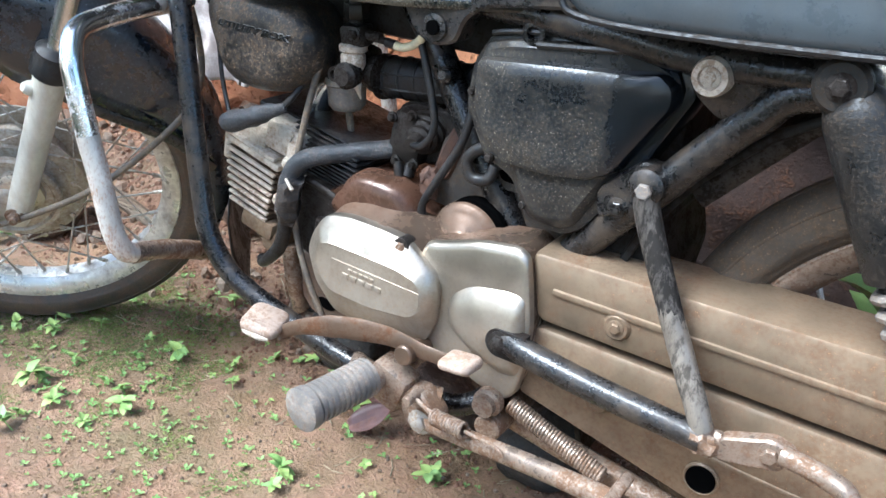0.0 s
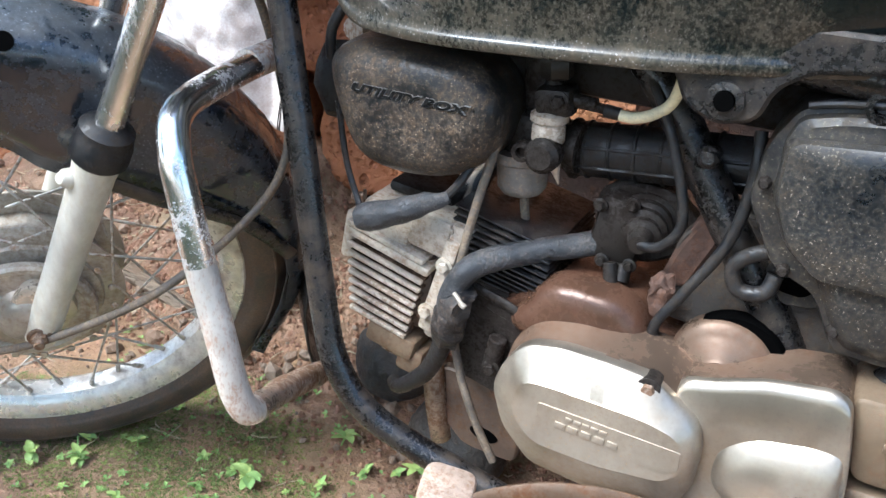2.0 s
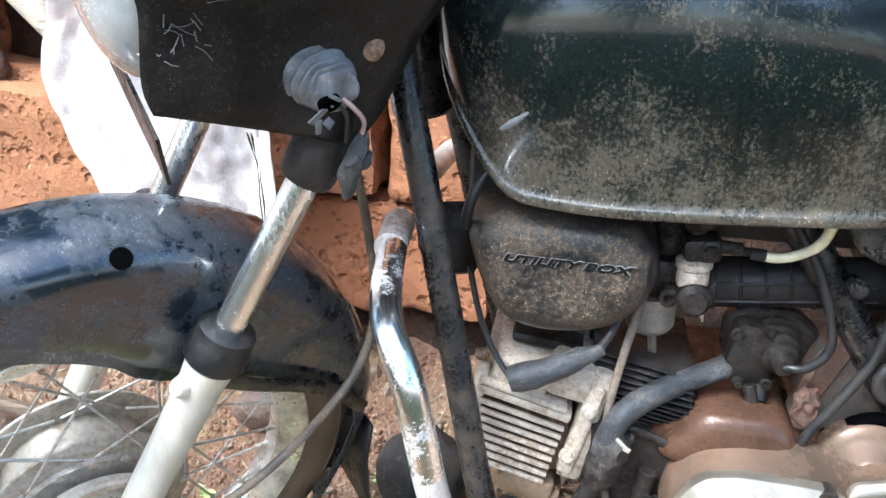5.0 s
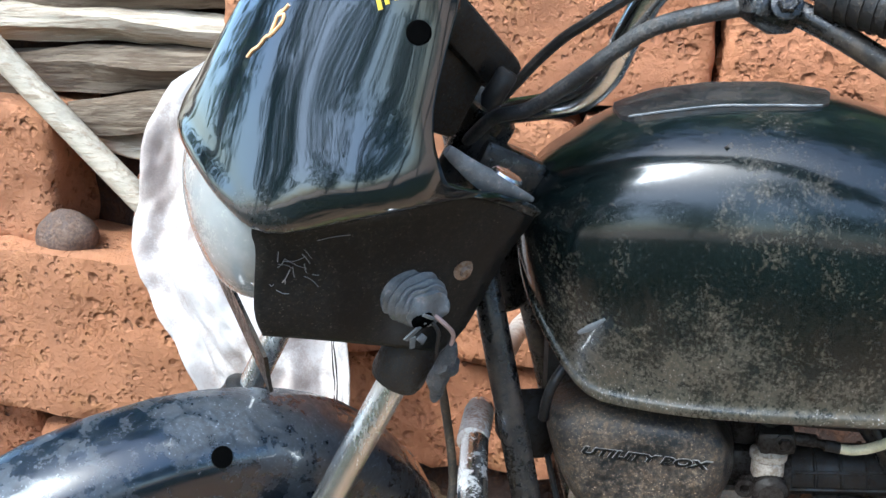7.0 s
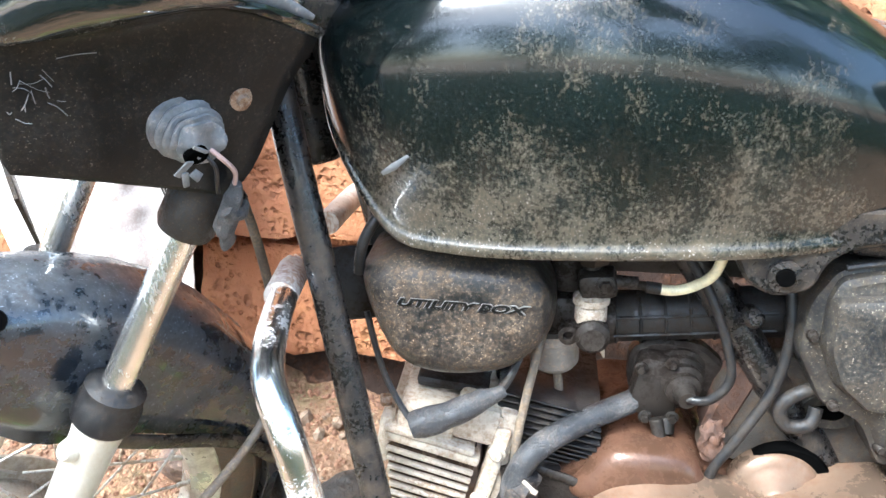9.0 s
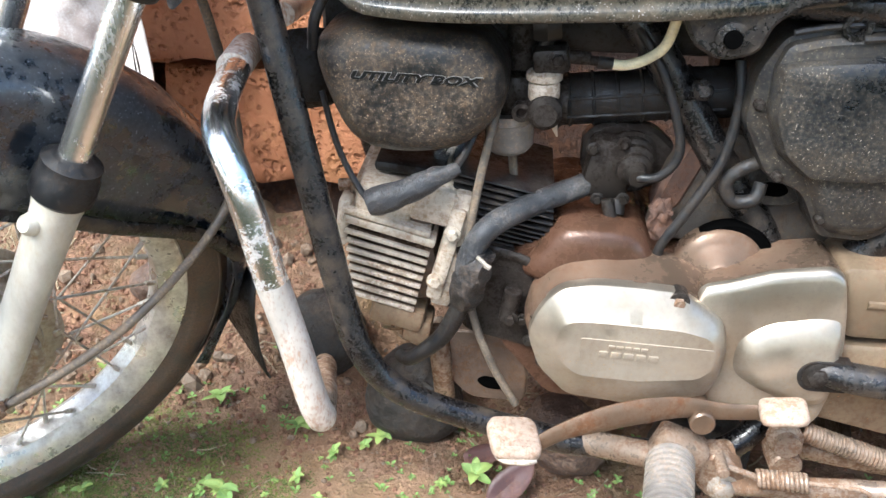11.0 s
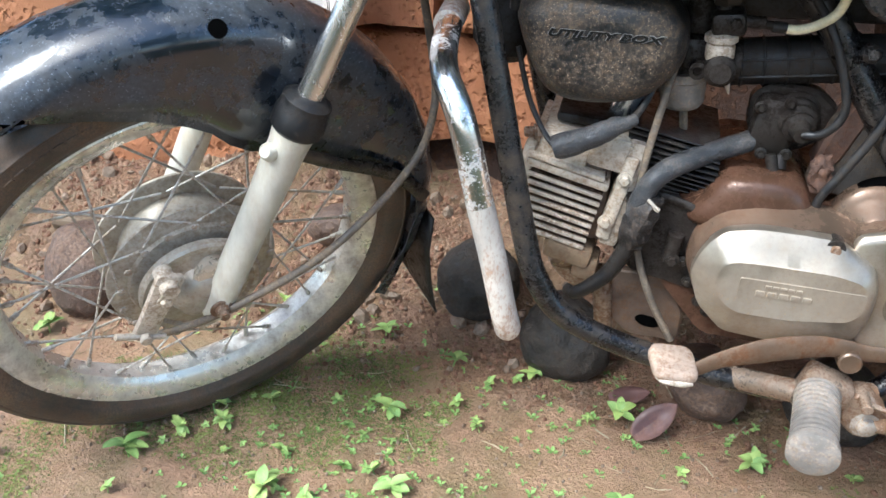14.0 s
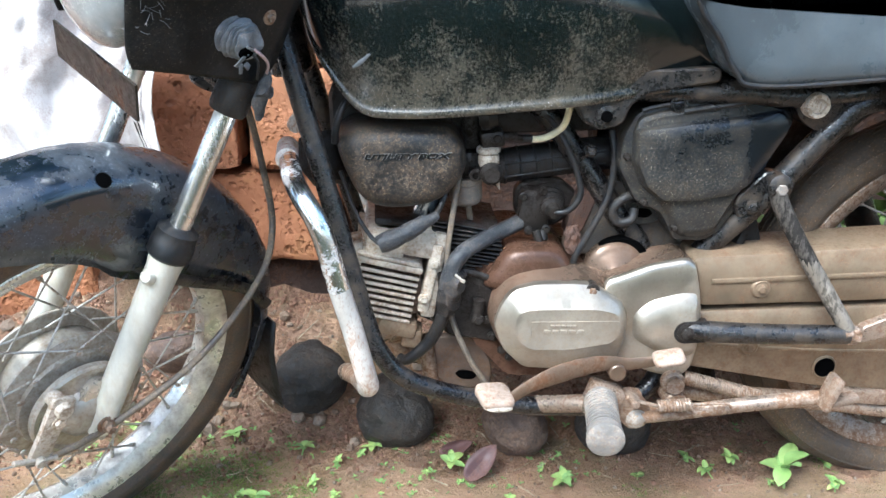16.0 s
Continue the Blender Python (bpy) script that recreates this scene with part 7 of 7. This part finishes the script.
for i in range(70):
    x, y = rng.gauss(-0.95, 0.3), rng.gauss(0.82, 0.13)
    s = rng.uniform(0.4, 0.8)
    m = Matrix.Translation(on_ground(x, min(1.05, max(0.5, y)))) @ pose(0, 0, 0, rng.uniform(-20, 20), rng.uniform(-20, 20), rng.uniform(0, 360)) @ Matrix.Diagonal((s, s, s * 0.7, 1))
    ob = copy_thing(kinds[rng.choice((2, 4, 4))], m)
    ob.matrix_basis = m
for i, ob in enumerate(kinds):
    ob.matrix_basis = Matrix.Translation(on_ground(-1.45 + 0.09 * i, 0.45 + 0.02 * i))
big = seedling(0.085, 6, 11, "broadleaf_weed")
big.matrix_basis = Matrix.Translation(on_ground(-0.14, 0.793))
tagged(big, "broad-leaved green weed beside the rear tyre", "weed")
for i in range(7):
    shrub = seedling(0.16, 9, 30 + i, "shrub")
    shrub.matrix_basis = Matrix.Translation(on_ground(0.02 + 0.07 * i, 1.17 + 0.03 * (i % 3))) @ Matrix.Diagonal((1.3, 1.3, 3.2 + 0.6 * (i % 2), 1))
    tagged(shrub, "leafy green shrub growing behind the rear wheel", "shrub", "shrubs by the wall")

tagged(part("stake", rough_up(tube([(0.17, 1.2, -0.02), (0.155, 1.2, 0.2), (0.14, 1.2, 0.48)], [0.013, 0.012, 0.010], 10), 0.002, 20), M["wood_pale"]), "pale dry stake standing in the shrubs", "stake")

dl = leaf_mesh(0.075, 0.021, 0.35, -0.2, 8)
tagged(thin(part("dry_leaf", dl, M["leaf_dry"], at=Matrix.Translation(on_ground(-0.652, 0.855, 0.012)) @ pose(0, 0, 0, 35, -28, 35)), 0.0008), "fallen purple-brown dry leaf on the soil", "leaf")
dl = leaf_mesh(0.06, 0.019, 0.3, -0.2, 8)
tagged(thin(part("dry_leaf", dl, M["leaf_dry"], at=Matrix.Translation(on_ground(-0.69, 0.93, 0.01)) @ pose(0, 0, 0, 10, -8, 10)), 0.0008), "curled brown dry leaf beside a coconut", "leaf")


# moss, tiny weeds, gravel and soil clods
def scatter(name, mat, count, region, make, label, category):
    r = random.Random(len(name) * 7)
    verts, faces = [], []
    tries = 0
    while count and tries < 200000:
        tries += 1
        x, y = r.uniform(*region[0]), r.uniform(*region[1])
        got = make(x, y, r)
        if not got:
            continue
        v, f = got
        faces += [tuple(i + len(verts) for i in g) for g in f]
        verts += v
        count -= 1
    mesh = bpy.data.meshes.new(name)
    mesh.from_pydata(verts, [], faces)
    mesh.materials.append(mat)
    if name == "moss":
        mesh.shade_smooth()
    ob = new(name, mesh)
    return tagged(ob, label, category, kind="stuff")


def tuft(x, y, r):
    d = noise.noise((x * 3.1, y * 3.1, 7.7)) + 0.5 * noise.noise((x * 11, y * 11, 2.2))
    # Thickest by the machine: real moss that also paints the soil's shade there
    d -= 1.4 * (0.7 * (x + 0.72) ** 2 + 3.5 * (y - 0.84) ** 2)
    if d < r.uniform(-0.2, 0.6):
        return None
    o, v, f = on_earth(x, y), [], []
    for k in range(r.randint(3, 5)):
        a, s = r.uniform(0, 6.28), r.uniform(0.001, 0.0027)
        c = o + Vector((math.cos(a), math.sin(a), r.uniform(0.2, 0.8))) * s
        u = Vector((math.cos(a), math.sin(a), r.uniform(0, 0.8))) * s * 0.8
        w = Vector((-math.sin(a), math.cos(a), r.uniform(-0.3, 0.3))) * s * 0.5
        n = len(v)
        v += [c - u, c + w, c + u, c - w]
        f.append((n, n + 1, n + 2, n + 3))
    return v, f


def grain(lo, hi, bury=0.3, gate=None):
    base = bmesh.new()
    bmesh.ops.create_icosphere(base, subdivisions=1, radius=1)
    pts, tris = [v.co.copy() for v in base.verts], [tuple(v.index for v in f.verts) for f in base.faces]
    base.free()

    def make(x, y, r):
        if gate and not gate(x, y, r):
            return None
        s = lo + (hi - lo) * r.random() ** 3
        q = Euler((r.uniform(0, 6), r.uniform(0, 6), r.uniform(0, 6))).to_matrix()
        o, sc = on_earth(x, y, s * (1 - bury) * 0.6), Vector((r.uniform(0.7, 1.2), r.uniform(0.7, 1.1), r.uniform(0.5, 0.9)))
        return [o + q @ Vector((p.x * sc.x, p.y * sc.y, p.z * sc.z)) * s * r.uniform(0.8, 1.15) for p in pts], tris
    return make


scatter("moss", M["moss"], 11000, ((-1.7, 0.1), (0.4, 1.1)), tuft, "green moss and tiny sprouts on the soil", "moss")
scatter("gravel", M["pebble"], 6000, ((-1.8, 0.2), (0.3, 1.3)), grain(0.0008, 0.0042), "small stones in the soil", "gravel")


def sprout(x, y, r):
    """A tiny pair or cross of pale green leaves on the soil."""
    d = noise.noise((x * 2.3, y * 2.3, 4.1)) + 0.6 * noise.noise((x * 7, y * 7, 1.9)) - 0.8 * ((x + 0.85) ** 2 + 2.0 * (y - 0.78) ** 2)
    if d < r.uniform(-0.25, 0.45):
        return None
    o, v, f = on_earth(x, y, 0.002), [], []
    spin, size = r.uniform(0, 6.28), r.uniform(0.003, 0.0075)
    for k in range(r.randint(2, 5)):
        a = spin + k * 2.1 + r.uniform(-0.3, 0.3)
        u, w = Vector((math.cos(a), math.sin(a), r.uniform(0.1, 0.6))) * size, Vector((-math.sin(a), math.cos(a), 0)) * size * 0.42
        n = len(v)
        v += [o, o + u * 0.55 + w + Vector((0, 0, 0.0008)), o + u * 1.15, o + u * 0.55 - w + Vector((0, 0, 0.0008))]
        f.append((n, n + 1, n + 2, n + 3))
    return v, f


scatter("tiny_sprouts", M["leaf"], 520, ((-1.7, 0.0), (0.45, 1.05)), sprout, "tiny pale green sprouts dotting the soil", "sprout")
scatter("soil_clods", M["clod"], 17000, ((-1.75, 0.1), (0.8, 1.36)), grain(0.0008, 0.0065, 0.75, lambda x, y, r: y > r.uniform(0.82, 1.22) and noise.noise((x * 4, y * 4, 3.3)) > -0.25), "crumbly red soil heaped along the wall", "soil")


def twig(x, y, r):
    if y < r.uniform(0.6, 1.15) or noise.noise((x * 3, y * 3, 9.1)) < -0.1:
        return None
    a, n, s = r.uniform(0, 3.14), r.uniform(0.006, 0.026), r.uniform(0.0004, 0.0013)
    d, w = Vector((math.cos(a), math.sin(a), 0)), Vector((-math.sin(a), math.cos(a), 0)) * s
    v = []
    for k in (-1, 0, 1):
        o = on_earth(x + d.x * n * k, y + d.y * n * k, 0.001 + s) + w * r.uniform(-3, 3)
        v += [o + w, o + Vector((0, 0, s)), o - w, o - Vector((0, 0, s))]
    return v, [(4 * i + j, 4 * i + (j + 1) % 4, 4 * i + 4 + (j + 1) % 4, 4 * i + 4 + j) for i in range(2) for j in range(4)]


scatter("twigs", M["straw"], 340, ((-1.95, 0.1), (0.45, 1.3)), twig, "broken straw and thin twigs on the soil", "twig")
scatter("stones", M["pebble"], 260, ((-1.95, -0.7), (0.95, 1.32)), grain(0.006, 0.02, 0.5), "dull stones in the banked earth", "stone")


def grass_tuft(x, y, r):
    v, f = [], []
    for k in range(4):
        a, s = r.uniform(0, 6.28), r.uniform(0.06, 0.16)
        o = Vector((x + r.uniform(-0.05, 0.05), y + r.uniform(-0.05, 0.05), -0.01))
        w = Vector((-math.sin(a), math.cos(a), 0)) * 0.012
        lean = Vector((math.cos(a), math.sin(a), 0)) * s * r.uniform(0.4, 1.1)
        n = len(v)
        v += [o - w, o + w, o + lean * 0.5 + Vector((0, 0, s * 0.8)) + w * 0.7, o + lean * 0.5 + Vector((0, 0, s * 0.8)) - w * 0.7, o + lean + Vector((0, 0, s * 0.85))]
        f += [(n, n + 1, n + 2, n + 3), (n + 3, n + 2, n + 4)]
    return v, f


# Out of view; added to darken what the black paint mirrors
scatter("grass", M["grass"], 27000, ((-6.5, 5.0), (-5.5, 0.12)), lambda x, y, r: grass_tuft(x, y, r) if y < r.uniform(-0.7, 0.12) and noise.noise((x * 0.9, y * 0.9, 6.0)) > -0.62 else None, "low green yard grass out of view, darkening reflections", "grass")


# white sack hung over the wood behind the front wheel
def sack_point(u, v):
    """A place on the hanging sack: u across, v upwards."""
    left = float(np.interp(v, (0, 0.05, 0.19, 0.31, 0.46, 0.54, 0.65, 0.79, 0.91, 0.97, 1), (-1.375, -1.395, -1.428, -1.46, -1.5, -1.502, -1.478, -1.448, -1.416, -1.362, -1.34))) + 0.006 * math.sin(14 * v)
    right = -1.15 + 0.012 * math.sin(9 * v + 1) - 0.05 * max(0.0, 0.3 - v)
    fold = 0.012 * math.sin(u * 9 + 2 * v) + 0.008 * math.sin(u * 17 - 5 * v + 1) + 0.024 * noise.noise((u * 2.3, v * 2.3, 5.5)) + 0.014 * noise.noise((u * 11, v * 7, 1.5)) + 0.006 * noise.noise((u * 25, v * 21, 8.5))
    return Vector((left + (right - left) * u, 1.165 + fold + 0.02 * v, 0.36 + 0.55 * v + 0.03 * noise.noise((u * 3, 0, 3)) - 0.07 * u * v))


def sack():
    bm, nx, nz = bmesh.new(), 60, 64
    cols = [[bm.verts.new(sack_point(i / nx, j / nz)) for j in range(nz + 1)] for i in range(nx + 1)]
    for a, b in zip(cols, cols[1:]):
        for j in range(nz):
            bm.faces.new((a[j], a[j + 1], b[j + 1], b[j]))
    return bm


sk = thin(part("sack", sack(), M["sack"], angle=180), 0.002)
tagged(sk, "dirty white woven sack draped against the wall", "sack")
part("hem", tube([sack_point(0.93, k / 24) + Vector((0, -0.002, 0)) for k in range(25)], 0.004, 8, 2, flat=0.4), M["sack"], sk, "folded hem with stitching")
for u in (0.885, 0.905):
    part("stitching", tube([sack_point(u, k / 24) + Vector((0, -0.0015, 0)) for k in range(25)], 0.0012, 6, 2), M["grime"], sk, "dark stitched seam")

# wood and bamboo piled on the wall
for a, b, r, mat, lab in (((-2.1, 1.36, 0.945), (-1.3, 1.38, 0.905), 0.03, "wood_pale", "pale split log laid on the wall"), ((-2.1, 1.38, 1.0), (-1.25, 1.4, 0.985), 0.045, "wood", "dark weathered log laid on the wall"), ((-2.1, 1.39, 0.825), (-1.3, 1.37, 0.86), 0.036, "wood", "dark weathered log laid on the wall"), ((-1.7, 1.35, 0.775), (-1.35, 1.33, 0.79), 0.024, "wood", "dark weathered log laid on the wall"), ((-1.95, 1.37, 0.76), (-1.42, 1.37, 0.70), 0.026, "wood_pale", "pale split log laid on the wall")):
    bm = tube([a, (Vector(a) + Vector(b)) / 2 + Vector((0, 0.01, 0.016)), b], [r, r * 1.1, r * 0.85], 9, 14)
    for v in bm.verts:
        v.co += Vector((0, 1, 1)) * (0.016 * noise.noise(Vector((v.co.x * 2.5, v.co.y * 28, v.co.z * 28))) + 0.008 * noise.noise(v.co * 14))
    tagged(part("log", bm, M[mat]), lab, "log", "logs on the wall")
tagged(part("bamboo_pole", tube([(-1.93, 1.29, 1.05), (-1.72, 1.295, 0.83), (-1.45, 1.3, 0.56)], 0.021, 14), M["wood_pale"]), "dry bamboo pole leaning against the wall", "pole")
tagged(part("coconut_shell", lump(0.05, 0.1, 3, 3, (1.1, 0.8, 0.9)), M["husk_brown"], at=pose(-1.69, 1.30, 0.585)), "brown coconut shell resting on the rubble", "coconut")

# fallen stick behind the wheel
tagged(part("stick", tube([on_ground(-1.72, 1.14, 0.03), on_ground(-1.5, 1.13, 0.022), on_ground(-1.3, 1.1, 0.012)], [0.02, 0.018, 0.012], 8), M["wood"]), "weathered grey stick on the soil", "stick")


# laterite blocks of the wall, each one a piece
def laterite(w, h, d, seed):
    bm = bmesh.new()
    bmesh.ops.create_cube(bm, size=1)
    bmesh.ops.subdivide_edges(bm, edges=bm.edges[:], cuts=13, use_grid_fill=True)
    for v in bm.verts:
        c = Vector((v.co.x * w, v.co.y * d, v.co.z * h))
        e = sum(1 for a in v.co if abs(abs(a) - 0.5) < 0.01)
        c *= 1 - 0.025 * (e - 1)
        s = c * 9 + Vector((seed * 5.1, seed * 2.3, seed))
        n1, n2 = noise.noise(s), noise.noise(s * 3.1)
        c += v.co.normalized() * (0.014 * n1 + 0.009 * n2 - 0.012 * max(0, noise.noise(s * 5.3) - 0.25))
        v.co = c
    return finish(bm, "brick", M["laterite"], 60)


for i, (w, h, d, x, y, z) in enumerate(((0.46, 0.30, 0.3, -1.68, 1.40, 0.42), (0.30, 0.24, 0.26, -1.86, 1.41, 0.70), (0.44, 0.27, 0.3, -1.55, 1.42, 0.13), (0.4, 0.25, 0.3, -2.0, 1.42, 0.14), (0.36, 0.28, 0.28, -2.06, 1.44, 0.42), (0.30, 0.22, 0.28, -1.42, 1.47, 0.36), (0.34, 0.2, 0.26, -1.45, 1.5, 0.58))):
    ob = new("brick", laterite(w, h, d, 20 + i))
    ob.parent = wall
    ob.matrix_basis = pose(x, y, z, rng.uniform(-6, 6), rng.uniform(-7, 7), rng.uniform(-9, 9))
shapes = [laterite(0.36, 0.19, 0.24, i) for i in range(9)]
for row in range(5):
    for col in range(9):
        x, z = -1.98 + 0.38 * col + (0.19 if row % 2 else 0.0), 0.10 + 0.205 * row
        # Low blocks behind the machine are left out; a dark face replaces them in shade
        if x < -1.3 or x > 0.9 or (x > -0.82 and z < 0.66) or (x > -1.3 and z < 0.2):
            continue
        ob = new("brick", shapes[rng.randrange(9)])
        ob.parent = wall
        ob.matrix_basis = pose(x + rng.uniform(-0.01, 0.01), WALL_Y + 0.08 + rng.uniform(-0.02, 0.015) - (0.05 if x < -1.4 else 0), z, rng.uniform(-2, 2), rng.choice((0, 180)) + rng.uniform(-2, 2), rng.uniform(-3, 3))


# near-black earth face behind the machine, giving the wall its shade by colour
shade_face = bmesh.new()
rows_b = [[shade_face.verts.new((-1.32 + 0.03 * i, WALL_Y + 0.02 - 0.02 * math.sin(j * 0.25) + 0.035 * noise.noise((i * 0.17, j * 0.2, 4.4)) + 0.02 * noise.noise((i * 0.5, j * 0.55, 1.4)) + 0.06 * j / 32, 0.0 + 0.024 * j)) for i in range(76)] for j in range(33)]
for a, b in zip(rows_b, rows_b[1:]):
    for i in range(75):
        shade_face.faces.new((a[i], a[i + 1], b[i + 1], b[i]))
tagged(part("earth_bank", shade_face, M["joint_and_wall_shade"], angle=180), "dark earth face standing in for wall blocks in shade", "wall", kind="structure")

# Trees out of view: front and left for gloss, behind wall to block sky
def tree(x, y, h, seed, leaves=420):
    r = random.Random(seed)
    t = thing("tree", (x, y, 0), "broad green shade tree out of view, shaping sky light and gloss", "tree", "trees in the yard")
    trunk = tube([(x, y, -0.05), (x + 0.1, y, h * 0.3), (x - 0.05, y + 0.1, h * 0.6), (x, y, h * 0.85)], [0.16, 0.12, 0.09, 0.04], 10)
    part("trunk", trunk, M["bark"], t)
    verts, faces = [], []
    for k in range(12):
        a = k * 2.4 + r.random()
        tip = Vector((x + math.cos(a) * r.uniform(0.6, 2.2), y + math.sin(a) * r.uniform(0.5, 1.6), h * r.uniform(0.28, 1.0)))
        part("limb", tube([(x, y, h * (0.2 + 0.06 * k)), ((x + tip.x) / 2, (y + tip.y) / 2, (h * 0.5 + tip.z) / 2), tip], [0.06, 0.04, 0.012], 8, 4), M["bark"], t)
        for j in range(leaves):
            c = tip + Vector((r.gauss(0, 0.55), r.gauss(0, 0.5), r.gauss(0, 0.42)))
            q, s = Euler((r.uniform(0, 6), r.uniform(0, 6), r.uniform(0, 6))).to_matrix(), r.uniform(0.09, 0.2)
            n = len(verts)
            verts += [c + q @ Vector(p) * s for p in ((-1, 0, 0), (0, 0.45, 0.1), (1, 0, 0), (0, -0.45, 0.1))]
            faces.append((n, n + 1, n + 2, n + 3))
    mesh = bpy.data.meshes.new("crown")
    mesh.from_pydata(verts, [], faces)
    mesh.materials.append(M["canopy"])
    crown = new("crown", mesh)
    crown.parent, crown.matrix_parent_inverse = t, t.matrix_basis.inverted()
    tagged(crown, kind="stuff")


for i, (x, y, h) in enumerate(((0.6, -6.4, 6.4), (3.2, -5.4, 6.8), (6.0, -4.6, 6.2), (-2.6, -9.0, 4.6), (-7.5, -7.4, 4.2), (-1.9, 3.1, 3.9), (0.1, 3.3, 4.2), (1.9, 2.9, 4.0), (-5.6, -2.6, 5.2), (-6.2, 1.4, 5.0))):
    # Dense crowns at y > 2 are added to dim the backdrop and tank-top reflections
    tree(x, y, h, i + 2, 900 if y > 2 else 120)
